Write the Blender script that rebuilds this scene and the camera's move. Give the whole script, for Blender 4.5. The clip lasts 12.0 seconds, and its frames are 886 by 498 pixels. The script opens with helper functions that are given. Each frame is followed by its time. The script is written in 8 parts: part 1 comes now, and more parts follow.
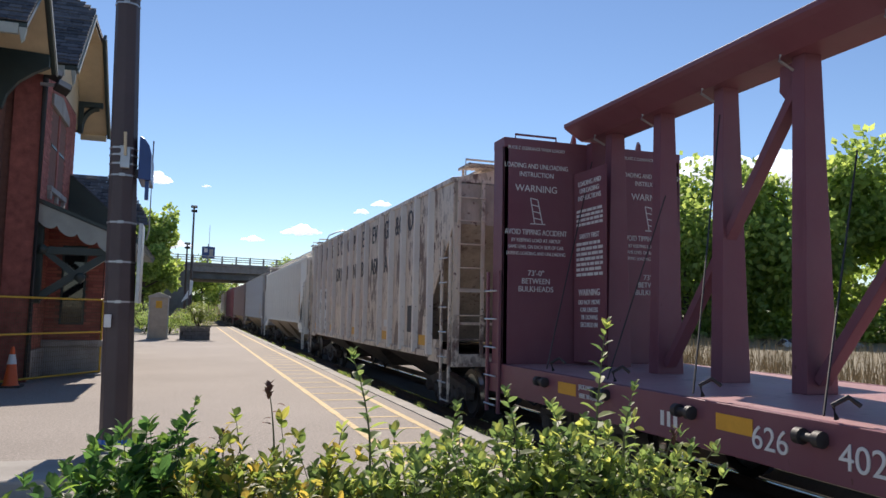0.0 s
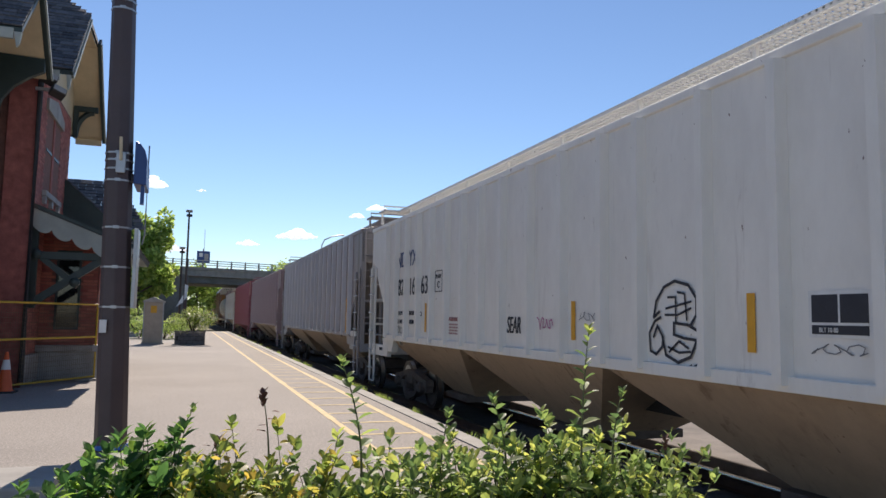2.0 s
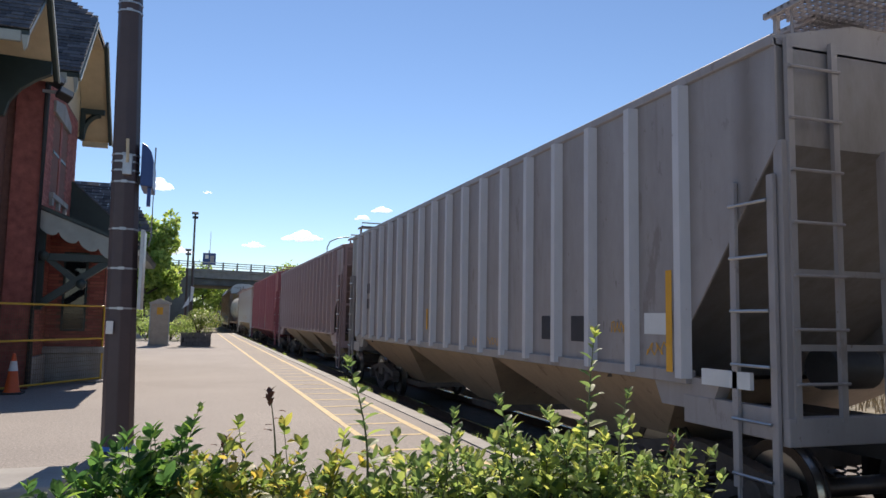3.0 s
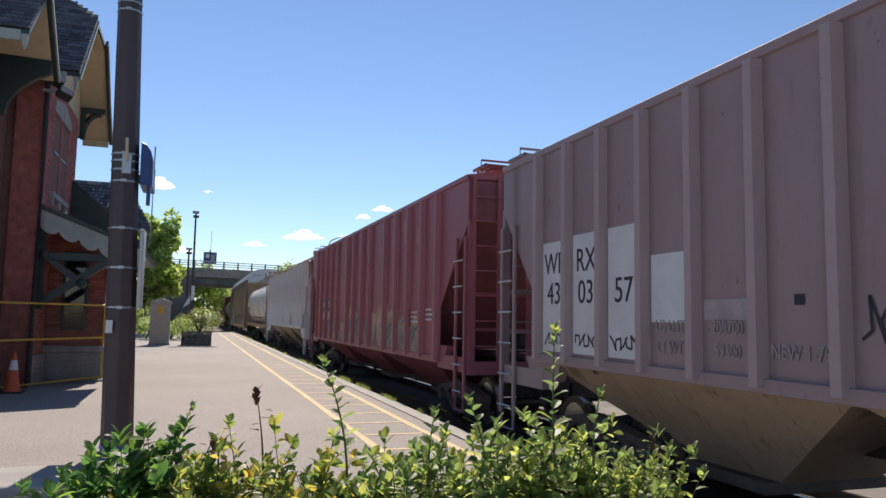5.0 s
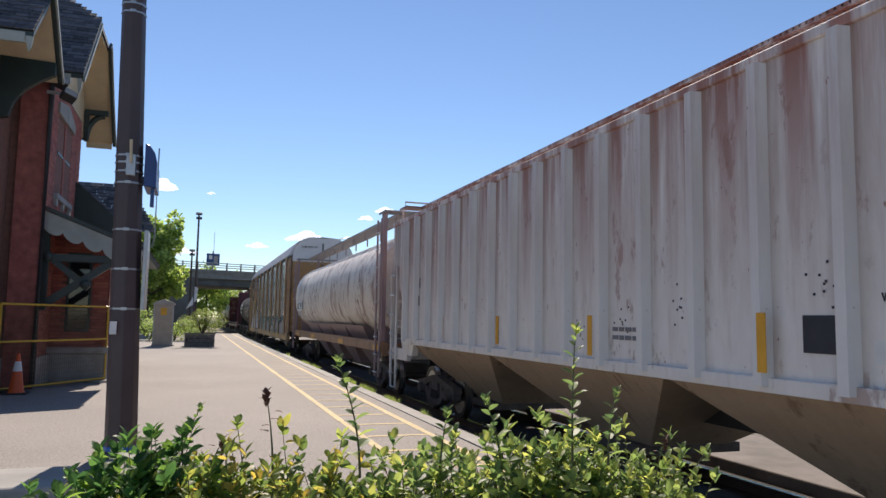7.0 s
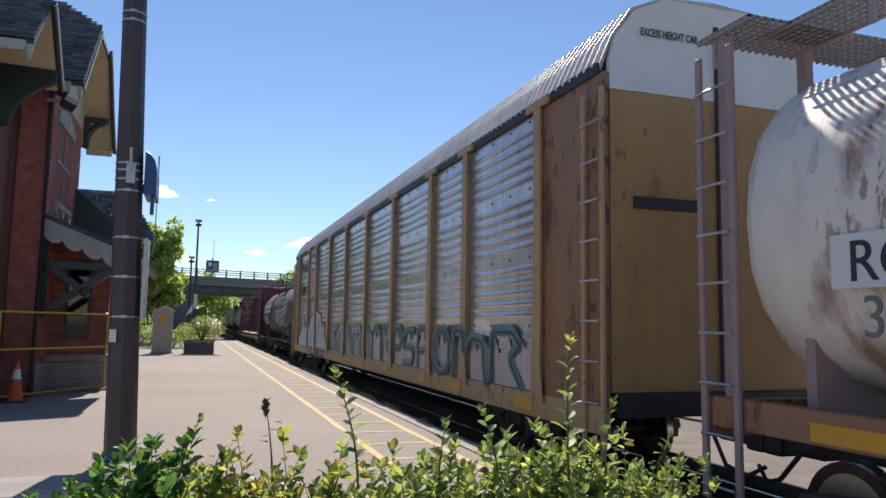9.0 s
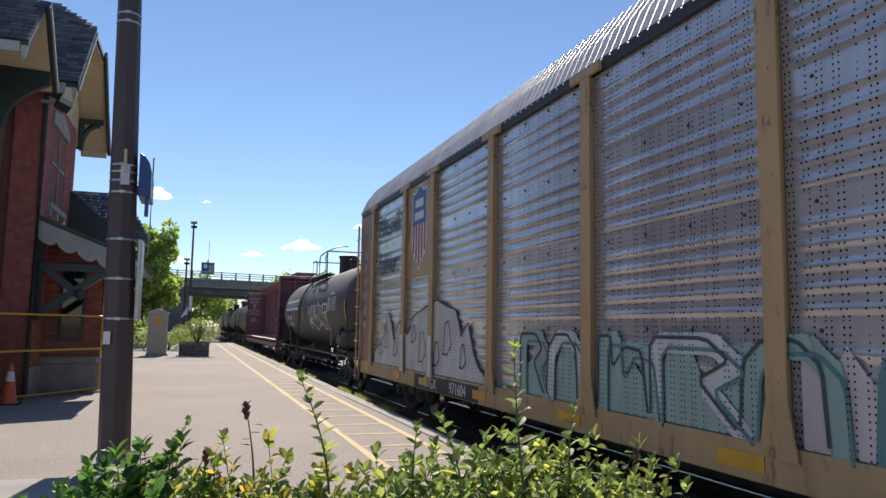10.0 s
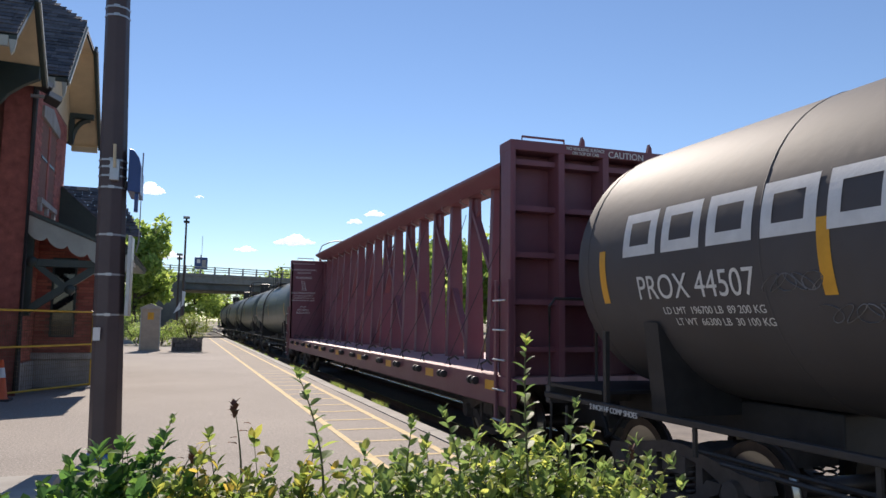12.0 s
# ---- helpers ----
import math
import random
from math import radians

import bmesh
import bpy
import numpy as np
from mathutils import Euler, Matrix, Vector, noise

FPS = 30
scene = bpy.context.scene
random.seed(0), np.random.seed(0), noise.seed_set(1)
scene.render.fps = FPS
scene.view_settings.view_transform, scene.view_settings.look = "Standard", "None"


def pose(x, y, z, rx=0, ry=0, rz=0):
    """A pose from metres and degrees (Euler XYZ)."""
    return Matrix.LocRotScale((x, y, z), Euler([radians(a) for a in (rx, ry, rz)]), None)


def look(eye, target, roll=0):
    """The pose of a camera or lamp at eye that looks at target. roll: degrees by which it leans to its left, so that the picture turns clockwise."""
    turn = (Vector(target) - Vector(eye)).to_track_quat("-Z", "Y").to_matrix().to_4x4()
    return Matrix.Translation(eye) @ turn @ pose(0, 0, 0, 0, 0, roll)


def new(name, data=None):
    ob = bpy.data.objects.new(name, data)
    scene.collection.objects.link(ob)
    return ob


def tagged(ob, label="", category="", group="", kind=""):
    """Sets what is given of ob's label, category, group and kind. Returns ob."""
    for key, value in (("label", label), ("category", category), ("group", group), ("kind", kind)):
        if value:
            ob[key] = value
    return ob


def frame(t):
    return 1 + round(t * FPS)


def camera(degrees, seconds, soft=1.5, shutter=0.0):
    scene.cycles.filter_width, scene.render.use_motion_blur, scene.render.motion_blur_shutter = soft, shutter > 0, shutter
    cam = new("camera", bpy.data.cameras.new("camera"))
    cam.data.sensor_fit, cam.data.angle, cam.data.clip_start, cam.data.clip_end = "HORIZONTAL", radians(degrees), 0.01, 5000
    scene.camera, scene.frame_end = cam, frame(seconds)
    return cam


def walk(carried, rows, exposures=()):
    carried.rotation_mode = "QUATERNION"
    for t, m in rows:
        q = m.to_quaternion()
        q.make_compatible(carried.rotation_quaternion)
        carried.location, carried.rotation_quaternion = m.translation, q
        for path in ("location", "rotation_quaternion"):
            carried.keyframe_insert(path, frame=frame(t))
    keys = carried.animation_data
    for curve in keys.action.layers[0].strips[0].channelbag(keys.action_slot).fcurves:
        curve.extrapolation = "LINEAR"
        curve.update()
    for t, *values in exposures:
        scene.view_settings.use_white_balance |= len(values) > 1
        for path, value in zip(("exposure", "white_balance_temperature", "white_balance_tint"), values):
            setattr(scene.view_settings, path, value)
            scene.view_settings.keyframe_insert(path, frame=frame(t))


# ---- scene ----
# camera: held by hand beside a hedge, turning slightly
CAMERA_ROWS = [
    (0.0, -0.030, 0.0, 1.498, 18.740, 5.020, 1.080),
    (0.5, -0.030, 0.0, 1.497, 18.869, 5.279, 1.109),
    (1.0, -0.026, 0.0, 1.496, 18.962, 5.299, 1.114),
    (1.5, -0.033, 0.0, 1.496, 19.072, 5.283, 1.057),
    (2.0, -0.038, 0.0, 1.504, 19.087, 5.360, 1.019),
    (2.5, -0.043, 0.0, 1.504, 18.914, 5.486, 1.002),
    (3.0, -0.041, 0.0, 1.498, 18.670, 5.489, 1.009),
    (5.0, -0.026, 0.0, 1.498, 18.609, 5.420, 1.011),
    (5.5, -0.031, 0.0, 1.499, 18.470, 5.455, 1.015),
    (6.0, -0.036, 0.0, 1.499, 18.348, 5.461, 1.019),
    (6.5, -0.033, 0.0, 1.496, 18.313, 5.445, 1.005),
    (7.0, -0.035, 0.0, 1.498, 18.397, 5.520, 1.004),
    (9.0, -0.040, 0.0, 1.507, 18.429, 6.034, 0.936),
    (9.5, -0.037, 0.0, 1.505, 18.580, 6.128, 0.939),
    (10.0, -0.031, 0.0, 1.507, 18.751, 6.190, 0.913),
    (10.5, -0.021, 0.0, 1.510, 18.942, 6.197, 0.899),
    (11.0, -0.006, 0.0, 1.514, 19.106, 6.137, 0.878),
    (11.5, -0.004, 0.0, 1.509, 19.157, 5.973, 0.770),
    (12.0, 0.000, 0.0, 1.515, 19.235, 5.774, 0.768),
]


def held(x, y, z, yaw, pitch, roll):
    return pose(x, y, z, 90 + pitch, 0, -yaw) @ pose(0, 0, 0, 0, 0, roll)


cam = camera(62.19, 12.0, soft=1.5)
walk(cam, [(r[0], held(*r[1:])) for r in CAMERA_ROWS], exposures=[(0.0, 0.38, 6750, 15), (12.0, 0.38, 6750, 15)])

# ---- light ----
SUN_AZ, SUN_EL = 9.0, 38.0          # degrees: to the right of the track's far direction, above the horizon
world = bpy.data.worlds.new("sky_world")
scene.world = world
world.use_nodes = True
wn = world.node_tree.nodes
sky = wn.new("ShaderNodeTexSky")
sky.sky_type = "NISHITA"
sky.sun_disc = False
sky.sun_elevation, sky.sun_rotation = radians(SUN_EL), radians(SUN_AZ)
sky.altitude, sky.air_density, sky.dust_density, sky.ozone_density = 300, 1.0, 0.0, 5.0
world.node_tree.links.new(sky.outputs[0], wn["Background"].inputs[0])
wn["Background"].inputs[1].default_value = 0.098
sun_data = bpy.data.lights.new("sun", "SUN")
sun_data.energy, sun_data.angle, sun_data.color = 5.0, radians(0.53), (1.0, 0.93, 0.82)
sun = new("sun", sun_data)
sun.matrix_world = look((0, 0, 0), (-math.sin(radians(SUN_AZ)) * math.cos(radians(SUN_EL)),
                                    -math.cos(radians(SUN_AZ)) * math.cos(radians(SUN_EL)), -math.sin(radians(SUN_EL))))


# ---- materials ----
def nodes_of(name, rough=0.6, metal=0.0):
    m = bpy.data.materials.new(name)
    m.use_nodes = True
    nt = m.node_tree
    b = nt.nodes["Principled BSDF"]
    b.inputs["Roughness"].default_value = rough
    b.inputs["Metallic"].default_value = metal
    return m, nt, b


def rgba(c):
    return (*c, 1.0)


def coords(nt, scale=(1, 1, 1)):
    tc = nt.nodes.new("ShaderNodeTexCoord")
    mp = nt.nodes.new("ShaderNodeMapping")
    mp.inputs["Scale"].default_value = scale
    nt.links.new(tc.outputs["Object"], mp.inputs["Vector"])
    return mp.outputs[0]


def noise_fac(nt, scale, vec=None, lo=0.35, hi=0.65, detail=5, rough=0.6):
    n = nt.nodes.new("ShaderNodeTexNoise")
    n.inputs["Scale"].default_value, n.inputs["Detail"].default_value, n.inputs["Roughness"].default_value = scale, detail, rough
    nt.links.new(vec if vec is not None else coords(nt), n.inputs["Vector"])
    r = nt.nodes.new("ShaderNodeMapRange")
    r.inputs[1].default_value, r.inputs[2].default_value = lo, hi
    nt.links.new(n.outputs["Fac"], r.inputs[0])
    return r.outputs[0]


def blend(nt, fac, a, b):
    m = nt.nodes.new("ShaderNodeMix")
    m.data_type = "RGBA"
    for sock, v in ((m.inputs[0], fac), (m.inputs[6], a), (m.inputs[7], b)):
        if isinstance(v, (int, float)):
            sock.default_value = v
        elif isinstance(v, tuple):
            sock.default_value = rgba(v) if len(v) == 3 else v
        else:
            nt.links.new(v, sock)
    return m.outputs[2]


def maths(nt, op, a, b=None):
    m = nt.nodes.new("ShaderNodeMath")
    m.operation = op
    for sock, v in zip(m.inputs, (a, b)):
        if v is None:
            continue
        if isinstance(v, (int, float)):
            sock.default_value = v
        else:
            nt.links.new(v, sock)
    return m.outputs[0]


def bumped(nt, b, scale, strength, dist=0.01, vec=None):
    n = nt.nodes.new("ShaderNodeTexNoise")
    n.inputs["Scale"].default_value, n.inputs["Detail"].default_value = scale, 6
    nt.links.new(vec if vec is not None else coords(nt), n.inputs["Vector"])
    u = nt.nodes.new("ShaderNodeBump")
    u.inputs["Strength"].default_value, u.inputs["Distance"].default_value = strength, dist
    nt.links.new(n.outputs["Fac"], u.inputs["Height"])
    nt.links.new(u.outputs[0], b.inputs["Normal"])


def plain(name, color, rough=0.6, metal=0.0, vary=0.25, scale=3.0, bump=0.15, bscale=40.0):
    """A worn surface of one colour: broad mottling, fine grain, slight relief."""
    m, nt, b = nodes_of(name, rough, metal)
    dark = tuple(c * (1 - vary) for c in color)
    light = tuple(min(1, c * (1 + vary * 0.6)) for c in color)
    c1 = blend(nt, noise_fac(nt, scale, lo=0.3, hi=0.7), dark, light)
    c2 = blend(nt, maths(nt, "MULTIPLY", noise_fac(nt, scale * 14, lo=0.45, hi=0.75), 0.35), c1, dark)
    nt.links.new(c2, b.inputs["Base Color"])
    bumped(nt, b, bscale, bump)
    return m


PAINTS = {}


def car_paint(name, color, rust=0.2, grime=0.4, fade=0.2, rustcol=(0.11, 0.045, 0.022), rough=0.5, speck=0.3, streak=1.0, ribs=None, toprust=0.0, soften=0.0):
    """Railcar paint: faded patches, vertical rust runs, rust spots and brown road grime."""
    PAINTS[name] = dict(color=color, rust=rust, grime=grime, fade=fade, rustcol=rustcol, rough=rough, speck=speck, streak=streak, toprust=toprust, soften=soften)
    m, nt, b = nodes_of(name, rough)
    v_plain = coords(nt)
    base = blend(nt, noise_fac(nt, 0.8, v_plain, 0.3, 0.7), color, tuple(min(1, c * (1 - fade) + 0.5 * fade * (0.6 + c)) for c in color))
    # faint runs of dirt, then flaked rust that gathers in places, sharp at its edges
    run = noise_fac(nt, 2.2, coords(nt, (1.0, 2.2, 0.22)), 0.60 - 0.10 * rust, 0.92 - 0.10 * rust, 6, 0.65)
    c = blend(nt, maths(nt, "MULTIPLY", run, 0.55 * streak), base, rustcol)
    gather = noise_fac(nt, 0.55, coords(nt, (1, 1.3, 0.7)), 0.40, 0.62, 3, 0.5)
    edge = 0.66 - 0.19 * rust
    big = noise_fac(nt, 1.5, coords(nt, (1, 1.5, 0.55)), edge, edge + 0.045 + soften, 10 - 50 * soften, 0.66 - soften)
    c = blend(nt, maths(nt, "MULTIPLY", big, 0.80 * min(1, rust * 2)), c, rustcol)
    edge = 0.68 - 0.20 * rust
    flake = noise_fac(nt, 5.5, coords(nt, (1, 1.5, 0.62)), edge, edge + 0.03, 8, 0.62)
    c = blend(nt, maths(nt, "MULTIPLY", maths(nt, "MULTIPLY", flake, gather), 0.9 * min(1, rust * 2)), c, tuple(r * 0.85 for r in rustcol))
    spots = noise_fac(nt, 11.0, coords(nt, (1, 1.3, 0.7)), 0.74 - 0.12 * speck, 0.76 - 0.12 * speck, 4, 0.5)
    c = blend(nt, maths(nt, "MULTIPLY", spots, 0.8), c, tuple(r * 1.2 for r in rustcol))
    if toprust:
        # rust that has bled down from the roof edge
        sz = nt.nodes.new("ShaderNodeSeparateXYZ")
        nt.links.new(v_plain, sz.inputs[0])
        dn = nt.nodes.new("ShaderNodeMapRange")
        dn.inputs[1].default_value, dn.inputs[2].default_value = 1.9, 4.1
        nt.links.new(sz.outputs[2], dn.inputs[0])
        bleed = noise_fac(nt, 2.0, coords(nt, (1, 2.4, 0.16)), 0.34, 0.58, 5, 0.6)
        c = blend(nt, maths(nt, "MULTIPLY", maths(nt, "MULTIPLY", bleed, dn.outputs[0]), toprust), c, (0.34, 0.145, 0.105))
    dirt = noise_fac(nt, 3.5, coords(nt, (1, 0.9, 0.35)), 0.35, 0.8, 6, 0.7)
    c = blend(nt, maths(nt, "MULTIPLY", dirt, 0.55 * grime), c, (0.10, 0.075, 0.055))
    if ribs:
        # dirt and shade painted beside the ribs: first rib and spacing along the side
        sp = nt.nodes.new("ShaderNodeSeparateXYZ")
        nt.links.new(v_plain, sp.inputs[0])
        wob = maths(nt, "MULTIPLY", noise_fac(nt, 1.6, coords(nt, (1, 1, 1.5)), 0.2, 0.8), 0.10)
        f = maths(nt, "FRACT", maths(nt, "DIVIDE", maths(nt, "SUBTRACT", sp.outputs[1], ribs[0] - ribs[1] * .5), ribs[1]))
        near = maths(nt, "ABSOLUTE", maths(nt, "SUBTRACT", f, 0.5))
        mr = nt.nodes.new("ShaderNodeMapRange")
        mr.inputs[1].default_value, mr.inputs[2].default_value, mr.inputs[3].default_value, mr.inputs[4].default_value = 0.30, 0.06, 0.0, 1.0
        nt.links.new(maths(nt, "ADD", near, wob), mr.inputs[0])
        c = blend(nt, maths(nt, "MULTIPLY", mr.outputs[0], 0.62), c, tuple(k * 0.42 for k in color[:1]) + (color[1] * 0.37, color[2] * 0.32))
    nt.links.new(c, b.inputs["Base Color"])
    b.inputs["Specular IOR Level"].default_value = 0.3
    bumped(nt, b, 7.0, 0.12, 0.02)
    return m


BRICK_RED = plain("brick_red", (0.38, 0.125, 0.10), 0.85, vary=0.35, scale=6, bump=0.4, bscale=60)
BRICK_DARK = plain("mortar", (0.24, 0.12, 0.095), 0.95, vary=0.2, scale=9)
BARGE_GREEN = plain("dark_green_paint", (0.028, 0.045, 0.04), 0.45, vary=0.2)
BARGE_PALE = plain("pale_trim_paint", (0.36, 0.38, 0.34), 0.5, vary=0.15)
CREAM = plain("cream_soffit_paint", (0.62, 0.50, 0.32), 0.6, vary=0.12)
STONE = plain("pale_stone", (0.36, 0.35, 0.33), 0.85, vary=0.25, bump=0.4)
CONCRETE = plain("concrete", (0.34, 0.32, 0.29), 0.9, vary=0.25, scale=1.5, bump=0.3)
CONCRETE_DARK = plain("stained_concrete", (0.20, 0.20, 0.19), 0.9, vary=0.4, scale=0.4, bump=0.3)
POST_BROWN = plain("brown_post_paint", (0.075, 0.052, 0.052), 0.5, vary=0.2, scale=2, bump=0.1)
STEEL = plain("galvanised_steel", (0.45, 0.45, 0.45), 0.4, 0.8, vary=0.2)
BRIGHT_RAIL = plain("polished_rail", (0.55, 0.54, 0.52), 0.25, 1.0, vary=0.1)
RUST_RAIL = plain("rusty_rail", (0.10, 0.055, 0.035), 0.85, vary=0.35)
BLACK_IRON = plain("black_iron", (0.035, 0.032, 0.032), 0.6, vary=0.3, scale=5)
BOGIE_IRON = plain("dusty_cast_iron", (0.115, 0.088, 0.075), 0.75, vary=0.4, scale=4, bump=0.3)
WHEEL_STEEL = plain("worn_wheel_steel", (0.075, 0.056, 0.048), 0.45, 0.6, vary=0.35, scale=6)
TREAD_STEEL = plain("bright_tread", (0.5, 0.49, 0.47), 0.28, 1.0, vary=0.1)
SIGN_BLUE = plain("blue_sign", (0.02, 0.06, 0.20), 0.4, vary=0.08)
WHITE_PAINT = plain("white_lettering", (0.72, 0.72, 0.70), 0.6, vary=0.12, scale=5)
FADED_BLACK = plain("faded_black_lettering", (0.060, 0.062, 0.072), 0.6, vary=0.3, scale=6)
GREY_LETTER = plain("faded_grey_lettering", (0.18, 0.18, 0.19), 0.6, vary=0.25, scale=6)
BLACK_PAINT = plain("black_lettering", (0.028, 0.03, 0.04), 0.6, vary=0.2, scale=6)
BLUE_PAINT = plain("blue_lettering", (0.09, 0.12, 0.24), 0.6, vary=0.3, scale=8)
YELLOW = plain("reflective_yellow", (0.72, 0.36, 0.03), 0.5, vary=0.15)
YELLOW_LINE = plain("worn_yellow_line", (0.62, 0.47, 0.24), 0.85, vary=0.25, scale=9)
ORANGE = plain("orange_plastic", (0.72, 0.12, 0.03), 0.5, vary=0.1)
FENCE_YELLOW = plain("fence_yellow", (0.60, 0.38, 0.03), 0.5, vary=0.15)
FENCE_WIRE = plain("dull_fence_wire", (0.16, 0.13, 0.07), 0.6, 0.3, vary=0.2)
GLASS_DARK = plain("dark_window_glass", (0.012, 0.014, 0.017), 0.06, vary=0.1, bump=0.0)
TIMBER = plain("dark_sleeper_timber", (0.055, 0.042, 0.034), 0.9, vary=0.4, scale=7, bump=0.5)


# ---- mesh building ----
class MB:
    """Gathers vertices and faces for one mesh."""

    def __init__(self):
        self.v, self.f, self.smooth = [], [], False

    def add(self, vs, fs):
        n = len(self.v)
        self.v.extend(tuple(v) for v in vs)
        self.f.extend(tuple(n + i for i in f) for f in fs)
        return self

    def box(self, x0, x1, y0, y1, z0, z1):
        return self.add([(x, y, z) for z in (z0, z1) for y in (y0, y1) for x in (x0, x1)],
                        [(0, 2, 3, 1), (4, 5, 7, 6), (0, 1, 5, 4), (1, 3, 7, 5), (3, 2, 6, 7), (2, 0, 4, 6)])

    def beam(self, a, b, w, h, up=(0, 0, 1)):
        """A bar of rectangular section from a to b: w across, h along up."""
        a, b = Vector(a), Vector(b)
        d = (b - a).normalized()
        s = d.cross(Vector(up))
        if s.length < 1e-4:
            s = d.cross(Vector((1, 0, 0)))
        s.normalize()
        u = s.cross(d).normalized()
        vs = [p + s * (i * w / 2) + u * (j * h / 2) for p in (a, b) for j in (-1, 1) for i in (-1, 1)]
        return self.add(vs, [(0, 2, 3, 1), (4, 5, 7, 6), (0, 1, 5, 4), (1, 3, 7, 5), (3, 2, 6, 7), (2, 0, 4, 6)])

    def tube(self, pts, r, n=6):
        pts = [Vector(p) for p in pts]
        rings = []
        for i, p in enumerate(pts):
            d = (pts[min(i + 1, len(pts) - 1)] - pts[max(i - 1, 0)]).normalized()
            s = d.cross(Vector((0, 0, 1)))
            if s.length < 1e-3:
                s = d.cross(Vector((1, 0, 0)))
            s.normalize()
            u = s.cross(d)
            rr = r[i] if isinstance(r, (list, tuple)) else r
            rings.append([p + (s * math.cos(k * math.tau / n) + u * math.sin(k * math.tau / n)) * rr for k in range(n)])
        vs = [q for ring in rings for q in ring]
        fs = [(i * n + k, i * n + (k + 1) % n, (i + 1) * n + (k + 1) % n, (i + 1) * n + k) for i in range(len(pts) - 1) for k in range(n)]
        fs += [tuple(reversed(range(n))), tuple((len(pts) - 1) * n + k for k in range(n))]
        return self.add(vs, fs)

    def prism(self, poly, axis, a, b):
        """A polygon (pairs in the two other axes, in x, y, z order) drawn out along an axis from a to b."""
        def put(p, c):
            return {"x": (c, p[0], p[1]), "y": (p[0], c, p[1]), "z": (p[0], p[1], c)}[axis]
        n = len(poly)
        vs = [put(p, a) for p in poly] + [put(p, b) for p in poly]
        fs = [(i, (i + 1) % n, n + (i + 1) % n, n + i) for i in range(n)] + [tuple(reversed(range(n))), tuple(range(n, 2 * n))]
        return self.add(vs, fs)

    def lathe(self, prof, axis="y", n=24, c=(0, 0, 0)):
        """A profile of (along, radius) turned about an axis through c."""
        vs, fs = [], []
        for (l, r) in prof:
            for k in range(n):
                a = k * math.tau / n
                p, q = r * math.cos(a), r * math.sin(a)
                o = {"x": (l, p, q), "y": (p, l, q), "z": (p, q, l)}[axis]
                vs.append((o[0] + c[0], o[1] + c[1], o[2] + c[2]))
        for i in range(len(prof) - 1):
            for k in range(n):
                fs.append((i * n + k, i * n + (k + 1) % n, (i + 1) * n + (k + 1) % n, (i + 1) * n + k))
        if prof[0][1] > 1e-6:
            fs.append(tuple(reversed(range(n))))
        if prof[-1][1] > 1e-6:
            fs.append(tuple((len(prof) - 1) * n + k for k in range(n)))
        return self.add(vs, fs)

    def mesh(self, name, material, smooth=False):
        me = bpy.data.meshes.new(name)
        me.from_pydata(self.v, [], self.f)
        bm = bmesh.new()
        bm.from_mesh(me)
        bmesh.ops.recalc_face_normals(bm, faces=bm.faces)
        bm.to_mesh(me)
        bm.free()
        if material is not None:
            me.materials.append(material)
        if smooth:
            me.shade_smooth()
            me.set_sharp_from_angle(angle=radians(38))
        return me


def part(name, mb, material, parent, label="", m=None, bevel=0.0, smooth=False):
    """Links a mesh (MB or a ready mesh) as one object under parent."""
    me = mb.mesh(name, material, smooth) if isinstance(mb, MB) else mb
    ob = new(name, me)
    ob.parent = parent
    if m is not None:
        ob.matrix_basis = m
    if label:
        tagged(ob, label)
    if bevel:
        bv = ob.modifiers.new("edges", "BEVEL")
        bv.width, bv.segments, bv.limit_method = bevel, 2, "ANGLE"
    return ob


def thing(name, m, label, category, group="", kind=""):
    ob = new(name)
    ob.empty_display_size = 0.2
    ob.matrix_basis = m
    return tagged(ob, label, category, group, kind)


def single(name, mb, material, label, category, m=None, group="", kind="", bevel=0.0, smooth=False):
    ob = part(name, mb, material, None, "", m, bevel, smooth)
    return tagged(ob, label, category, group, kind)


LETTER_CACHE = {}


def lettering(text, height, material, parent, x, y, z, flip=1, name="lettering", label="", squeeze=1.0, lean=0.0):
    """Writing in the built-in font on a side that faces -x; y is its middle, z its foot."""
    key = (text, lean)
    if key not in LETTER_CACHE:
        cu = bpy.data.curves.new("writing", "FONT")
        cu.body, cu.align_x, cu.size, cu.extrude, cu.shear = text, "CENTER", 1.0, 0.004, lean
        ob = new("writing_source", cu)
        me = bpy.data.meshes.new_from_object(ob.evaluated_get(bpy.context.evaluated_depsgraph_get()))
        bpy.data.objects.remove(ob)
        LETTER_CACHE[key] = me
    me = LETTER_CACHE[key].copy()
    me.materials.clear()
    me.materials.append(material)
    s = height / 0.72
    me.transform(Matrix.Diagonal((s * squeeze, s, 1, 1)))
    rot = Matrix(((0, 0, -1, 0), (-1, 0, 0, 0), (0, 1, 0, 0), (0, 0, 0, 1))) if flip == 1 else Matrix(((1, 0, 0, 0), (0, 0, -1, 0), (0, 1, 0, 0), (0, 0, 0, 1)))
    return part(name, me, material, parent, label, Matrix.Translation((x, y, z)) @ rot)


# ---- ground, platform, tracks ----
RAIL_Z, TRACK_X = -0.45, 5.90


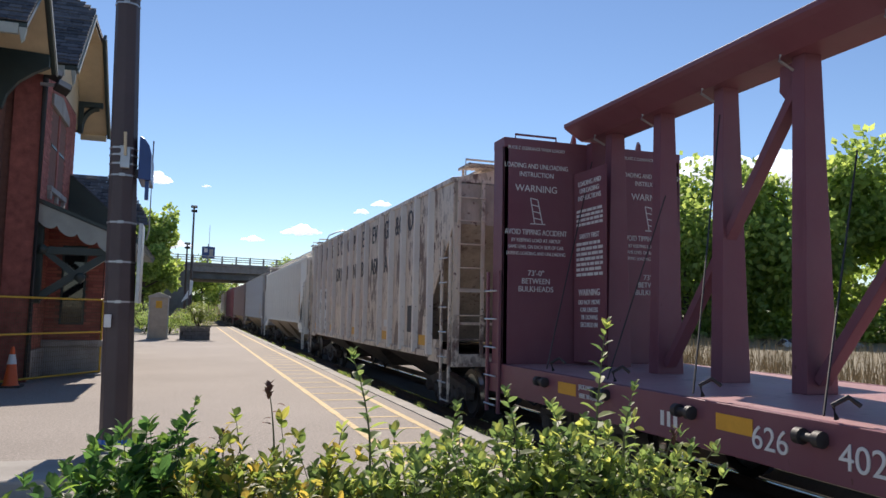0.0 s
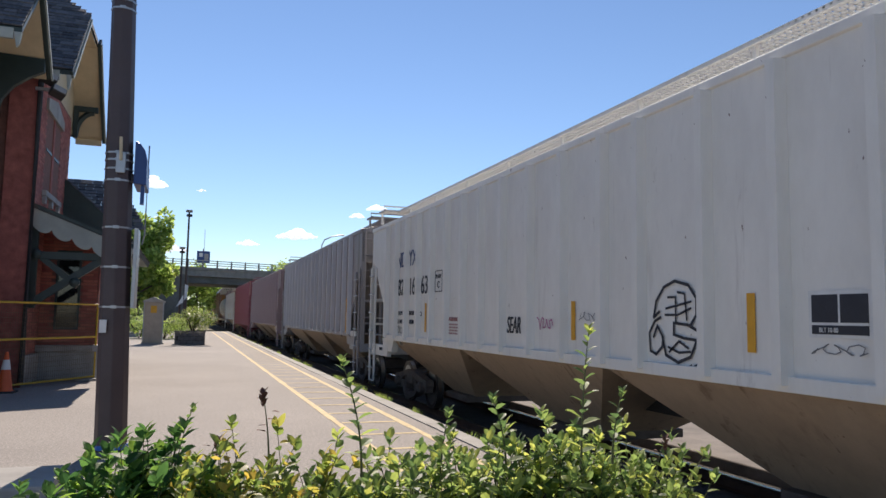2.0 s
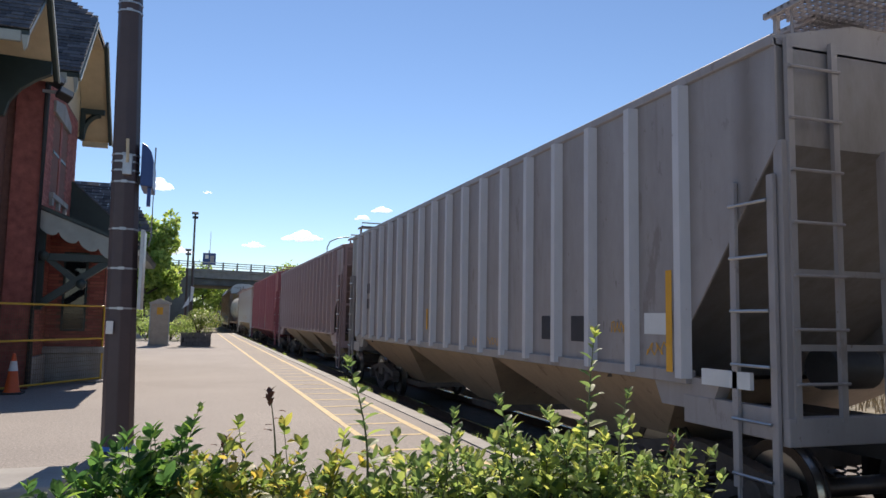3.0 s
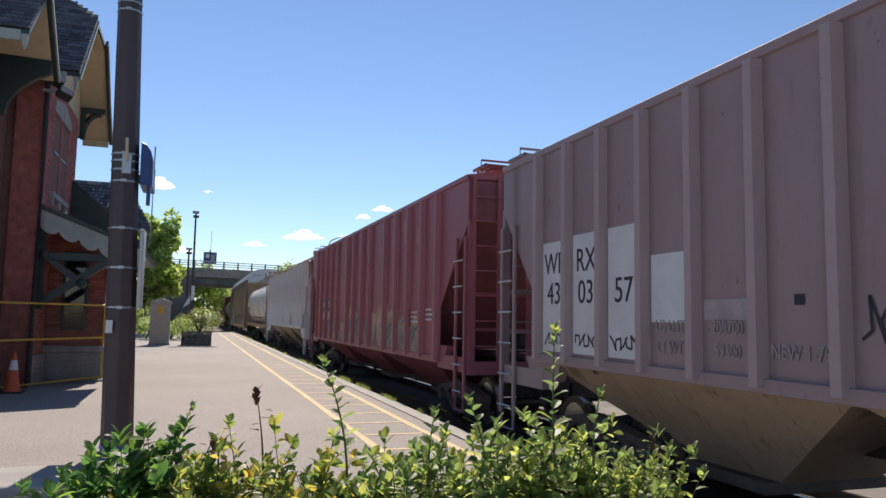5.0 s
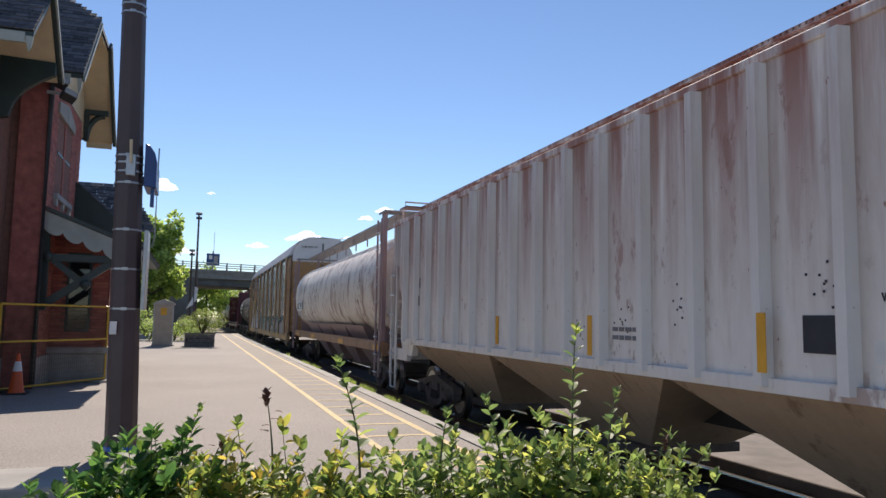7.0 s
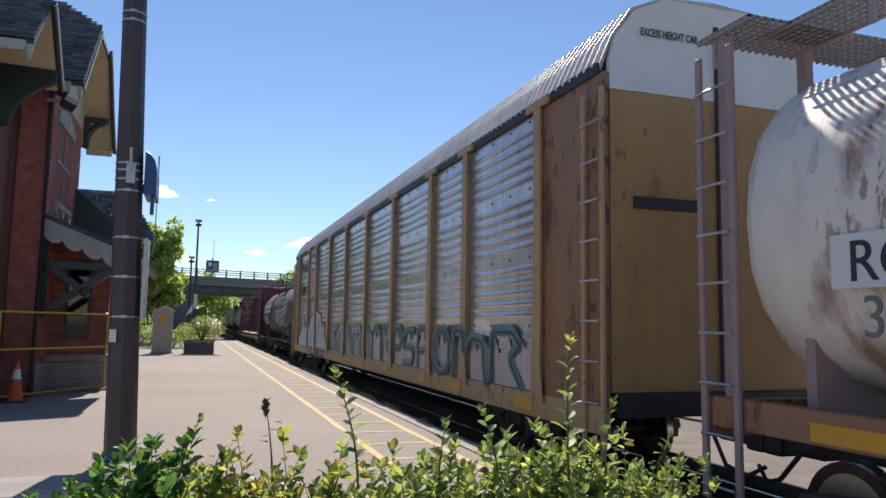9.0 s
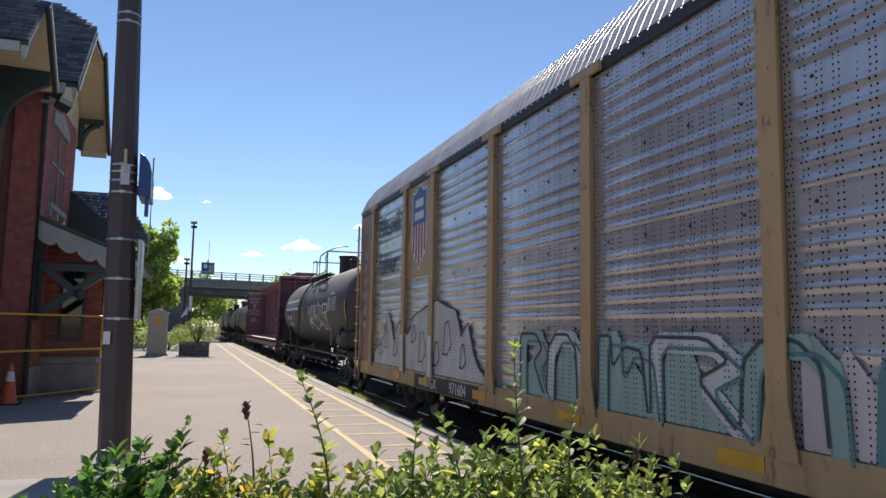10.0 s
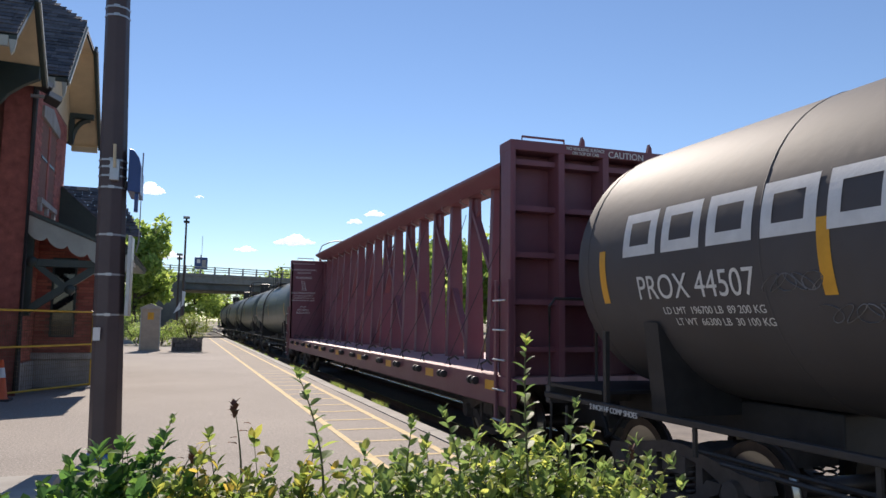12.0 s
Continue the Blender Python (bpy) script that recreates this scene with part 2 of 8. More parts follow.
def asphalt():
    m, nt, b = nodes_of("sunbleached_asphalt", 0.9)
    v = coords(nt)
    c = blend(nt, noise_fac(nt, 0.25, v, 0.3, 0.7), (0.24, 0.212, 0.187), (0.325, 0.285, 0.25))
    c = blend(nt, maths(nt, "MULTIPLY", noise_fac(nt, 28, v, 0.47, 0.62, 4, .75), 0.62), c, (0.11, 0.10, 0.095))
    c = blend(nt, maths(nt, "MULTIPLY", noise_fac(nt, 47, v, 0.56, 0.66, 3), 0.7), c, (0.50, 0.45, 0.41))
    c = blend(nt, maths(nt, "MULTIPLY", noise_fac(nt, 0.9, v, 0.62, 0.78, 8, 0.7), 0.35), c, (0.11, 0.10, 0.09))
    nt.links.new(c, b.inputs["Base Color"])
    bumped(nt, b, 90, 0.5, 0.006)
    return m


def earth(name, a, b2, c3, s=2.0, bump=0.8):
    m, nt, b = nodes_of(name, 0.95)
    v = coords(nt)
    c = blend(nt, noise_fac(nt, s, v, 0.35, 0.65, 8), a, b2)
    c = blend(nt, noise_fac(nt, s * 9, v, 0.5, 0.7, 4), c, c3)
    nt.links.new(c, b.inputs["Base Color"])
    bumped(nt, b, s * 14, bump, 0.03)
    return m


ASPHALT = asphalt()
# near track's stone is coloured dark to carry the deep shade under the train
BALLAST = earth("shade_dark_ballast_stone", (0.050, 0.045, 0.042), (0.085, 0.075, 0.066), (0.022, 0.020, 0.02), 6.0)
BALLAST_PALE = earth("pale_ballast_stone", (0.20, 0.18, 0.16), (0.30, 0.27, 0.24), (0.11, 0.10, 0.09), 6.0)
DRY_GROUND = earth("dry_ground", (0.22, 0.19, 0.13), (0.30, 0.26, 0.19), (0.14, 0.13, 0.07), 0.5)

# the ground: one sheet to the horizon
g = MB()
n = 40
xs = [-1500, -400, -120, -45, -25, 3.3, 4.4, 7.4, 9.4, 14, 18, 26, 60, 160, 500, 1500]
ys = [-1500, -300, -60, -10, 20, 66, 67.5, 90, 130, 300, 900, 1500]
zs = {-1500: -0.2, -400: -0.2, -120: -0.2, -45: -0.2, -25: -0.2, 3.3: -0.62, 4.4: -0.64, 7.4: -0.64, 9.4: -0.62, 14: -0.6, 18: -0.4, 26: -0.3, 60: 0.2, 160: 1.0, 500: 1.0, 1500: 1.0}
g.add([(x, y, zs[x]) for y in ys for x in xs],
      [(j * len(xs) + i, j * len(xs) + i + 1, (j + 1) * len(xs) + i + 1, (j + 1) * len(xs) + i) for j in range(len(ys) - 1) for i in range(len(xs) - 1)])
single("ground", g, DRY_GROUND, "dry grassy ground and gravel along the railway line", "ground", kind="structure")

bed = MB().prism([(3.52, -0.60), (4.3, -0.61), (7.5, -0.61), (8.0, -0.59), (8.0, -0.75), (3.52, -0.75)], "y", -60, 300)
single("track_bed", bed, BALLAST, "crushed stone ballast between platform and paved strip, coloured dark for shade", "track bed", kind="structure")
bed2 = MB().prism([(9.5, -0.62), (10.0, -0.50), (13.0, -0.50), (13.6, -0.60), (13.6, -0.8), (9.5, -0.8)], "y", -60, 300)
single("track_bed", bed2, BALLAST_PALE, "sunlit crushed stone ballast of the second track", "track bed", kind="structure")
DARKER_STRIP = plain("darker_concrete", (0.22, 0.19, 0.165), 0.95, vary=0.35, scale=1.2, bump=0.5)
strip = MB().box(7.35, 9.45, -60, 66, -0.8, -0.44)
single("pavement_strip", strip, DARKER_STRIP, "cracked sunlit concrete strip between the two tracks", "pavement", kind="structure", bevel=0.02)

plat = MB().prism([(-60, 0.0), (3.22, 0.0), (3.22, -0.7), (-60, -0.7)], "y", -40, 67)
single("platform", plat, ASPHALT, "sun-bleached grey asphalt station platform with worn patches", "platform", kind="structure")
edge = thing("platform_edge", pose(0, 0, 0), "pale concrete edging blocks along the asphalt platform", "platform edge", kind="structure")
blk = MB().box(3.222, 3.46, 0.01, 2.99, -0.6, 0.012).mesh("edge_block", CONCRETE)
for i in range(34):
    part("edge_block", blk, CONCRETE, edge, m=pose(random.uniform(-.008, .008), -35 + 3 * i, random.uniform(-.006, .004)))
lines = thing("platform_marking", pose(0, 0, 0), "worn pale yellow safety lines with cross hatching on asphalt", "road marking", kind="structure")
for x0 in (2.00, 2.90):
    ln = MB()
    y = -10.0
    while y < 66:
        d = random.uniform(1.2, 4)
        e = random.uniform(0, 0.012)
        ln.add([(x0 - e, y, 0.004), (x0 + 0.10 + e, y, 0.004), (x0 + 0.10 - e, min(66, y + d), 0.004), (x0 + e, min(66, y + d), 0.004)], [(0, 1, 2, 3)])
        y += d
    part("long_line", ln, YELLOW_LINE, lines)
hatch = MB().add([(2.11, 0, 0.004), (2.89, 0, 0.004), (2.89, 0.085, 0.004), (2.11, 0.085, 0.004)], [(0, 1, 2, 3)]).mesh("cross_line", YELLOW_LINE)
for i in range(44):
    part("cross_line", hatch, YELLOW_LINE, lines, m=pose(0, 6.2 + 1.05 * i, 0, 0, 0, random.uniform(-1, 1)))


def rail_track(x, label):
    t = thing("railway_track", pose(x, 0, RAIL_Z), label, "railway track", kind="structure")
    for s in (-0.753, 0.753):
        web = MB().prism([(s - .07, -.17), (s + .07, -.17), (s + .07, -.155), (s + .012, -.14), (s + .012, -.045), (s + .036, -.03), (s + .036, -.004),
                          (s - .036, -.004), (s - .036, -.03), (s - .012, -.045), (s - .012, -.14), (s - .07, -.155)], "y", -60, 300)
        r = part("rail", web, RUST_RAIL, t)
        part("rail_head", MB().box(s - .032, s + .032, -60, 300, -.004, 0.0), BRIGHT_RAIL, r, "shiny worn rail head")
    sl = MB().box(-1.3, 1.3, -0.11, 0.11, -0.33, -0.165).mesh("sleeper", TIMBER)
    for i in range(150):
        part("sleeper", sl, TIMBER, t, m=pose(random.uniform(-.03, .03), -8 + 0.56 * i, random.uniform(-.008, .004), 0, 0, random.uniform(-1, 1)))
    return t


rail_track(TRACK_X, "polished steel rails on dark timber sleepers in ballast")
rail_track(11.4, "second railway track with timber sleepers in ballast")

# ---- station building ----
BX = -3.10      # plane of the track-side wall


def shingle_mat():
    m, nt, b = nodes_of("slate_shingles", 0.8)
    oi = nt.nodes.new("ShaderNodeNewGeometry")
    c = blend(nt, oi.outputs["Random Per Island"], (0.035, 0.037, 0.045), (0.13, 0.13, 0.14))
    c = blend(nt, maths(nt, "MULTIPLY", noise_fac(nt, 20, None, 0.5, 0.8), 0.5), c, (0.25, 0.25, 0.24))
    nt.links.new(c, b.inputs["Base Color"])
    bumped(nt, b, 50, 0.4)
    return m


SHINGLE = shingle_mat()


def shingle_rows(mb, o, u, v, w, l, skew0=0.0, skew1=0.0, row=0.16):
    """Overlapping shingles on a slope: o lower corner, u along the eave, v up the slope (unit vectors); skews lean the two ends."""
    o, u, v = Vector(o), Vector(u).normalized(), Vector(v).normalized()
    nrm = u.cross(v).normalized()
    if nrm.z < 0:
        nrm = -nrm
    k = 0
    while k * row < l:
        a, b2 = skew0 * k * row, w + skew1 * k * row
        x = a - random.uniform(0, 0.2)
        while x < b2:
            d = random.uniform(0.18, 0.34)
            x0, x1 = max(a, x), min(b2, x + d - 0.006)
            if x1 - x0 > 0.02:
                p = o + v * (k * row)
                t0, e = random.uniform(0.018, 0.034), random.uniform(-0.012, 0.012)
                q = [p + u * x0 + v * e, p + u * x1 + v * e, p + u * x1 + v * (row * 1.35), p + u * x0 + v * (row * 1.35)]
                vs = [q[0] + nrm * t0, q[1] + nrm * t0, q[2] + nrm * 0.006, q[3] + nrm * 0.006, q[0], q[1], q[2], q[3]]
                mb.add(vs, [(0, 1, 2, 3), (4, 5, 1, 0), (5, 6, 2, 1), (7, 4, 0, 3)])
            x += d
        k += 1
    return mb


def brick_wall(parent, name, o, u, w, h, holes=(), singles=0, bl=0.21, bh=0.067):
    """A brick skin on a wall: o lower corner, u along the wall, upright; its outer side is u x z. Bricks proud of recessed mortar."""
    o, u = Vector(o), Vector(u).normalized()
    nrm = u.cross(Vector((0, 0, 1)))
    mb = MB()
    k = 0
    z = 0.0
    loose = []
    while z < h - 0.02:
        x = -(k % 2) * bl / 2
        while x < w - 0.01:
            x0, x1 = max(0, x) + 0.004, min(w, x + bl) - 0.005
            if x1 - x0 > 0.03 and not any(a < (x0 + x1) / 2 < b and c < z + bh / 2 < d for a, b, c, d in holes):
                if singles and len(loose) < singles and x1 - x0 > bl - .02 and 2.2 < z:
                    loose.append((o + u * x0 + Vector((0, 0, z + .004)), 0))
                    x += bl
                    continue
                e = random.uniform(0.006, 0.012)
                p = [o + u * x0 + Vector((0, 0, z + .004)), o + u * x1 + Vector((0, 0, z + .004)), o + u * x1 + Vector((0, 0, z + bh - .005)), o + u * x0 + Vector((0, 0, z + bh - .005))]
                mb.add([q + nrm * e for q in p] + p, [(0, 1, 2, 3), (4, 5, 1, 0), (5, 6, 2, 1), (6, 7, 3, 2), (7, 4, 0, 3)])
            x += bl
        z += bh + 0.003
        k += 1
    face = tagged(part(name, mb, BRICK_VAR, parent), kind="stuff")
    if loose:
        w_, h_ = bl - .009, bh - .009
        one = MB().add([(w_ * i, .012, h_ * j) for j in (0, 1) for i in (0, 1)] + [(w_ * i, 0, h_ * j) for j in (0, 1) for i in (0, 1)], [(0, 1, 3, 2), (4, 5, 1, 0), (5, 7, 3, 1), (7, 6, 2, 3), (6, 4, 0, 2)])
        flat = MB().add([tuple(u * v[0] + nrm * v[1] + Vector((0, 0, v[2]))) for v in one.v], one.f).mesh("brick", BRICK_VAR)
        for q, _ in loose:
            part("brick", flat, BRICK_VAR, face, m=Matrix.Translation(q + nrm * random.uniform(-.003, .002)))
    return face


def brick_var():
    m, nt, b = nodes_of("station_brick", 0.85)
    oi = nt.nodes.new("ShaderNodeNewGeometry")
    ob = nt.nodes.new("ShaderNodeObjectInfo")
    rnd = maths(nt, "FRACT", maths(nt, "ADD", oi.outputs["Random Per Island"], ob.outputs["Random"]))
    c = blend(nt, rnd, (0.33, 0.10, 0.085), (0.50, 0.175, 0.135))
    c = blend(nt, maths(nt, "MULTIPLY", noise_fac(nt, 1.5, None, 0.5, 0.75), 0.5), c, (0.13, 0.045, 0.035))
    c = blend(nt, maths(nt, "MULTIPLY", noise_fac(nt, 60, None, 0.5, 0.7), 0.3), c, (0.10, 0.04, 0.03))
    nt.links.new(c, b.inputs["Base Color"])
    bumped(nt, b, 70, 0.4)
    return m


BRICK_VAR = brick_var()


def bargeboard(parent, pts, x, w=0.34, d=0.07):
    """A dark green verge board with a pale lower moulding, along points (y, z) in the plane x."""
    for a, b in zip(pts, pts[1:]):
        bb = part("bargeboard", MB().beam((x, a[0], a[1]), (x, b[0], b[1]), d, w), BARGE_GREEN, parent, "dark green verge board", bevel=0.01)
        part("moulding", MB().beam((x + d * .5 + .012, a[0], a[1] - w * .28), (x + d * .5 + .012, b[0], b[1] - w * .28), 0.03, 0.07), BARGE_PALE, bb)


def eave_bracket(parent, x, y, z, out, h):
    """A timber bracket under an overhang: top arm, wall arm and a curved brace, out from the wall along +x."""
    br = part("bracket", MB().box(x, x + out, y - .07, y + .07, z - .14, z), BARGE_GREEN, parent, "dark green timber eave bracket", bevel=0.01)
    part("wall_arm", MB().box(x, x + .12, y - .07, y + .07, z - h, z - .14), BARGE_GREEN, br, bevel=0.01)
    pts = []
    for i in range(9):
        a = i / 8 * math.pi / 2
        pts.append((x + .06 + (out - .15) * (1 - math.cos(a)), y, z - h + .05 + (h - .2) * math.sin(a)))
    part("brace", MB().tube(pts, 0.075, 4), BARGE_GREEN, br)


def station():
    st = thing("station_building", pose(0, 0, 0), "red brick Victorian station with steep slate gables and green trim", "building")
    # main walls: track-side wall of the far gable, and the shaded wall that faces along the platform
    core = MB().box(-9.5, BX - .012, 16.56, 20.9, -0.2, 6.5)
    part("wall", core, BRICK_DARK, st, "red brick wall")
    win = (1.15, 2.95, 4.1, 5.9)
    brick_wall(st, "brick_face", (BX - .012, 16.56, 0), (0, 1, 0), 4.35, 6.45, holes=[win], singles=300)
    brick_wall(st, "brick_face", (-7.0, 16.572, 0), (1, 0, 0), 3.9, 6.45)
    # corner pilaster
    part("pilaster", MB().box(BX - .5, BX + .05, 16.45, 16.55, 0, 6.3), BRICK_RED, st, bevel=0.01)
    # tall paired window with stone lintel and sill
    w = part("window", MB().box(BX - .14, BX - .02, 17.70, 19.50, 4.1, 5.9), BARGE_GREEN, st, "tall paired sash window with stone trim")
    for y0 in (17.78, 18.72):
        pn = part("pane", MB().box(BX - .025, BX - .014, y0, y0 + .70, 4.18, 5.85), GLASS_DARK, w)
        part("sash_bar", MB().box(BX - .014, BX + .004, y0, y0 + .70, 5.0, 5.06), BARGE_GREEN, w)
    part("mullion", MB().box(BX - .03, BX + .008, 18.50, 18.70, 4.1, 5.9), BRICK_RED, w)
    part("lintel", MB().prism([(17.50, 5.85), (19.62, 5.85), (19.62, 6.05), (18.6, 6.30), (17.50, 6.10)], "x", BX - .1, BX + .05), STONE, w, "pale stone lintel", bevel=0.01)
    part("sill", MB().box(BX - .1, BX + .09, 17.62, 19.6, 3.98, 4.1), STONE, w, "pale stone sill", bevel=0.01)
    for y0 in (17.66, 18.5, 19.38):
        part("corbel", MB().box(BX - .1, BX + .07, y0, y0 + .18, 3.82, 3.98), STONE, w, bevel=0.01)
    # downpipe
    part("downpipe", MB().tube([(BX + .06, 16.40, 0.1), (BX + .06, 16.40, 6.1), (BX + .1, 16.3, 6.3)], 0.055, 8), BLACK_IRON, st, smooth=True)
    # far gable: ridge across, clipped at the top, overhanging the track side
    RX, OV = -9.5, -2.48
    ya, yr, yb, ze = 16.3, 19.25, 22.2, 6.40
    k = 0.93
    y1, y2 = 18.4, 20.1
    z1, zr = ze + k * (y1 - ya), ze + k * (yr - ya)
    HX = OV - 0.95
    nl = part("roof", MB().add([(RX, ya, ze), (OV, ya, ze), (OV, y1, z1), (HX, yr, zr), (RX, yr, zr), (RX, ya, ze - .1), (OV, ya, ze - .1), (OV, y1, z1 - .1), (HX, yr, zr - .1), (RX, yr, zr - .1)],
                               [(0, 1, 2, 3, 4), (9, 8, 7, 6, 5), (0, 5, 6, 1), (1, 6, 7, 2), (2, 7, 8, 3)]), BARGE_GREEN, st, "steep slate shingle roof")
    up = Vector((0, 1, k)).normalized()
    l1 = (y1 - ya) * math.sqrt(1 + k * k)
    l2 = (yr - y1) * math.sqrt(1 + k * k)
    sh = part("shingles", shingle_rows(MB(), (-6.0, ya - .03, ze + .01), (1, 0, 0), up, 6.0 + OV + .02, l1), SHINGLE, nl, "weathered grey slate shingles")
    tagged(sh, kind="stuff")
    tagged(part("shingles", shingle_rows(MB(), (-6.0, y1, z1 + .01), (1, 0, 0), up, 6.0 + OV, l2, 0, -0.95 / l2), SHINGLE, nl), kind="stuff")
    part("hip", MB().add([(OV, y1, z1), (OV, y2, z1), (HX, yr, zr), (OV, y1, z1 - .1), (OV, y2, z1 - .1), (HX, yr, zr - .1)], [(0, 1, 2), (5, 4, 3), (0, 3, 4, 1), (1, 4, 5, 2), (2, 5, 3, 0)]), SHINGLE, nl)
    part("far_slope", MB().add([(RX, yb, ze), (OV, yb, ze), (OV, y2, z1), (HX, yr, zr), (RX, yr, zr), (RX, yb, ze - .1), (OV, yb, ze - .1), (OV, y2, z1 - .1), (HX, yr, zr - .1), (RX, yr, zr - .1)],
                               [(0, 1, 2, 3, 4), (9, 8, 7, 6, 5), (0, 5, 6, 1), (1, 6, 7, 2), (2, 7, 8, 3)]), SHINGLE, nl)
    part("soffit", MB().add([(BX - .1, yb - .02, ze - .12), (OV - .02, yb - .02, ze - .12), (OV - .02, y2, z1 - .13), (BX - .1, y2, z1 - .13), (BX - .1, yb - .02, ze - .15), (OV - .02, yb - .02, ze - .15), (OV - .02, y2, z1 - .16), (BX - .1, y2, z1 - .16)],
                            [(0, 1, 2, 3), (7, 6, 5, 4), (0, 4, 5, 1), (1, 5, 6, 2)]), CREAM, nl, "cream boarded soffit")
    part("soffit", MB().box(BX - .1, OV - .04, y1 - .1, y2 + .1, z1 - .16, z1 - .12), CREAM, nl, "cream boarded soffit")
    part("gable_wall", MB().prism([(16.6, 6.3), (21.9, 6.3), (y2 + .1, z1 - .15), (y1 - .1, z1 - .15)], "x", BX - .3, BX - .02), CREAM, st, "cream boarded gable")
    part("eave_end", MB().box(BX - .05, OV - .02, yb - .12, yb, ze - .30, ze - .16), CREAM, nl, bevel=0.01)
    bargeboard(nl, [(yb + .05, ze - .12), (yb - 1.0, ze + .80), (y2, z1 + .02)], OV + .03, 0.30)
    bargeboard(nl, [(ya - .02, ze - .10), (y1, z1 - .04)], OV + .0, 0.16, .05)
    eave_bracket(st, BX, 21.2, 6.92, .58, .85)
    part("eave_board", MB().box(BX - .4, OV - .22, ya - .02, ya + .06, ze - .22, ze - .02), BARGE_PALE, st, "pale eave board", bevel=0.01)
    part("pendant", MB().prism([(OV - .10, ze - .1), (OV, ze - .1), (OV - .02, ze - .34), (OV - .06, ze - .42)], "y", ya - .02, ya + .08), BARGE_PALE, st, bevel=0.01)
    # small near gable at the corner: two slopes, soffit, verge and solid bracket
    gx, n0, n1, nz = -2.80, 13.3, 15.68, 6.12
    nm = (n0 + n1) / 2
    nt_ = nz + k * (n1 - nm)
    nr = part("near_roof", MB().add([(RX, n0, nz), (gx, n0, nz), (gx, nm, nt_), (RX, nm, nt_), (RX, n0, nz - .1), (gx, n0, nz - .1), (gx, nm, nt_ - .1), (RX, nm, nt_ - .1)],
                                    [(0, 1, 2, 3), (7, 6, 5, 4), (0, 4, 5, 1), (1, 5, 6, 2)]), BARGE_GREEN, st, "steep slate gable roof")
    tagged(part("shingles", shingle_rows(MB(), (-5.5, n0 - .03, nz + .01), (1, 0, 0), up, 5.5 + gx, (nm - n0) * math.sqrt(1 + k * k)), SHINGLE, nr, "weathered grey slate shingles"), kind="stuff")
    part("far_slope", MB().add([(RX, n1, nz), (gx, n1, nz), (gx, nm, nt_), (RX, nm, nt_), (RX, n1, nz - .1), (gx, n1, nz - .1), (gx, nm, nt_ - .1), (RX, nm, nt_ - .1)],
                               [(0, 1, 2, 3), (7, 6, 5, 4), (0, 4, 5, 1), (1, 5, 6, 2)]), SHINGLE, nr)
    part("soffit", MB().add([(RX, n1 - .02, nz - .12), (gx - .02, n1 - .02, nz - .12), (gx - .02, nm, nt_ - .13), (RX, nm, nt_ - .13), (RX, n1 - .02, nz - .15), (gx - .02, n1 - .02, nz - .15), (gx - .02, nm, nt_ - .16), (RX, nm, nt_ - .16)],
                            [(0, 1, 2, 3), (7, 6, 5, 4), (0, 4, 5, 1), (1, 5, 6, 2)]), CREAM, nr, "cream boarded soffit")
    bargeboard(nr, [(n1 + .04, nz - .06), (nm, nt_ + .04)], gx + .03, 0.26)
    part("eave_board", MB().box(-5.5, gx - .12, n0 - .02, n0 + .05, nz - .2, nz - .02), BARGE_PALE, nr, bevel=0.01)
    part("pendant", MB().prism([(gx - .12, nz - .08), (gx, nz - .08), (gx - .03, nz - .28), (gx - .07, nz - .34)], "y", n0 - .02, n0 + .06), BARGE_PALE, nr, bevel=0.01)
    part("corner_bracket", MB().prism([(-3.75, 6.30), (gx, 6.26), (gx, 6.02), (-3.05, 5.88), (-3.30, 5.68), (-3.48, 5.42), (-3.55, 5.15), (-3.75, 5.1)], "y", 15.30, 15.44), BARGE_GREEN, st, "solid dark green curved corner bracket", bevel=0.01)
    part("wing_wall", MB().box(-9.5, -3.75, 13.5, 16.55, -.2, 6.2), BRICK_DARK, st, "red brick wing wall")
    # single-storey bay beyond, with stone base
    part("bay_wall", MB().box(-6, -1.962, 18.2, 23.5, 0.0, 3.3), BRICK_DARK, st, "red brick bay")
    brick_wall(st, "brick_face", (BX, 18.188, 0.75), (1, 0, 0), 1.15, 2.5, holes=[(.3, .8, .35, 2.1)])
    brick_wall(st, "brick_face", (-1.938, 18.2, 0.75), (0, 1, 0), 5.2, 2.5)
    bw = part("bay_window", MB().box(-2.8, -2.3, 18.15, 18.22, 1.1, 2.85), BARGE_GREEN, st, "narrow dark bay window")
    part("pane", MB().box(-2.75, -2.35, 18.14, 18.15, 1.15, 2.8), GLASS_DARK, bw)
    part("stone_base", MB().box(BX - .02, -1.86, 18.1, 23.6, 0.0, 0.62), STONE, st, "rough grey stone base", bevel=0.03)
    part("stone_sill", MB().box(BX - .02, -1.80, 18.04, 23.6, 0.62, 0.76), STONE, st, bevel=0.015)
    part("stone_base", MB().box(-7, BX + .06, 16.46, 21.3, 0.0, 0.6), STONE, st, "rough grey stone base", bevel=0.03)
    # low roof beyond the bay
    lr = part("low_roof", MB().prism([(-8, 5.1), (-3.4, 5.1), (-1.45, 3.35), (-1.5, 3.22), (-8, 3.3)], "y", 20.5, 30), BARGE_GREEN, st)
    part("shingles", shingle_rows(MB(), (-1.45, 30, 3.36), (0, -1, 0), (-1.95, 0, 1.75), 9.4, 2.6), SHINGLE, lr)
    part("shingles", shingle_rows(MB(), (-7, 23.0, 3.9), (1, 0, 0), (0, 1.0, 1.0), 5.7, 2.2, 0, -.4), SHINGLE, lr, "weathered grey slate shingles")
    # scalloped canopy over the entrance
    cy = 16.9
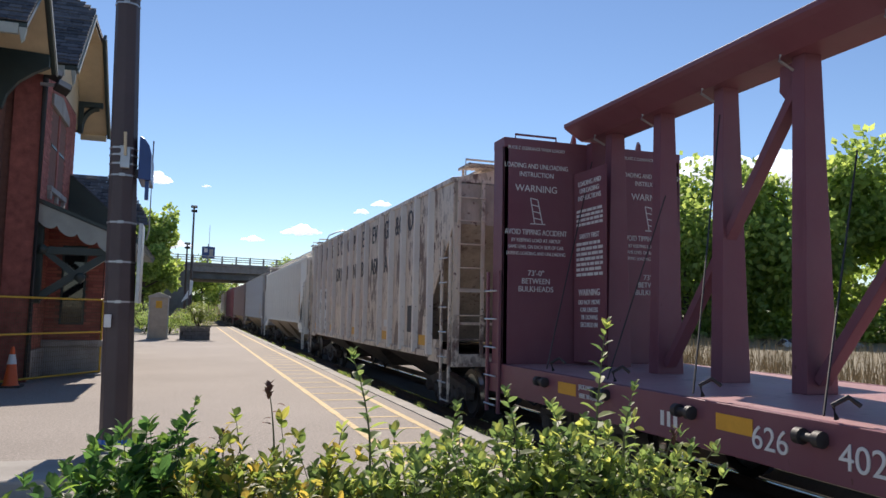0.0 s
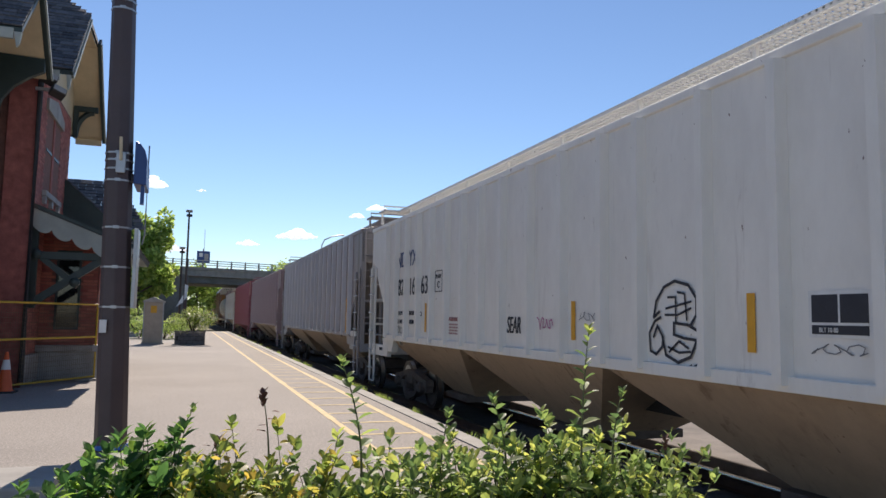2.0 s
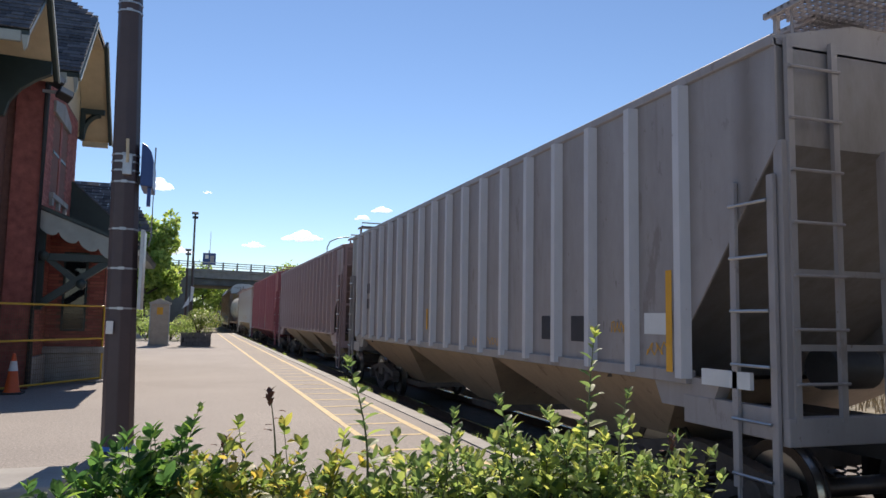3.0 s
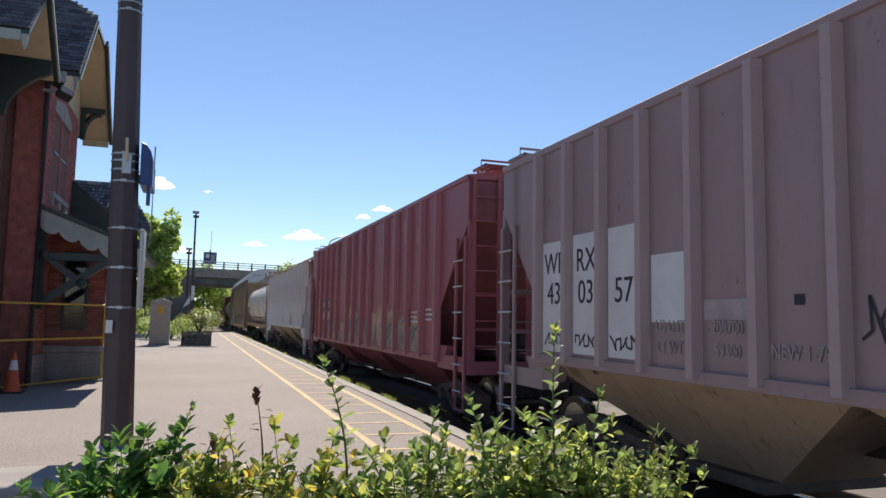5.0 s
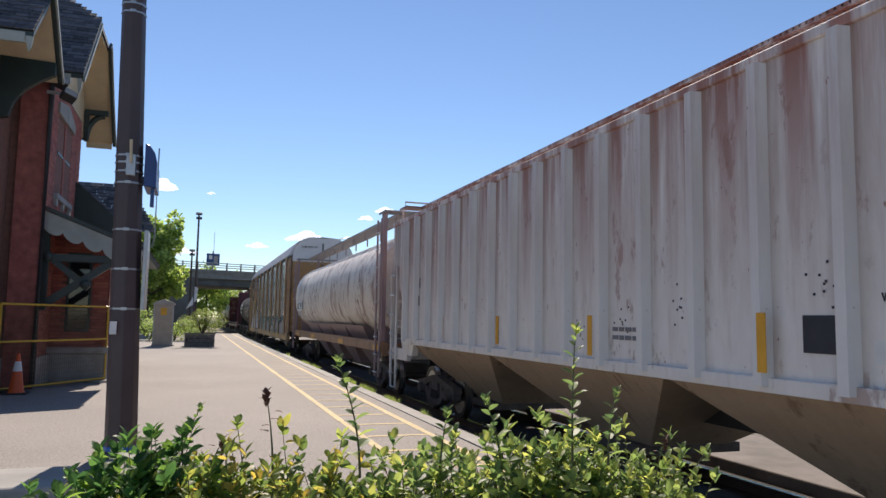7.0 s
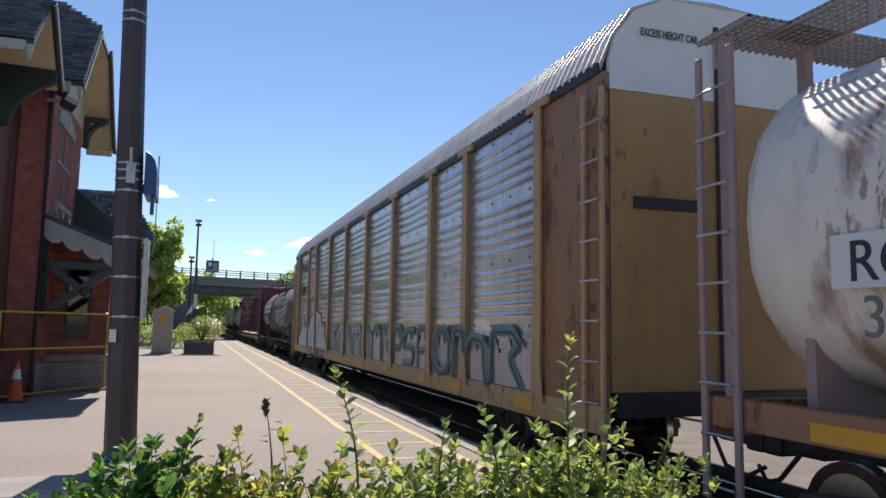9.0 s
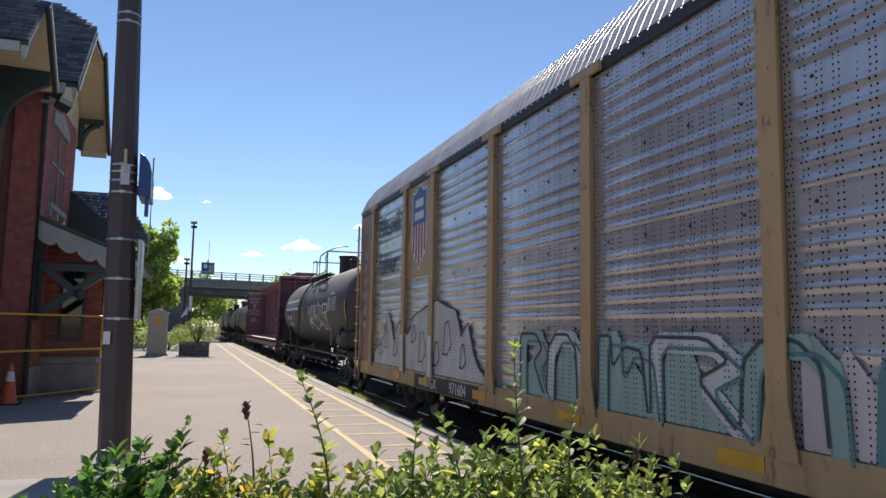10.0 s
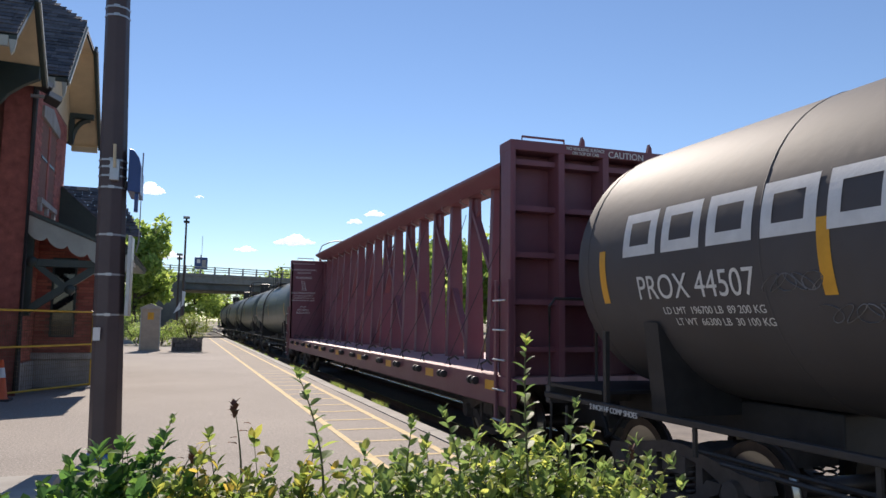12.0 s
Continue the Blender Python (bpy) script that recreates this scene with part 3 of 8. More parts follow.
    can = part("canopy", MB().add([(BX, 16.75, 3.62), (BX + 1.9, 16.75, 2.86), (BX + 1.9, 19.6, 2.86), (BX, 19.6, 3.62), (BX, 16.75, 3.52), (BX + 1.9, 16.75, 2.76), (BX + 1.9, 19.6, 2.76), (BX, 19.6, 3.52)],
                              [(0, 1, 2, 3), (7, 6, 5, 4), (0, 4, 5, 1), (1, 5, 6, 2)]), SHINGLE, st, "sloping entrance canopy with scalloped boards")
    sc = []
    for i in range(41):
        f = i / 40
        x = BX + 1.9 * f
        sc.append((x, 3.28 - .76 * f - 0.13 * abs(math.sin(f * math.pi * 5)) ** 0.6 + .02))
    part("scalloped_board", MB().prism([(BX, 3.6), (BX + 1.92, 2.84)] + list(reversed(sc)), "y", 16.70, 16.745), BARGE_PALE, can, "pale scalloped fascia board")
    part("capping", MB().beam((BX, 16.72, 3.66), (BX + 1.95, 16.72, 2.88), 0.12, 0.07), BARGE_GREEN, can)
    cb = part("canopy_bracket", MB().box(BX, BX + .13, 16.82, 16.96, 1.55, 3.3), BARGE_GREEN, st, "dark green crossed timber bracket", bevel=0.01)
    part("arm", MB().box(BX, BX + 1.75, 16.82, 16.96, 2.56, 2.72), BARGE_GREEN, cb, bevel=0.01)
    part("brace", MB().beam((BX + .06, 16.89, 1.65), (BX + 1.35, 16.89, 2.6), 0.12, 0.15), BARGE_GREEN, cb)
    part("brace", MB().beam((BX + .2, 16.89, 2.6), (BX + .9, 16.89, 2.02), 0.11, 0.12), BARGE_GREEN, cb)
    for x, z in ((BX + .12, 2.66), (BX + .85, 2.1)):
        part("boss", MB().lathe([(0, .1), (.04, .1), (.07, .06), (.07, 0)], "y", 16, (0, 0, 0)), BARGE_GREEN, cb, m=pose(x, 16.80, z, 0, 0, 180), smooth=True)
    # flood lamps at the corner
    fl = part("flood_lamp", MB().box(BX, BX + .3, 16.2, 16.26, 5.9, 5.96), STEEL, st, "corner flood lamps on a steel arm")
    for a, b in ((BX + .25, 6.12), (BX + .42, 5.86)):
        part("lamp_head", MB().box(-.14, .14, -.1, .1, -.09, .09), BLACK_IRON, fl, m=pose(a, 16.1, b, -30, 20, 25), bevel=0.02)
        part("lens", MB().box(-.12, .12, -.012, 0, -.07, .07), STONE, fl, m=pose(a, 16.1, b, -30, 20, 25) @ pose(0, -.102, 0))
    return st


station()


# ---- platform furniture ----
def lamp_post():
    lp = thing("lamp_post", pose(-0.755, 8.93, 0), "tall dark brown octagonal steel lamp post with clamped bands", "lamp post")
    r0, r1, h = 0.172, 0.085, 11.0
    lean = -0.28 / h
    part("shaft", MB().tube([(0, 0, 0), (lean * h, 0, h)], [r0, r1], 8), POST_BROWN, lp, bevel=0.012)
    part("base_wrap", MB().tube([(0, 0, 0.02), (0, 0, 0.07)], 0.180, 8), plain("blue_wrap", (0.02, 0.16, 0.50), 0.5), lp, "blue tape round the foot")
    for z in (1.56, 2.0, 2.44, 2.97, 3.10, 3.20, 3.28, 4.95, 5.05):
        r = r0 + (r1 - r0) * z / h + .005
        part("band", MB().tube([(lean * z, 0, z - .010), (lean * z, 0, z + .010)], r, 8), STEEL, lp, "bright steel strap")
        part("buckle", MB().box(lean * z - .03, lean * z + .03, -r - .006, -r + .03, z - .016, z + .016), STEEL, lp)
    bx = part("clamp", MB().box(-.10, .0, -.185, -.13, 3.04, 3.28), STEEL, lp, "steel clamp plate", bevel=0.008)
    part("antenna", MB().tube([(-.05, -.19, 3.18), (-.06, -.195, 3.44)], 0.018, 8), CREAM, bx, smooth=True)
    sg = part("sign", MB().prism([(.085, 3.43), (.14, 3.40), (.19, 3.33), (.215, 3.22), (.22, 2.93), (.085, 2.94)], "y", -.12, .5), SIGN_BLUE, lp, "curved dark blue platform sign", bevel=0.01)
    part("sign_arm", MB().box(.03, .12, -.05, 0, 2.98, 3.06), BLACK_IRON, sg)
    part("sign_hook", MB().box(.16, .20, -.06, .02, 2.72, 2.93), SIGN_BLUE, sg)
    part("rod", MB().tube([(.215, .2, 3.45), (.215, .2, 2.4), (.19, .2, 2.28)], 0.010, 6), STEEL, sg)
    part("plate", MB().box(.125, .165, -.12, .3, 1.55, 2.44), STEEL, lp, "pale sign plate seen from its edge", bevel=0.004)
    part("sticker", MB().box(-.17, -.10, -.165, -.13, 1.28, 1.42), WHITE_PAINT, lp)
    return lp


lamp_post()


def far_lamp(x, y, h, label):
    lp = thing("lamp_post", pose(x, y, 0), label, "lamp post", "far platform lamps")
    part("shaft", MB().tube([(0, 0, 0), (0, 0, h)], [0.11, 0.07], 10), POST_BROWN, lp, smooth=True)
    hd = part("lamp_head", MB().box(-.24, .24, -.14, .14, h - .02, h + .17), BLACK_IRON, lp, bevel=0.03)
    part("lamp_head", MB().box(-.20, .24, -.17, .11, h - .36, h - .18), BLACK_IRON, lp, bevel=0.03)
    part("lens", MB().box(-.2, .2, -.146, -.14, h + .01, h + .14), STONE, hd)


far_lamp(-0.20, 60, 9.35, "tall slim brown lamp post with twin flood heads")
far_lamp(-0.63, 66, 6.95, "shorter slim brown lamp post with a flood head")
fl = thing("signal_flag", pose(-0.28, 56, 0), "small white flag on a thin pole", "flag")
part("pole", MB().tube([(0, 0, 0), (0, 0, 3.6)], 0.03, 8), POST_BROWN, fl)
part("cloth", MB().add([(0, 0, 3.6), (.28, .05, 3.5), (.2, -.05, 2.6), (-.5, .05, 1.95), (0, 0, 2.3), (0, .02, 3.6), (.28, .07, 3.5), (.2, -.03, 2.6), (-.5, .07, 1.95), (0, .02, 2.3)],
                       [(0, 1, 2, 3, 4), (9, 8, 7, 6, 5)]), WHITE_PAINT, fl)


def utility_box():
    ub = thing("utility_cabinet", pose(-1.54, 38.6, 0), "beige metal utility cabinet with pitched lid on the platform", "cabinet")
    tan = plain("beige_cabinet_paint", (0.44, 0.36, 0.28), 0.6, vary=0.15)
    b = part("body", MB().box(-.44, .44, -.35, .35, .06, 2.02), tan, ub, bevel=0.015)
    part("lid", MB().prism([(-.50, 2.0), (.50, 2.0), (.50, 2.08), (0, 2.28), (-.50, 2.08)], "y", -.42, .42), plain("grey_lid", (0.42, 0.38, 0.33), 0.6), ub, bevel=0.01)
    part("plinth", MB().box(-.50, .50, -.40, .40, 0, .07), CONCRETE, ub)
    part("notice", MB().box(-.14, .14, -.357, -.352, 1.5, 1.85), YELLOW, ub, "yellow notice")
    for x in (-.46, .41):
        part("corner_trim", MB().box(x, x + .05, -.37, -.33, .06, 2.02), STEEL, b)


utility_box()

def leaf_mat(name, c0, c1, c2, thin=0.52, glow=2.3):
    m, nt, b = nodes_of(name, 0.5)
    b.inputs["Specular IOR Level"].default_value = 0.25
    oi = nt.nodes.new("ShaderNodeNewGeometry")
    ramp = nt.nodes.new("ShaderNodeValToRGB")
    ramp.color_ramp.elements[0].color, ramp.color_ramp.elements[1].color = rgba(c0), rgba(c2)
    e = ramp.color_ramp.elements.new(0.6)
    e.color = rgba(c1)
    nt.links.new(oi.outputs["Random Per Island"], ramp.inputs[0])
    nt.links.new(ramp.outputs[0], b.inputs["Base Color"])
    tr = nt.nodes.new("ShaderNodeBsdfTranslucent")
    br = nt.nodes.new("ShaderNodeHueSaturation")
    br.inputs["Saturation"].default_value, br.inputs["Value"].default_value, br.inputs["Hue"].default_value = 1.1, glow, 0.488
    nt.links.new(ramp.outputs[0], br.inputs["Color"])
    nt.links.new(br.outputs[0], tr.inputs[0])
    mx = nt.nodes.new("ShaderNodeMixShader")
    mx.inputs[0].default_value = thin
    nt.links.new(b.outputs[0], mx.inputs[1])
    nt.links.new(tr.outputs[0], mx.inputs[2])
    nt.links.new(mx.outputs[0], nt.nodes["Material Output"].inputs[0])
    return m


HEDGE_LEAF = leaf_mat("hedge_leaves", (0.065, 0.11, 0.045), (0.16, 0.225, 0.075), (0.38, 0.41, 0.12))
TREE_LEAF = leaf_mat("tree_leaves", (0.13, 0.195, 0.06), (0.225, 0.31, 0.10), (0.34, 0.41, 0.13), 0.5, 2.3)
BARK = plain("bark", (0.085, 0.065, 0.048), 0.9, vary=0.4, scale=6, bump=0.6)
STEM = plain("green_stem", (0.10, 0.11, 0.04), 0.6, vary=0.2)
DRY_FLOWER = plain("dry_brown_flowers", (0.16, 0.075, 0.05), 0.9, vary=0.4, scale=20)


def leaf(mb, p, d, up, l, w):
    """One folded, pointed leaf from p along d."""
    d = Vector(d).normalized()
    s = d.cross(Vector(up))
    if s.length < 1e-3:
        s = d.cross(Vector((1, 0, 0)))
    s.normalize()
    n = s.cross(d).normalized()
    p = Vector(p)
    ring = [(.22, .37, .10), (.50, .50, .14), (.78, .34, .07)]
    mid = [p + d * (l * f) - n * (l * .10 * f * f) for f, _, _ in ring]
    tip = p + d * l - n * (l * .16)
    left = [q + s * (w * a) + n * (w * e) for q, (_, a, e) in zip(mid, ring)]
    right = [q - s * (w * a) + n * (w * e) for q, (_, a, e) in zip(mid, ring)]
    mb.add([p, *left, tip, *reversed(right), *mid],
           [(0, 8, 1), (1, 8, 9, 2), (2, 9, 10, 3), (3, 10, 4), (4, 10, 5), (5, 10, 9, 6), (6, 9, 8, 7), (7, 8, 0)])


def planter():
    pl = thing("stone_planter", pose(0.17, 38.35, 0), "grey stone block planter on the platform", "planter")
    bm = plain("planter_stone", (0.17, 0.155, 0.15), 0.9, vary=0.35, scale=5)
    part("soil", MB().box(-.62, .62, -.45, .45, 0, .5), TIMBER, pl)
    for k in range(3):
        for i in range(5):
            o = -.70 + .28 * i + (.14 if k % 2 else 0)
            part("block", MB().box(max(-.7, o) + .006, min(.7, o + .28) - .006, -.5, -.44, .2 * k + .006, .2 * k + .194), bm, pl, bevel=0.012)
        part("block", MB().box(-.7, -.62, -.44, .5, .2 * k + .006, .2 * k + .194), bm, pl, bevel=0.012)
        part("block", MB().box(.62, .7, -.44, .5, .2 * k + .006, .2 * k + .194), bm, pl, bevel=0.012)
    part("coping", MB().box(-.74, .74, -.54, -.40, .60, .66), bm, pl, bevel=0.012)
    return pl


planter()


def bush(x, y, z, r, h, count, lab, ls=0.09, mat=None):
    b = thing("bush", pose(x, y, z), lab, "bush")
    st = MB()
    for i in range(9):
        a = random.uniform(0, math.tau)
        st.tube([(0, 0, 0), (math.cos(a) * r * .4, math.sin(a) * r * .4, h * .5), (math.cos(a) * r * .8, math.sin(a) * r * .8, h * random.uniform(.7, .95))], [.02, .012, .005], 5)
    tagged(part("stem_mass", st, BARK, b), kind="stuff")
    lv = MB()
    lobes = [(random.gauss(0, .45) * r, random.gauss(0, .45) * r, random.uniform(.35, .75) * h, random.uniform(.35, .6)) for _ in range(9)]
    for i in range(count):
        q = random.choice(lobes)
        v = Vector((random.gauss(0, 1), random.gauss(0, 1), random.gauss(0, 1))).normalized()
        rad = random.uniform(.6, 1.1) * q[3]
        p = Vector((q[0] + v.x * r * rad, q[1] + v.y * r * rad, max(.02, q[2] + v.z * h * .5 * rad)))
        leaf(lv, p, (v + Vector((random.gauss(0, .5), random.gauss(0, .5), random.gauss(0, .5)))), (0, 0, 1), ls * random.uniform(.7, 1.3), ls * .55)
    tagged(part("leaves", lv, mat or TREE_LEAF, b), kind="stuff")
    return b


PALE_LEAF = leaf_mat("pale_bush_leaves", (0.06, 0.10, 0.025), (0.13, 0.18, 0.05), (0.26, 0.28, 0.10))
bush(0.30, 38.4, 0.5, 0.85, 1.35, 2600, "rounded flowering green bush in a stone planter", 0.085, PALE_LEAF)
for (x, y, r, h) in ((-1.2, 46, 1.0, 1.3), (-.4, 48, 1.1, 1.2), (-2.6, 47, 1.2, 1.5), (-3.6, 50, 1.3, 2.2)):
    bush(x, y, 0, r, h, 1300, "low green shrub beside the platform", 0.12, TREE_LEAF)


def fence():
    f = thing("temporary_fence", pose(-3.47, 15.54, 0) @ pose(0, 0, 0, 0, 0, 58.8), "yellow-framed temporary wire mesh fence panel", "fence")
    W, H = 3.0, 1.66
    for (a, b) in (((0, 0, .05), (0, 0, H)), ((W, 0, .05), (W, 0, H)), ((0, 0, H), (W, 0, H)), ((0, 0, .08), (W, 0, .08)), ((0, 0, .95), (W, 0, .95))):
        part("rail" if a[2] == b[2] else "post", MB().tube([a, b], 0.021, 8), FENCE_YELLOW, f, smooth=True)
    wm = MB()
    for i in range(1, 50):
        x = W * i / 50
        wm.tube([(x, .01, .08), (x, .01, H)], 0.0028, 3)
    for i in range(1, 16):
        z = .08 + (H - .08) * i / 16
        wm.tube([(0, .012, z), (W, .012, z)], 0.0028, 3)
    tagged(part("wire_mesh", wm, FENCE_WIRE, f), kind="stuff")
    part("foot", MB().box(-.05, .5, -.2, .2, 0, .05), BLACK_IRON, f, bevel=0.01)
    part("foot", MB().box(W - .4, W + .1, -.2, .2, 0, .05), CONCRETE, f, bevel=0.01)
    f2 = thing("temporary_fence", pose(-3.50, 15.52, 0), "yellow-framed temporary wire mesh fence panel", "fence")
    for (a, b) in (((0, 0, .05), (0, 0, H)), ((-W, 0, .05), (-W, 0, H)), ((0, 0, H), (-W, 0, H)), ((0, 0, .08), (-W, 0, .08)), ((0, 0, .95), (-W, 0, .95))):
        part("rail" if a[2] == b[2] else "post", MB().tube([a, b], 0.021, 8), FENCE_YELLOW, f2, smooth=True)
    wm = MB()
    for i in range(1, 50):
        wm.tube([(-W * i / 50, .01, .08), (-W * i / 50, .01, H)], 0.0028, 3)
    for i in range(1, 16):
        z = .08 + (H - .08) * i / 16
        wm.tube([(0, .012, z), (-W, .012, z)], 0.0028, 3)
    tagged(part("wire_mesh", wm, FENCE_WIRE, f2), kind="stuff")
    br = thing("barrel", pose(-2.02, 19.2, 0), "orange plastic traffic drum behind the fence", "barrel")
    part("body", MB().lathe([(0.0, .26), (.06, .26), (.1, .2), (.45, .19), (.5, .21), (.9, .17), (.98, .1), (.98, 0)], "z", 18), ORANGE, br, smooth=True)


fence()


def cone():
    c = thing("traffic_cone", pose(-3.12, 15.5, 0), "orange traffic cone with one white band", "cone")
    part("base", MB().box(-.19, .19, -.19, .19, 0, .035), BLACK_IRON, c, bevel=0.01)
    part("body", MB().lathe([(.03, .15), (.06, .13), (.72, .03), (.74, .025), (.74, 0)], "z", 20), ORANGE, c, smooth=True)
    part("band", MB().lathe([(.42, .082), (.60, .052)], "z", 20), WHITE_PAINT, c, "white reflective band", smooth=True)


cone()

# low kerb of the planting bed
single("kerb", MB().box(-4.2, -0.98, 6.6, 7.46, -.1, 0.14), CONCRETE, "pale concrete kerb round the planting bed", "kerb", kind="structure", bevel=0.03)


# ---- overpass and distance ----
def overpass():
    o = thing("overpass", pose(-3.0, 95, -0.28) @ pose(0, 0, 0, 0, 0, 18), "concrete road overpass with metal railings crossing the line", "bridge")
    L0, L1 = -6, 70
    part("deck", MB().box(L0 - 30, L1, 0, 12, 6.4, 7.2), CONCRETE, o, bevel=0.03)
    part("girder", MB().box(L0, L1, .5, 11.5, 5.55, 6.4), CONCRETE_DARK, o)
    part("parapet", MB().box(L0 - 30, L1, -.12, .25, 7.2, 7.55), CONCRETE, o, bevel=0.02)
    for z in (7.85, 8.12, 8.4):
        part("rail", MB().box(L0 - 30, L1, .0, .08, z - .05, z + .05), STEEL, o)
    ps = MB().prism([(-.08, 7.5), (.22, 7.5), (.12, 8.45), (-.02, 8.5)], "x", -.07, .07).mesh("railing_post", CONCRETE)
    for i in range(56):
        part("railing_post", ps, CONCRETE, o, m=pose(-34 + 1.85 * i, 0, 0))
    part("abutment", MB().prism([(-9, -0.5), (1.8, -0.5), (1.8, 6.4), (-2.2, 6.4), (-9, 3.2)], "y", -4.0, 12), CONCRETE_DARK, o, "stained concrete abutment", bevel=0.05)
    part("pier", MB().box(16.5, 18, 1, 11, -0.6, 5.6), CONCRETE_DARK, o)
    lamp = thing("street_lamp", pose(18.7, 110, 7.0), "street lamp with a curved arm on the overpass", "street lamp")
    part("pole", MB().tube([(0, 0, 0), (0, 0, 5.0), (.4, 0, 5.9), (1.6, 0, 6.5), (2.6, 0, 6.7)], 0.09, 8), STEEL, lamp, smooth=True)
    part("lamp_head", MB().box(2.5, 3.4, -.15, .15, 6.62, 6.8), STEEL, lamp, bevel=0.03)
    bb = thing("billboard", pose(2.0, 120, 0), "small blue and white sign board on a post", "sign")
    part("post", MB().box(-.12, .12, -.1, .1, 6, 11.6), STEEL, bb)
    pn = part("panel", MB().box(-.95, 1.0, -.2, -.1, 9.3, 11.2), SIGN_BLUE, bb, bevel=0.02)
    part("stripe", MB().box(-.6, -.1, -.215, -.203, 10.3, 10.9), WHITE_PAINT, pn)
    part("stripe", MB().box(.15, .75, -.215, -.203, 9.7, 10.8), STONE, pn)
    part("mast", MB().tube([(.1, 0, 11.0), (.1, 0, 14.6)], 0.04, 5), STEEL, bb)


overpass()


def tree(x, y, z, h, r, leaves, label, lsize=0.32, trunk=True, seed=0):
    """A tapered trunk with limbs and a crown of many leaf clumps with gaps."""
    rnd = random.Random(seed)
    t = thing("tree", pose(x, y, z), label, "tree", "trees along the line")
    tb = MB()
    lean = (rnd.uniform(-.06, .06) * h, rnd.uniform(-.06, .06) * h)
    tb.tube([(0, 0, -.3), (lean[0] * .3, lean[1] * .3, h * .3), (lean[0] * .7, lean[1] * .7, h * .62), (lean[0], lean[1], h * .9)], [h * .024, h * .019, h * .011, h * .003], 7)
    ends = []
    for i in range(13):
        a, zz = rnd.uniform(0, math.tau), rnd.uniform(.16, .85) * h
        rr = r * (1.05 - .6 * abs(zz / h - .45)) * rnd.uniform(.55, 1.0)
        e = (math.cos(a) * rr, math.sin(a) * rr, min(h * .97, zz + rr * rnd.uniform(.2, .7)))
        tb.tube([(lean[0] * zz / h, lean[1] * zz / h, zz), (e[0] * .5, e[1] * .5, (zz + e[2]) / 2 + .1), e], [h * .010, h * .006, h * .002], 5)
        ends.append(e)
        ends.append((e[0] * .6, e[1] * .6, (zz + e[2]) / 2))
    ends.append((lean[0], lean[1], h * .92))
    part("trunk", tb, BARK, t)
    lv = MB()
    clumps = []
    for e in ends:
        for k in range(3):
            clumps.append((e[0] + rnd.gauss(0, .13) * r, e[1] + rnd.gauss(0, .13) * r, e[2] + rnd.gauss(0, .06) * h, rnd.uniform(.13, .30) * r))
    for i in range(leaves):
        c = rnd.choice(clumps)
        v = Vector((rnd.gauss(0, 1), rnd.gauss(0, 1), rnd.gauss(0, 1))).normalized()
        q = Vector(c[:3]) + v * (c[3] * rnd.uniform(.55, 1.12))
        q.z = max(q.z, .25)
        d = (v + Vector((rnd.gauss(0, .6), rnd.gauss(0, .6), rnd.gauss(-.2, .5)))).normalized()
        s = d.cross(Vector((rnd.gauss(0, 1), rnd.gauss(0, 1), rnd.gauss(0, 1)))).normalized()
        l = lsize * rnd.uniform(.6, 1.3)
        lv.add([q, q + d * l * .5 + s * l * .38, q + d * l, q + d * l * .45 - s * l * .38], [(0, 1, 2, 3)])
    tagged(part("crown", lv, TREE_LEAF, t), kind="stuff")
    return t


TREES = [(33, 58, 13.5, 5.5), (38, 50, 14, 5.5), (44, 44, 14.5, 6), (49, 37, 13, 5.5), (31, 68, 13, 5), (53, 31, 14, 6), (36, 64, 15, 5),
         (30, 80, 13, 5), (29, 95, 12, 5), (30, 118, 13, 6), (34, 135, 15, 6), (26, 150, 14, 6), (42, 58, 15, 6), (57, 42, 16, 6), (22, 175, 15, 7)]
for i, (x, y, h, r) in enumerate(TREES):
    tree(x, y, 0, h - 2.6, r * 1.10, 13000 if y < 70 else 6500, "leafy green tree in full summer leaf beyond the tracks", 0.55 if y < 75 else 0.7, seed=i)
for i, (x, y, h, r) in enumerate([(-3.6, 60, 8.3, 2.3), (-6.5, 68, 9.5, 3.2), (-9, 60, 9, 3), (-8, 85, 11, 4)]):
    tree(x, y, 0, h, r, 8000, "leafy green tree beside the station", 0.36, seed=40 + i)
for i, (x, y, h, r) in enumerate([(1.5, 125, 9, 4), (-3, 128, 9, 4), (4.0, 150, 9, 4), (13, 150, 9, 4.5), (8, 190, 10, 5), (17, 135, 10, 4.5)]):
    tree(x, y, 0, h, r, 4000, "dense green tree beyond the overpass", 0.5, seed=60 + i)


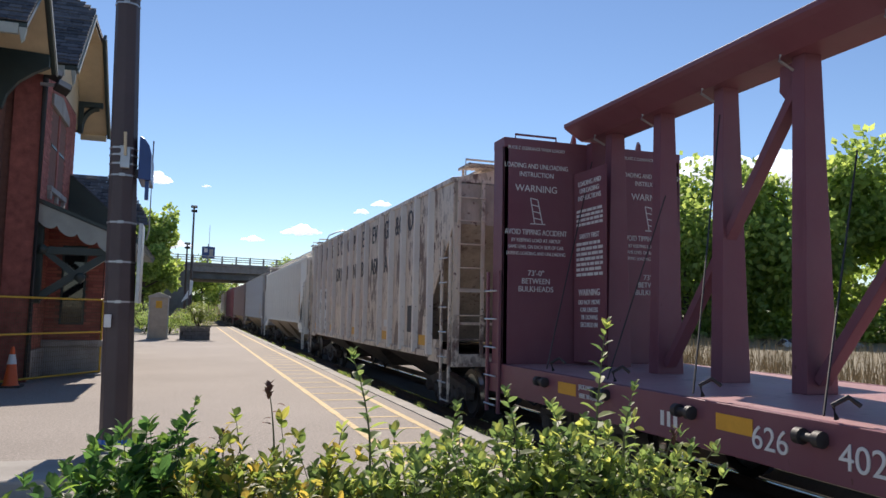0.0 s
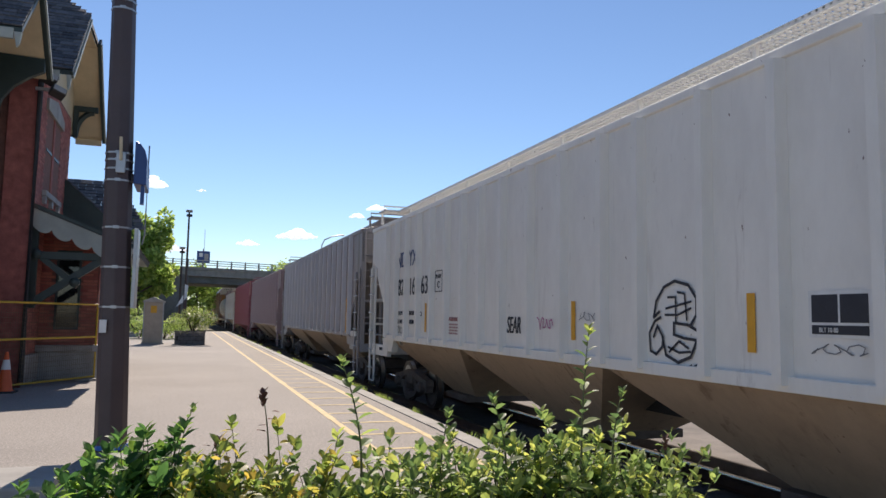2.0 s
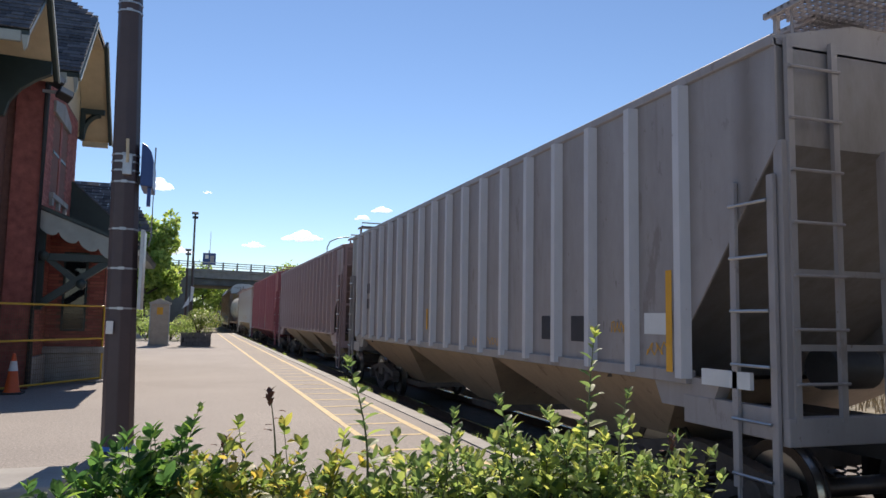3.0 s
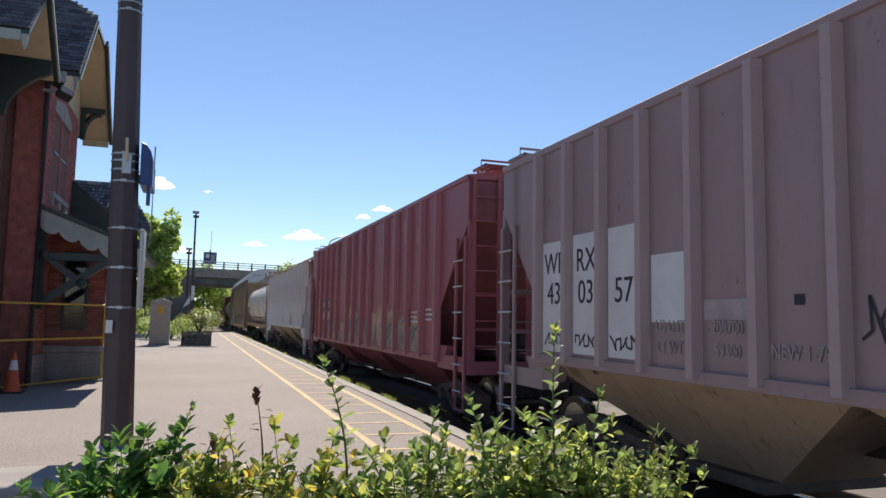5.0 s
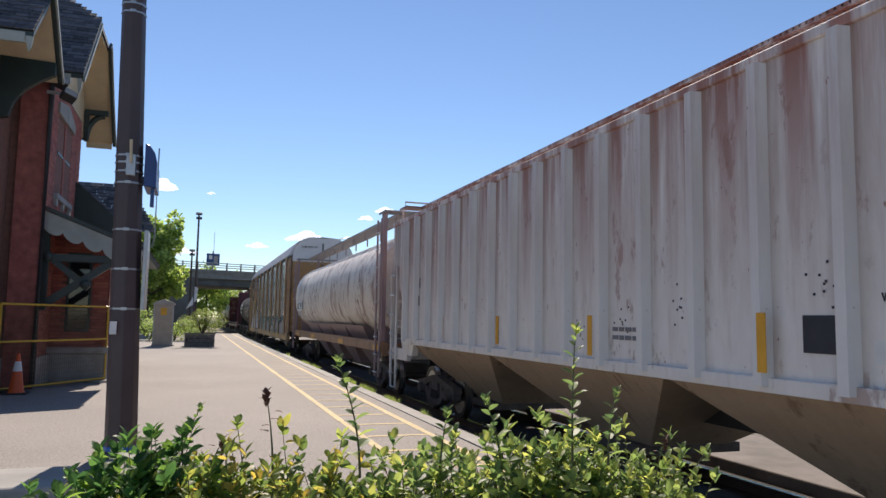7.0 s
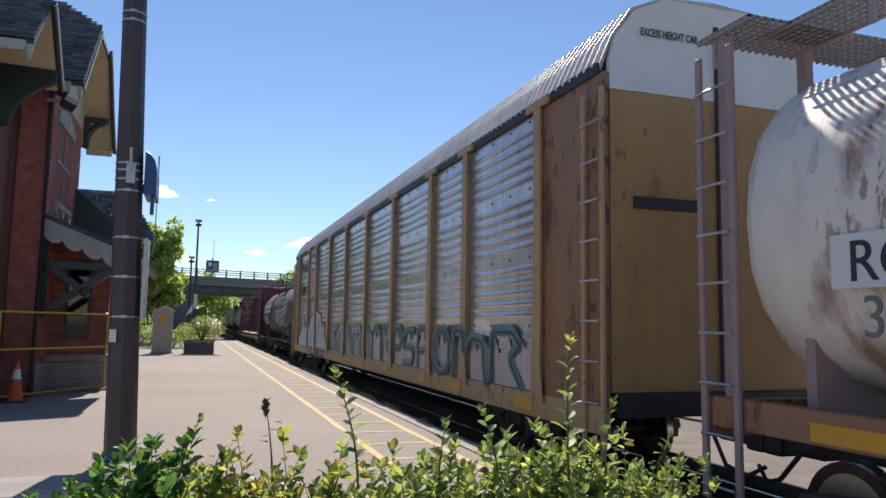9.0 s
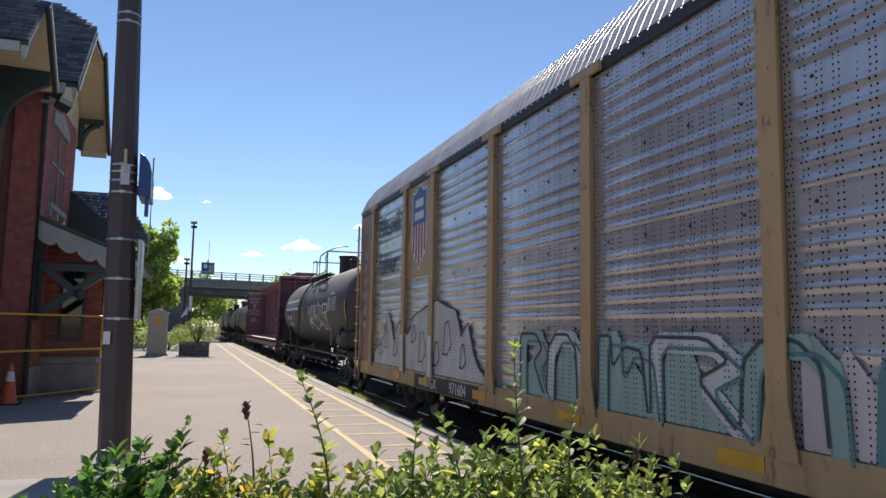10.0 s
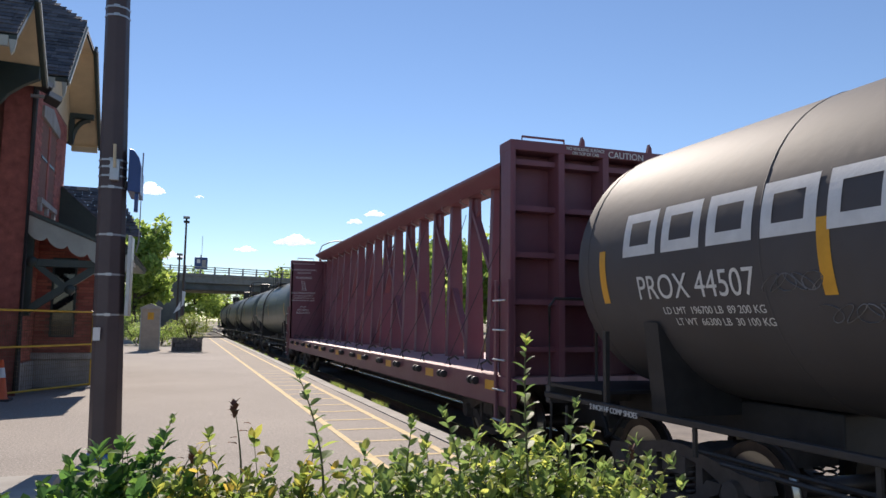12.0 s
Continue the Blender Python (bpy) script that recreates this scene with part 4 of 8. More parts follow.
def undergrowth():
    lv = MB()
    for i in range(26000):
        f = random.random()
        x, y = 33 + 24 * f + random.gauss(0, 2.5), 66 - 40 * f + random.gauss(0, 3)
        q = Vector((x, y, random.random() ** 1.3 * 4.2))
        d = Vector((random.gauss(0, 1), random.gauss(0, 1), random.gauss(.3, .7))).normalized()
        s = d.cross(Vector((random.gauss(0, 1), random.gauss(0, 1), random.gauss(0, 1)))).normalized()
        l = random.uniform(.3, .6)
        lv.add([q, q + d * l * .5 + s * l * .38, q + d * l, q + d * l * .45 - s * l * .38], [(0, 1, 2, 3)])
    single("undergrowth", lv, TREE_LEAF, "dense dark green undergrowth below the trees", "shrubs", kind="stuff")
    gr = MB()
    for i in range(16000):
        x, y = random.uniform(15, 21) if random.random() < .6 else random.uniform(21, 40), random.uniform(8, 62)
        h = random.uniform(.3, .95)
        a = random.uniform(0, math.tau)
        w, lx, ly = 0.02 + .0006 * y, random.gauss(0, .12), random.gauss(0, .12)
        z = -.5 if x < 18 else -.35
        gr.add([(x, y, z), (x + math.cos(a) * w, y + math.sin(a) * w, z), (x + lx, y + ly, z + h)], [(0, 1, 2)])
    single("dry_grass", gr, plain("dry_straw", (0.34, 0.25, 0.13), 0.9, vary=0.4, scale=2), "tall dry straw-coloured grass beside the tracks", "grass", kind="stuff")
    ge = MB()
    for i in range(4200):
        y = random.choice([random.uniform(7, 30), random.uniform(9, 20), random.uniform(15, 55)])
        if noise.noise(Vector((y * .55, 3, 0))) < .05:
            continue
        x = 3.45 + abs(random.gauss(0, .025))
        h = random.uniform(.04, .13)
        a = random.uniform(0, math.tau)
        ge.add([(x, y, -.05), (x + .012, y + .008, -.05), (x + math.cos(a) * h * .5, y + math.sin(a) * h * .5, h - .02)], [(0, 1, 2)])
    single("edge_weeds", ge, HEDGE_LEAF, "small green weeds along the platform edge", "weeds", kind="stuff")


undergrowth()
rubble = thing("debris_pile", pose(37.0, 36.5, -.1), "heap of pale rubbish and broken timber by the trees", "debris")
for i in range(26):
    a, b, c = random.gauss(0, 1.3), random.gauss(0, .7), random.uniform(.05, .5)
    s = random.uniform(.12, .45)
    part("scrap", MB().box(-s, s, -s * .6, s * .6, -s * .3, s * .3), random.choice([STONE, WHITE_PAINT, TIMBER, TIMBER]), rubble, m=pose(a, b, max(.1, c * (1 - abs(a) / 3)), random.uniform(-50, 50), random.uniform(-50, 50), random.uniform(0, 180)))


def cloud(az, el, w, h, k, dist=2600):
    """A small fair-weather cloud of many soft lumps, far off."""
    a, e = radians(az), radians(el)
    c = Vector((math.sin(a) * math.cos(e), math.cos(a) * math.cos(e), math.sin(e))) * dist
    mb = MB()
    side = Vector((math.cos(a), -math.sin(a), 0))
    ico = bmesh.new()
    bmesh.ops.create_icosphere(ico, subdivisions=2, radius=1)
    bv = [v.co.copy() for v in ico.verts]
    bf = [tuple(v.index for v in f.verts) for f in ico.faces]
    ico.free()
    for i in range(k):
        f = random.uniform(-1, 1)
        r = h * random.uniform(.22, .50) * (1 - .7 * abs(f))
        o = side * (f * w) + Vector((0, 0, random.uniform(0, .7) * h * (1 - abs(f)))) + Vector((0, random.uniform(-h, h), 0))
        mb.add([o + Vector((v.x * 1.7, v.y * 1.7, v.z * .8)) * r * (1 + .35 * noise.noise(v * 2 + o * .1)) for v in bv], bf)
    single("cloud", mb, CLOUD, "small white fair-weather cloud", "cloud", m=Matrix.Translation(c), kind="structure", smooth=True)


# the clouds get an added glow of their own to read as sunlit white
CLOUD, cnt, cb_ = nodes_of("glowing_cloud_white", 1.0)
cb_.inputs["Base Color"].default_value = (0.95, 0.95, 0.97, 1)
cb_.inputs["Emission Color"].default_value = (0.80, 0.88, 1.0, 1)
cb_.inputs["Emission Strength"].default_value = 0.8
for az, el, w, h, k in ((-2.72, 9.25, 42, 32, 60), (7.7, 6.0, 66, 30, 90), (4.1, 5.3, 38, 18, 40), (13.8, 8.35, 34, 18, 40), (12.3, 7.7, 30, 16, 30), (38.6, 10.2, 130, 95, 80), (43.0, 10.0, 150, 90, 80), (-1.6, 4.6, 60, 34, 40), (0.6, 9.1, 16, 8, 12)):
    cloud(az, el, w, h, k)

# ---- train ----
TAN = car_paint("tan_faded_paint", (0.73, 0.62, 0.51), rust=0.66, grime=0.35, fade=0.2, rustcol=(0.125, 0.064, 0.062), speck=0.55)
WHITE_CAR = car_paint("pale_grey_paint", (0.80, 0.78, 0.73), rust=0.08, grime=0.25, fade=0.1, speck=0.05)
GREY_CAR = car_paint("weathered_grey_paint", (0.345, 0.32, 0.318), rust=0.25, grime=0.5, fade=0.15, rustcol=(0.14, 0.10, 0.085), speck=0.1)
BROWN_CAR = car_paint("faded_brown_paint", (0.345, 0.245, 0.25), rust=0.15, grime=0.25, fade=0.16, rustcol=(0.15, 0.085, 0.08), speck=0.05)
RED_CAR = car_paint("oxide_red_paint", (0.36, 0.105, 0.125), rust=0.10, grime=0.12, fade=0.10, rustcol=(0.13, 0.05, 0.05), speck=0.02)
RUSTY_CAR = car_paint("rust_streaked_white_paint", (0.80, 0.76, 0.72), rust=0.35, grime=0.35, fade=0.1, rustcol=(0.27, 0.125, 0.09), speck=0.25, toprust=0.95)
CREAM_CAR = car_paint("rusted_cream_paint", (0.78, 0.74, 0.68), rust=0.70, grime=0.35, fade=0.08, rustcol=(0.24, 0.115, 0.085), speck=0.15, streak=0.5, soften=0.11)
BEAM_RED = car_paint("dark_maroon_paint", (0.195, 0.064, 0.086), rust=0.1, grime=0.2, fade=0.13, rustcol=(0.10, 0.04, 0.035), speck=0.03)
DECK_RED = car_paint("worn_maroon_deck", (0.46, 0.25, 0.25), rust=0.3, grime=0.35, fade=0.35, rustcol=(0.16, 0.08, 0.07), speck=0.1)
TANK_BLACK = car_paint("dusty_black_paint", (0.075, 0.070, 0.073), rust=0.05, grime=0.5, fade=0.07, rustcol=(0.09, 0.07, 0.06), speck=0.02, rough=0.66)
TANK_GREEN = car_paint("dusty_dark_green_paint", (0.085, 0.105, 0.095), rust=0.05, grime=0.5, fade=0.1, rustcol=(0.06, 0.05, 0.04), speck=0.02, rough=0.45)
RACK_YELLOW = car_paint("faded_yellow_paint", (0.52, 0.335, 0.165), rust=0.42, grime=0.5, fade=0.1, rustcol=(0.19, 0.09, 0.05), speck=0.25)
RACK_END = car_paint("rusty_orange_brown_paint", (0.33, 0.165, 0.085), rust=0.5, grime=0.4, fade=0.08, rustcol=(0.13, 0.06, 0.04), speck=0.2)
RACK_DOOR = car_paint("dull_ochre_paint", (0.44, 0.255, 0.10), rust=0.3, grime=0.5, fade=0.08, rustcol=(0.20, 0.09, 0.05), speck=0.1)
# hopper bays tinted tan to stand in for orange light off the ground
UNDER = car_paint("bounce_lit_hopper_tan", (0.486, 0.365, 0.257), rust=0.3, grime=0.6, fade=0.1, speck=0.1)
PATCH_WHITE = plain("pale_repaint_patch", (0.676, 0.689, 0.689), 0.55, vary=0.1, scale=2)
GRAFF_WHITE = plain("white_spray_paint", (0.725, 0.725, 0.739), 0.6, vary=0.25, scale=3)
GRAFF_PINK = plain("pinkish_spray_paint", (0.40, 0.34, 0.335), 0.6, vary=0.3, scale=3)
GRAFF_TEAL = plain("teal_spray_paint", (0.11, 0.30, 0.32), 0.6, vary=0.3, scale=3)
GRAFF_DARK = plain("dark_spray_paint", (0.05, 0.07, 0.09), 0.6, vary=0.3, scale=3)
FADED_TEAL = plain("faded_teal_spray_paint", (0.17, 0.22, 0.235), 0.6, vary=0.3, scale=3)
GRAFF_TAN = plain("tan_bare_patch", (0.56, 0.37, 0.27), 0.7, vary=0.45, scale=2.5)


# rib paints: cleaner than the panels, all but the white lightened like lit faces
GREY_RIB = car_paint("pale_grey_lit_rib_paint", (0.60, 0.60, 0.625), rust=0.2, grime=0.3, fade=0.1, rustcol=(0.16, 0.11, 0.09), speck=0.1)
TAN_RIB = car_paint("pale_tan_lit_rib_paint", (0.76, 0.71, 0.66), rust=0.4, grime=0.35, fade=0.1, rustcol=(0.13, 0.075, 0.07), speck=0.3)
BROWN_RIB = car_paint("faded_brown_lit_rib_paint", (0.43, 0.32, 0.32), rust=0.15, grime=0.2, fade=0.15, rustcol=(0.16, 0.09, 0.08), speck=0.05)
RED_RIB = car_paint("faded_red_lit_rib_paint", (0.43, 0.15, 0.165), rust=0.1, grime=0.1, fade=0.12, rustcol=(0.14, 0.06, 0.05), speck=0.02)
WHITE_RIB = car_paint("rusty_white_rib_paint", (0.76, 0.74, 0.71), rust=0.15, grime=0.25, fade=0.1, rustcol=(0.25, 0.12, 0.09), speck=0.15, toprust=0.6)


def punched(nt):
    """1 inside the punched vent holes of an auto-rack sheet, 0 elsewhere."""
    tc = nt.nodes.new("ShaderNodeTexCoord")
    sp = nt.nodes.new("ShaderNodeSeparateXYZ")
    nt.links.new(tc.outputs["Object"], sp.inputs[0])

    def cell(o, pitch):
        return maths(nt, "SUBTRACT", maths(nt, "FRACT", maths(nt, "DIVIDE", o, pitch)), 0.5)
    fy, fz = cell(sp.outputs[1], 0.155), cell(sp.outputs[2], 0.052)
    dy = maths(nt, "MULTIPLY", maths(nt, "SUBTRACT", maths(nt, "ABSOLUTE", fy), 0.16), 0.155)
    dz = maths(nt, "MULTIPLY", fz, 0.052)
    d = maths(nt, "ADD", maths(nt, "MULTIPLY", dy, dy), maths(nt, "MULTIPLY", dz, dz))
    gate = noise_fac(nt, 1.3, coords(nt, (1, 2.2, 0.15)), 0.44, 0.47, 2)
    return maths(nt, "MULTIPLY", maths(nt, "LESS_THAN", d, 0.0095 ** 2), gate)


def panel_mat():
    """Dark galvanised auto-rack sheet with punched vent holes."""
    m, nt, b = nodes_of("perforated_dark_sheet", 0.24, 0.5)
    base = blend(nt, noise_fac(nt, 1.2, coords(nt, (1, 1, .5)), .3, .7), (0.40, 0.375, 0.38), (0.58, 0.55, 0.555))
    base = blend(nt, maths(nt, "MULTIPLY", noise_fac(nt, 2.5, coords(nt, (1, 2, .3)), .55, .8), .6), base, (0.34, 0.275, 0.265))
    nt.links.new(blend(nt, punched(nt), base, (0.004, 0.004, 0.004)), b.inputs["Base Color"])
    bumped(nt, b, 5, 0.1, 0.02)
    return m


def rack_spray(name, color, worn=(0.33, 0.27, 0.26)):
    """Thin spray paint on the perforated sheet: patchy, with the holes showing through."""
    m, nt, b = nodes_of(name, 0.5)
    c = blend(nt, noise_fac(nt, 2.0, coords(nt, (1, 1, .6)), .3, .7), color, tuple(k * .72 for k in color))
    c = blend(nt, maths(nt, "MULTIPLY", noise_fac(nt, 5.0, coords(nt, (1, 1.5, .4)), .52, .72, 6), .7), c, worn)
    nt.links.new(blend(nt, punched(nt), c, (0.006, 0.006, 0.006)), b.inputs["Base Color"])
    bumped(nt, b, 5, 0.1, 0.02)
    return m


SPRAY_ASH = rack_spray("ash_pink_rack_spray", (0.64, 0.55, 0.54))
SPRAY_TEAL = rack_spray("teal_rack_spray", (0.10, 0.25, 0.275), (0.13, 0.21, 0.22))
SPRAY_MINT = rack_spray("mint_rack_spray", (0.33, 0.48, 0.43))
SPRAY_WHITE = rack_spray("white_rack_spray", (0.66, 0.655, 0.665), (0.50, 0.47, 0.47))
RACK_SHEET = panel_mat()


def roof_mat():
    m, nt, b = nodes_of("ribbed_roof_sheet", 0.5, 0.0)
    nt.links.new(blend(nt, noise_fac(nt, 2, None, .4, .6), (0.62, 0.60, 0.60), (0.78, 0.75, 0.74)), b.inputs["Base Color"])
    return m


RACK_ROOF = roof_mat()


# shared running gear
def bogie_meshes():
    r = {}
    w = MB().lathe([(-.02, .10), (-.02, .14), (.03, .17), (.03, .35), (-.01, .37), (-.01, .455), (.0, .458), (.105, .447), (.107, .472), (.125, .478), (.135, .46), (.135, .37), (.09, .35), (.08, .17), (.12, .14), (.12, .09)], "x", 32)
    r["wheel"] = w.mesh("wheel", WHEEL_STEEL, True)
    r["tread"] = MB().lathe([(.0, .4585), (.102, .4485)], "x", 32).mesh("tread", TREAD_STEEL, True)
    r["axle"] = MB().lathe([(-1.08, .075), (-.9, .075), (-.85, .09), (.85, .09), (.9, .075), (1.08, .075)], "x", 14).mesh("wheelset", BOGIE_IRON, True)
    sf = MB()
    for s in (-1, 1):
        sf.prism([(s * .15, .78), (s * .95, .64), (s * 1.18, .62), (s * 1.22, .50), (s * 1.08, .47), (s * .70, .50), (s * .40, .62), (s * .15, .66)], "x", -.09, .09)   # top arch
        sf.prism([(s * .70, .50), (s * .66, .40), (s * .52, .34), (s * .38, .22), (s * .15, .17), (s * .15, .28), (s * .32, .33), (s * .50, .50)], "x", -.09, .09)      # lower chord
        sf.prism([(s * .32, .64), (s * .42, .62), (s * .42, .28), (s * .32, .28)], "x", -.075, .075)
        sf.prism([(s * .66, .52), (s * .72, .52), (s * .72, .34), (s * .66, .38)], "x", -.08, .08)
        sf.prism([(s * 1.08, .52), (s * 1.18, .52), (s * 1.16, .36), (s * 1.09, .36)], "x", -.08, .08)
    sf.box(-.09, .09, -.15, .15, .66, .78).box(-.09, .09, -.15, .15, .17, .28)
    r["side_frame"] = sf.mesh("side_frame", BOGIE_IRON)
    r["bearing"] = MB().lathe([(-.16, .0), (-.16, .07), (-.14, .11), (0, .125), (.12, .125), (.12, 0)], "x", 18).mesh("bearing", BOGIE_IRON, True)
    sp = MB()
    for y in (-.17, 0, .17):
        pts = [(math.cos(a * .785) * .055, y + math.sin(a * .785) * .055, .29 + a * .34 / 44) for a in range(45)]
        sp.tube(pts, .014, 5)
    r["spring"] = sp.mesh("spring", BOGIE_IRON, True)
    r["bolster"] = MB().prism([(-1.1, .48), (1.1, .48), (1.1, .66), (.5, .74), (-.5, .74), (-1.1, .66)], "y", -.19, .19).mesh("bogie", BOGIE_IRON)
    r["shoe"] = MB().box(-.05, .05, -.04, .04, .3, .62).mesh("brake_shoe", BLACK_IRON)
    return r


BG = bogie_meshes()
SPINNERS = []


def add_bogie(car, y, spin=True):
    bo = part("bogie", BG["bolster"], None, car, "cast iron four-wheel bogie", pose(0, y, 0))
    for x in (-1.0, 1.0):
        part("side_frame", BG["side_frame"], None, bo, m=pose(x, 0, 0))
        part("spring", BG["spring"], None, bo, m=pose(x, 0, 0))
    for yy in (-.89, .89):
        ax = part("wheelset", BG["axle"], None, bo, m=pose(0, yy, .458))
        # wheels belong to the turning axle
        me = BG.get("set")
        if me is None:
            mb = bmesh.new()
            for src, m in ((BG["axle"], Matrix()), (BG["wheel"], pose(-.86, 0, 0)), (BG["wheel"], pose(.86, 0, 0, 0, 0, 180)), (BG["tread"], pose(-.86, 0, 0)), (BG["tread"], pose(.86, 0, 0, 0, 0, 180))):
                c = src.copy()
                c.transform(m)
                c.materials.clear()
                k = len(mb.faces)
                mb.from_mesh(c)
                mb.faces.ensure_lookup_table()
                for fc in mb.faces[k:]:
                    fc.material_index = 1 if src is BG["tread"] else 0
                bpy.data.meshes.remove(c)
            me = bpy.data.meshes.new("wheelset")
            mb.to_mesh(me)
            mb.free()
            me.materials.append(WHEEL_STEEL)
            me.materials.append(TREAD_STEEL)
            BG["set"] = me
        ax.data = me
        if spin:
            SPINNERS.append((ax, yy))
        for x in (-1.0, 1.0):
            part("bearing", BG["bearing"], None, bo, m=pose(x + (-.02 if x < 0 else .02), yy, .458, 0, 0, 0 if x < 0 else 180))
        for x in (-.8, .8):
            part("brake_shoe", BG["shoe"], None, bo, m=pose(x, yy * .42, 0))
    return bo


def coupler(car, y, s):
    c = part("coupler", MB().box(-.14, .14, min(y, y + s * .75), max(y, y + s * .75), .72, .98), BLACK_IRON, car, bevel=0.02)
    part("knuckle", MB().box(-.2, .2, y + s * .62 - .13, y + s * .62 + .13, .68, 1.02), BLACK_IRON, c, bevel=0.04)
    part("air_hose", MB().tube([(-.3, y + s * .1, .8), (-.34, y + s * .35, .5), (-.28, y + s * .6, .42), (-.2, y + s * .8, .55)], .025, 6), BLACK_IRON, c, smooth=True)


def ladder(car, mat, x, ya, yb, z0, z1, step=0.42, name="ladder"):
    ld = part(name, MB().box(x - .02, x + .02, ya - .035, ya + .035, z0, z1), mat, car, "steel grab ladder", bevel=0.006)
    part("stile", MB().box(x - .02, x + .02, yb - .035, yb + .035, z0, z1), mat, ld, bevel=0.006)
    z = z0 + .12
    while z < z1 - .05:
        part("rung", MB().tube([(x - .05, ya, z), (x - .05, yb, z)], 0.014, 6), STEEL if mat is not BLACK_IRON else BLACK_IRON, ld)
        z += step
    return ld


def grating(car, x0, x1, y0, y1, z, mat):
    gt = part("running_board", MB().box(x0, x0 + .03, y0, y1, z - .05, z), mat, car, "grated steel roof walkway")
    part("edge_bar", MB().box(x1 - .03, x1, y0, y1, z - .05, z), mat, gt)
    mb = MB()
    n = int((y1 - y0) / .075)
    for i in range(n):
        y = y0 + (y1 - y0) * i / n
        mb.box(x0, x1, y, y + .022, z - .03, z - .006)
    for k in range(1, int((x1 - x0) / .085)):
        xx = x0 + .085 * k
        mb.box(xx, xx + .02, y0, y1, z - .03, z - .004)
    tagged(part("mesh_grid", mb, mat, gt), kind="stuff")
    sup = MB()
    y = y0 + .5
    while y < y1:
        sup.box(x0 + .05, x0 + .09, y, y + .04, z - .32, z - .04).box(x1 - .09, x1 - .05, y, y + .04, z - .32, z - .04)
        y += 1.9
    tagged(part("support", sup, mat, gt), kind="stuff")


def hopper(s0, s1, mat, label, ribs=20, sill=1.54, top=4.20, cut=1.5, cutz=2.4, dark_end=True, bays=3, under=None, flat=False, walk_z=4.62, ribs_at=None, rib_mat=None):
    """A covered hopper car, from end s0 to end s1 along the line."""
    L = s1 - s0
    car = thing("hopper_car", pose(TRACK_X, (s0 + s1) / 2, RAIL_Z), label, "railway car", "train")
    h, W = L / 2, 1.59
    under = under or UNDER
    spec = dict(PAINTS[mat.name])
    ribbed = car_paint(mat.name + "_ribbed_side", ribs=None if ribs_at else (-h + cut + .04, (L - 2 * cut - .08) / (ribs - 1)), **spec)
    # end paint: colour scaled down for deep shade, grime raised for soot
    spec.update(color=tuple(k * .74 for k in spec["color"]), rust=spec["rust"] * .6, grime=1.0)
    soot_shade = car_paint(mat.name + "_soot_shade_end", **spec)
    # side sheets with the corner cut away over the end platform
    prof = [(-h, top), (h, top), (h, cutz + 1.0), (h - cut, cutz - .45), (h - cut, sill), (-h + cut, sill), (-h + cut, cutz - .45), (-h, cutz + 1.0)]
    for s in (-1, 1):
        part("side_sheet", MB().prism(prof, "x", s * W - .02 * (s > 0) , s * W + .02 * (s < 0)), ribbed, car)
    top_r = MB().prism([(-W - .03, top - .06), (-W - .03, top + .03), (-W + .12, top + .05), (-.75, top + .22), (.75, top + .22), (W - .12, top + .05), (W + .03, top + .03), (W + .03, top - .06), (W - .06, top - .08), (-W + .06, top - .08)], "y", -h, h)
    part("roof", top_r, mat, car, bevel=0.01)
    part("hatch_trough", MB().box(-.32, .32, -h + .6, h - .6, top + .2, top + .38), mat, car, bevel=0.04)
    # end slope sheets, hidden floor
    for s in (-1, 1):
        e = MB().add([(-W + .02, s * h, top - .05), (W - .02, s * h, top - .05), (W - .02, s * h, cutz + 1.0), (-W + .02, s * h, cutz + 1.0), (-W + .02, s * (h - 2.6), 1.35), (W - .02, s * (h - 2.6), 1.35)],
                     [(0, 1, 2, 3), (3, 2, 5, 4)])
        part("end_sheet", e, soot_shade, car, "sloping end sheet darkened with soot and shade")
        # end frame: corner posts, cross members and centre sill
        fr = part("end_frame", MB().box(-W, W, s * h - .06, s * h + .06, 1.02, 1.24), mat, car, bevel=0.01)
        for x in (-W + .05, -.45, .45, W - .05):
            part("post", MB().box(x - .045, x + .045, s * h - .045, s * h + .045, 1.2, cutz + 1.02), mat, fr)
        for zz in (1.75, 2.35):
            part("cross_bar", MB().box(-W, W, s * (h - .03) - .02, s * (h - .03) + .02, zz, zz + .05), mat, fr)
        part("brake_gear", MB().lathe([(-.28, 0), (-.28, .2), (.28, .2), (.28, 0)], "x", 16, (0, s * (h - .9), 1.55)), BLACK_IRON, car, smooth=True)
        part("side_sill", MB().box(-W + .0, -W + .10, min(s * h, s * (h - cut - .1)), max(s * h, s * (h - cut - .1)), 1.05, 1.30), mat, car, bevel=0.008)
        part("side_sill", MB().box(W - .10, W, min(s * h, s * (h - cut - .1)), max(s * h, s * (h - cut - .1)), 1.05, 1.30), mat, car, bevel=0.008)
        part("jacking_pad", MB().prism([(-.5, 1.06), (.5, 1.06), (.35, .78), (-.35, .78)], "x", -W + .01, -W + .14), mat, car, m=pose(0, s * (h - cut - .1), .4))
        ladder(car, mat, -W - .03, s * (h - .04), s * (h - .48), .62, cutz + .75, .44)
        ladder(car, mat, W + .03, s * (h - .04), s * (h - .48), .62, cutz + .75, .44)
        el = part("end_ladder", MB().box(-W + .06, -W + .12, s * h + s * .05 - .02, s * h + s * .05 + .02, 1.2, top), mat, car, "steel end ladder")
        part("stile", MB().box(-W + .52, -W + .58, s * h + s * .05 - .02, s * h + s * .05 + .02, 1.2, top), mat, el)
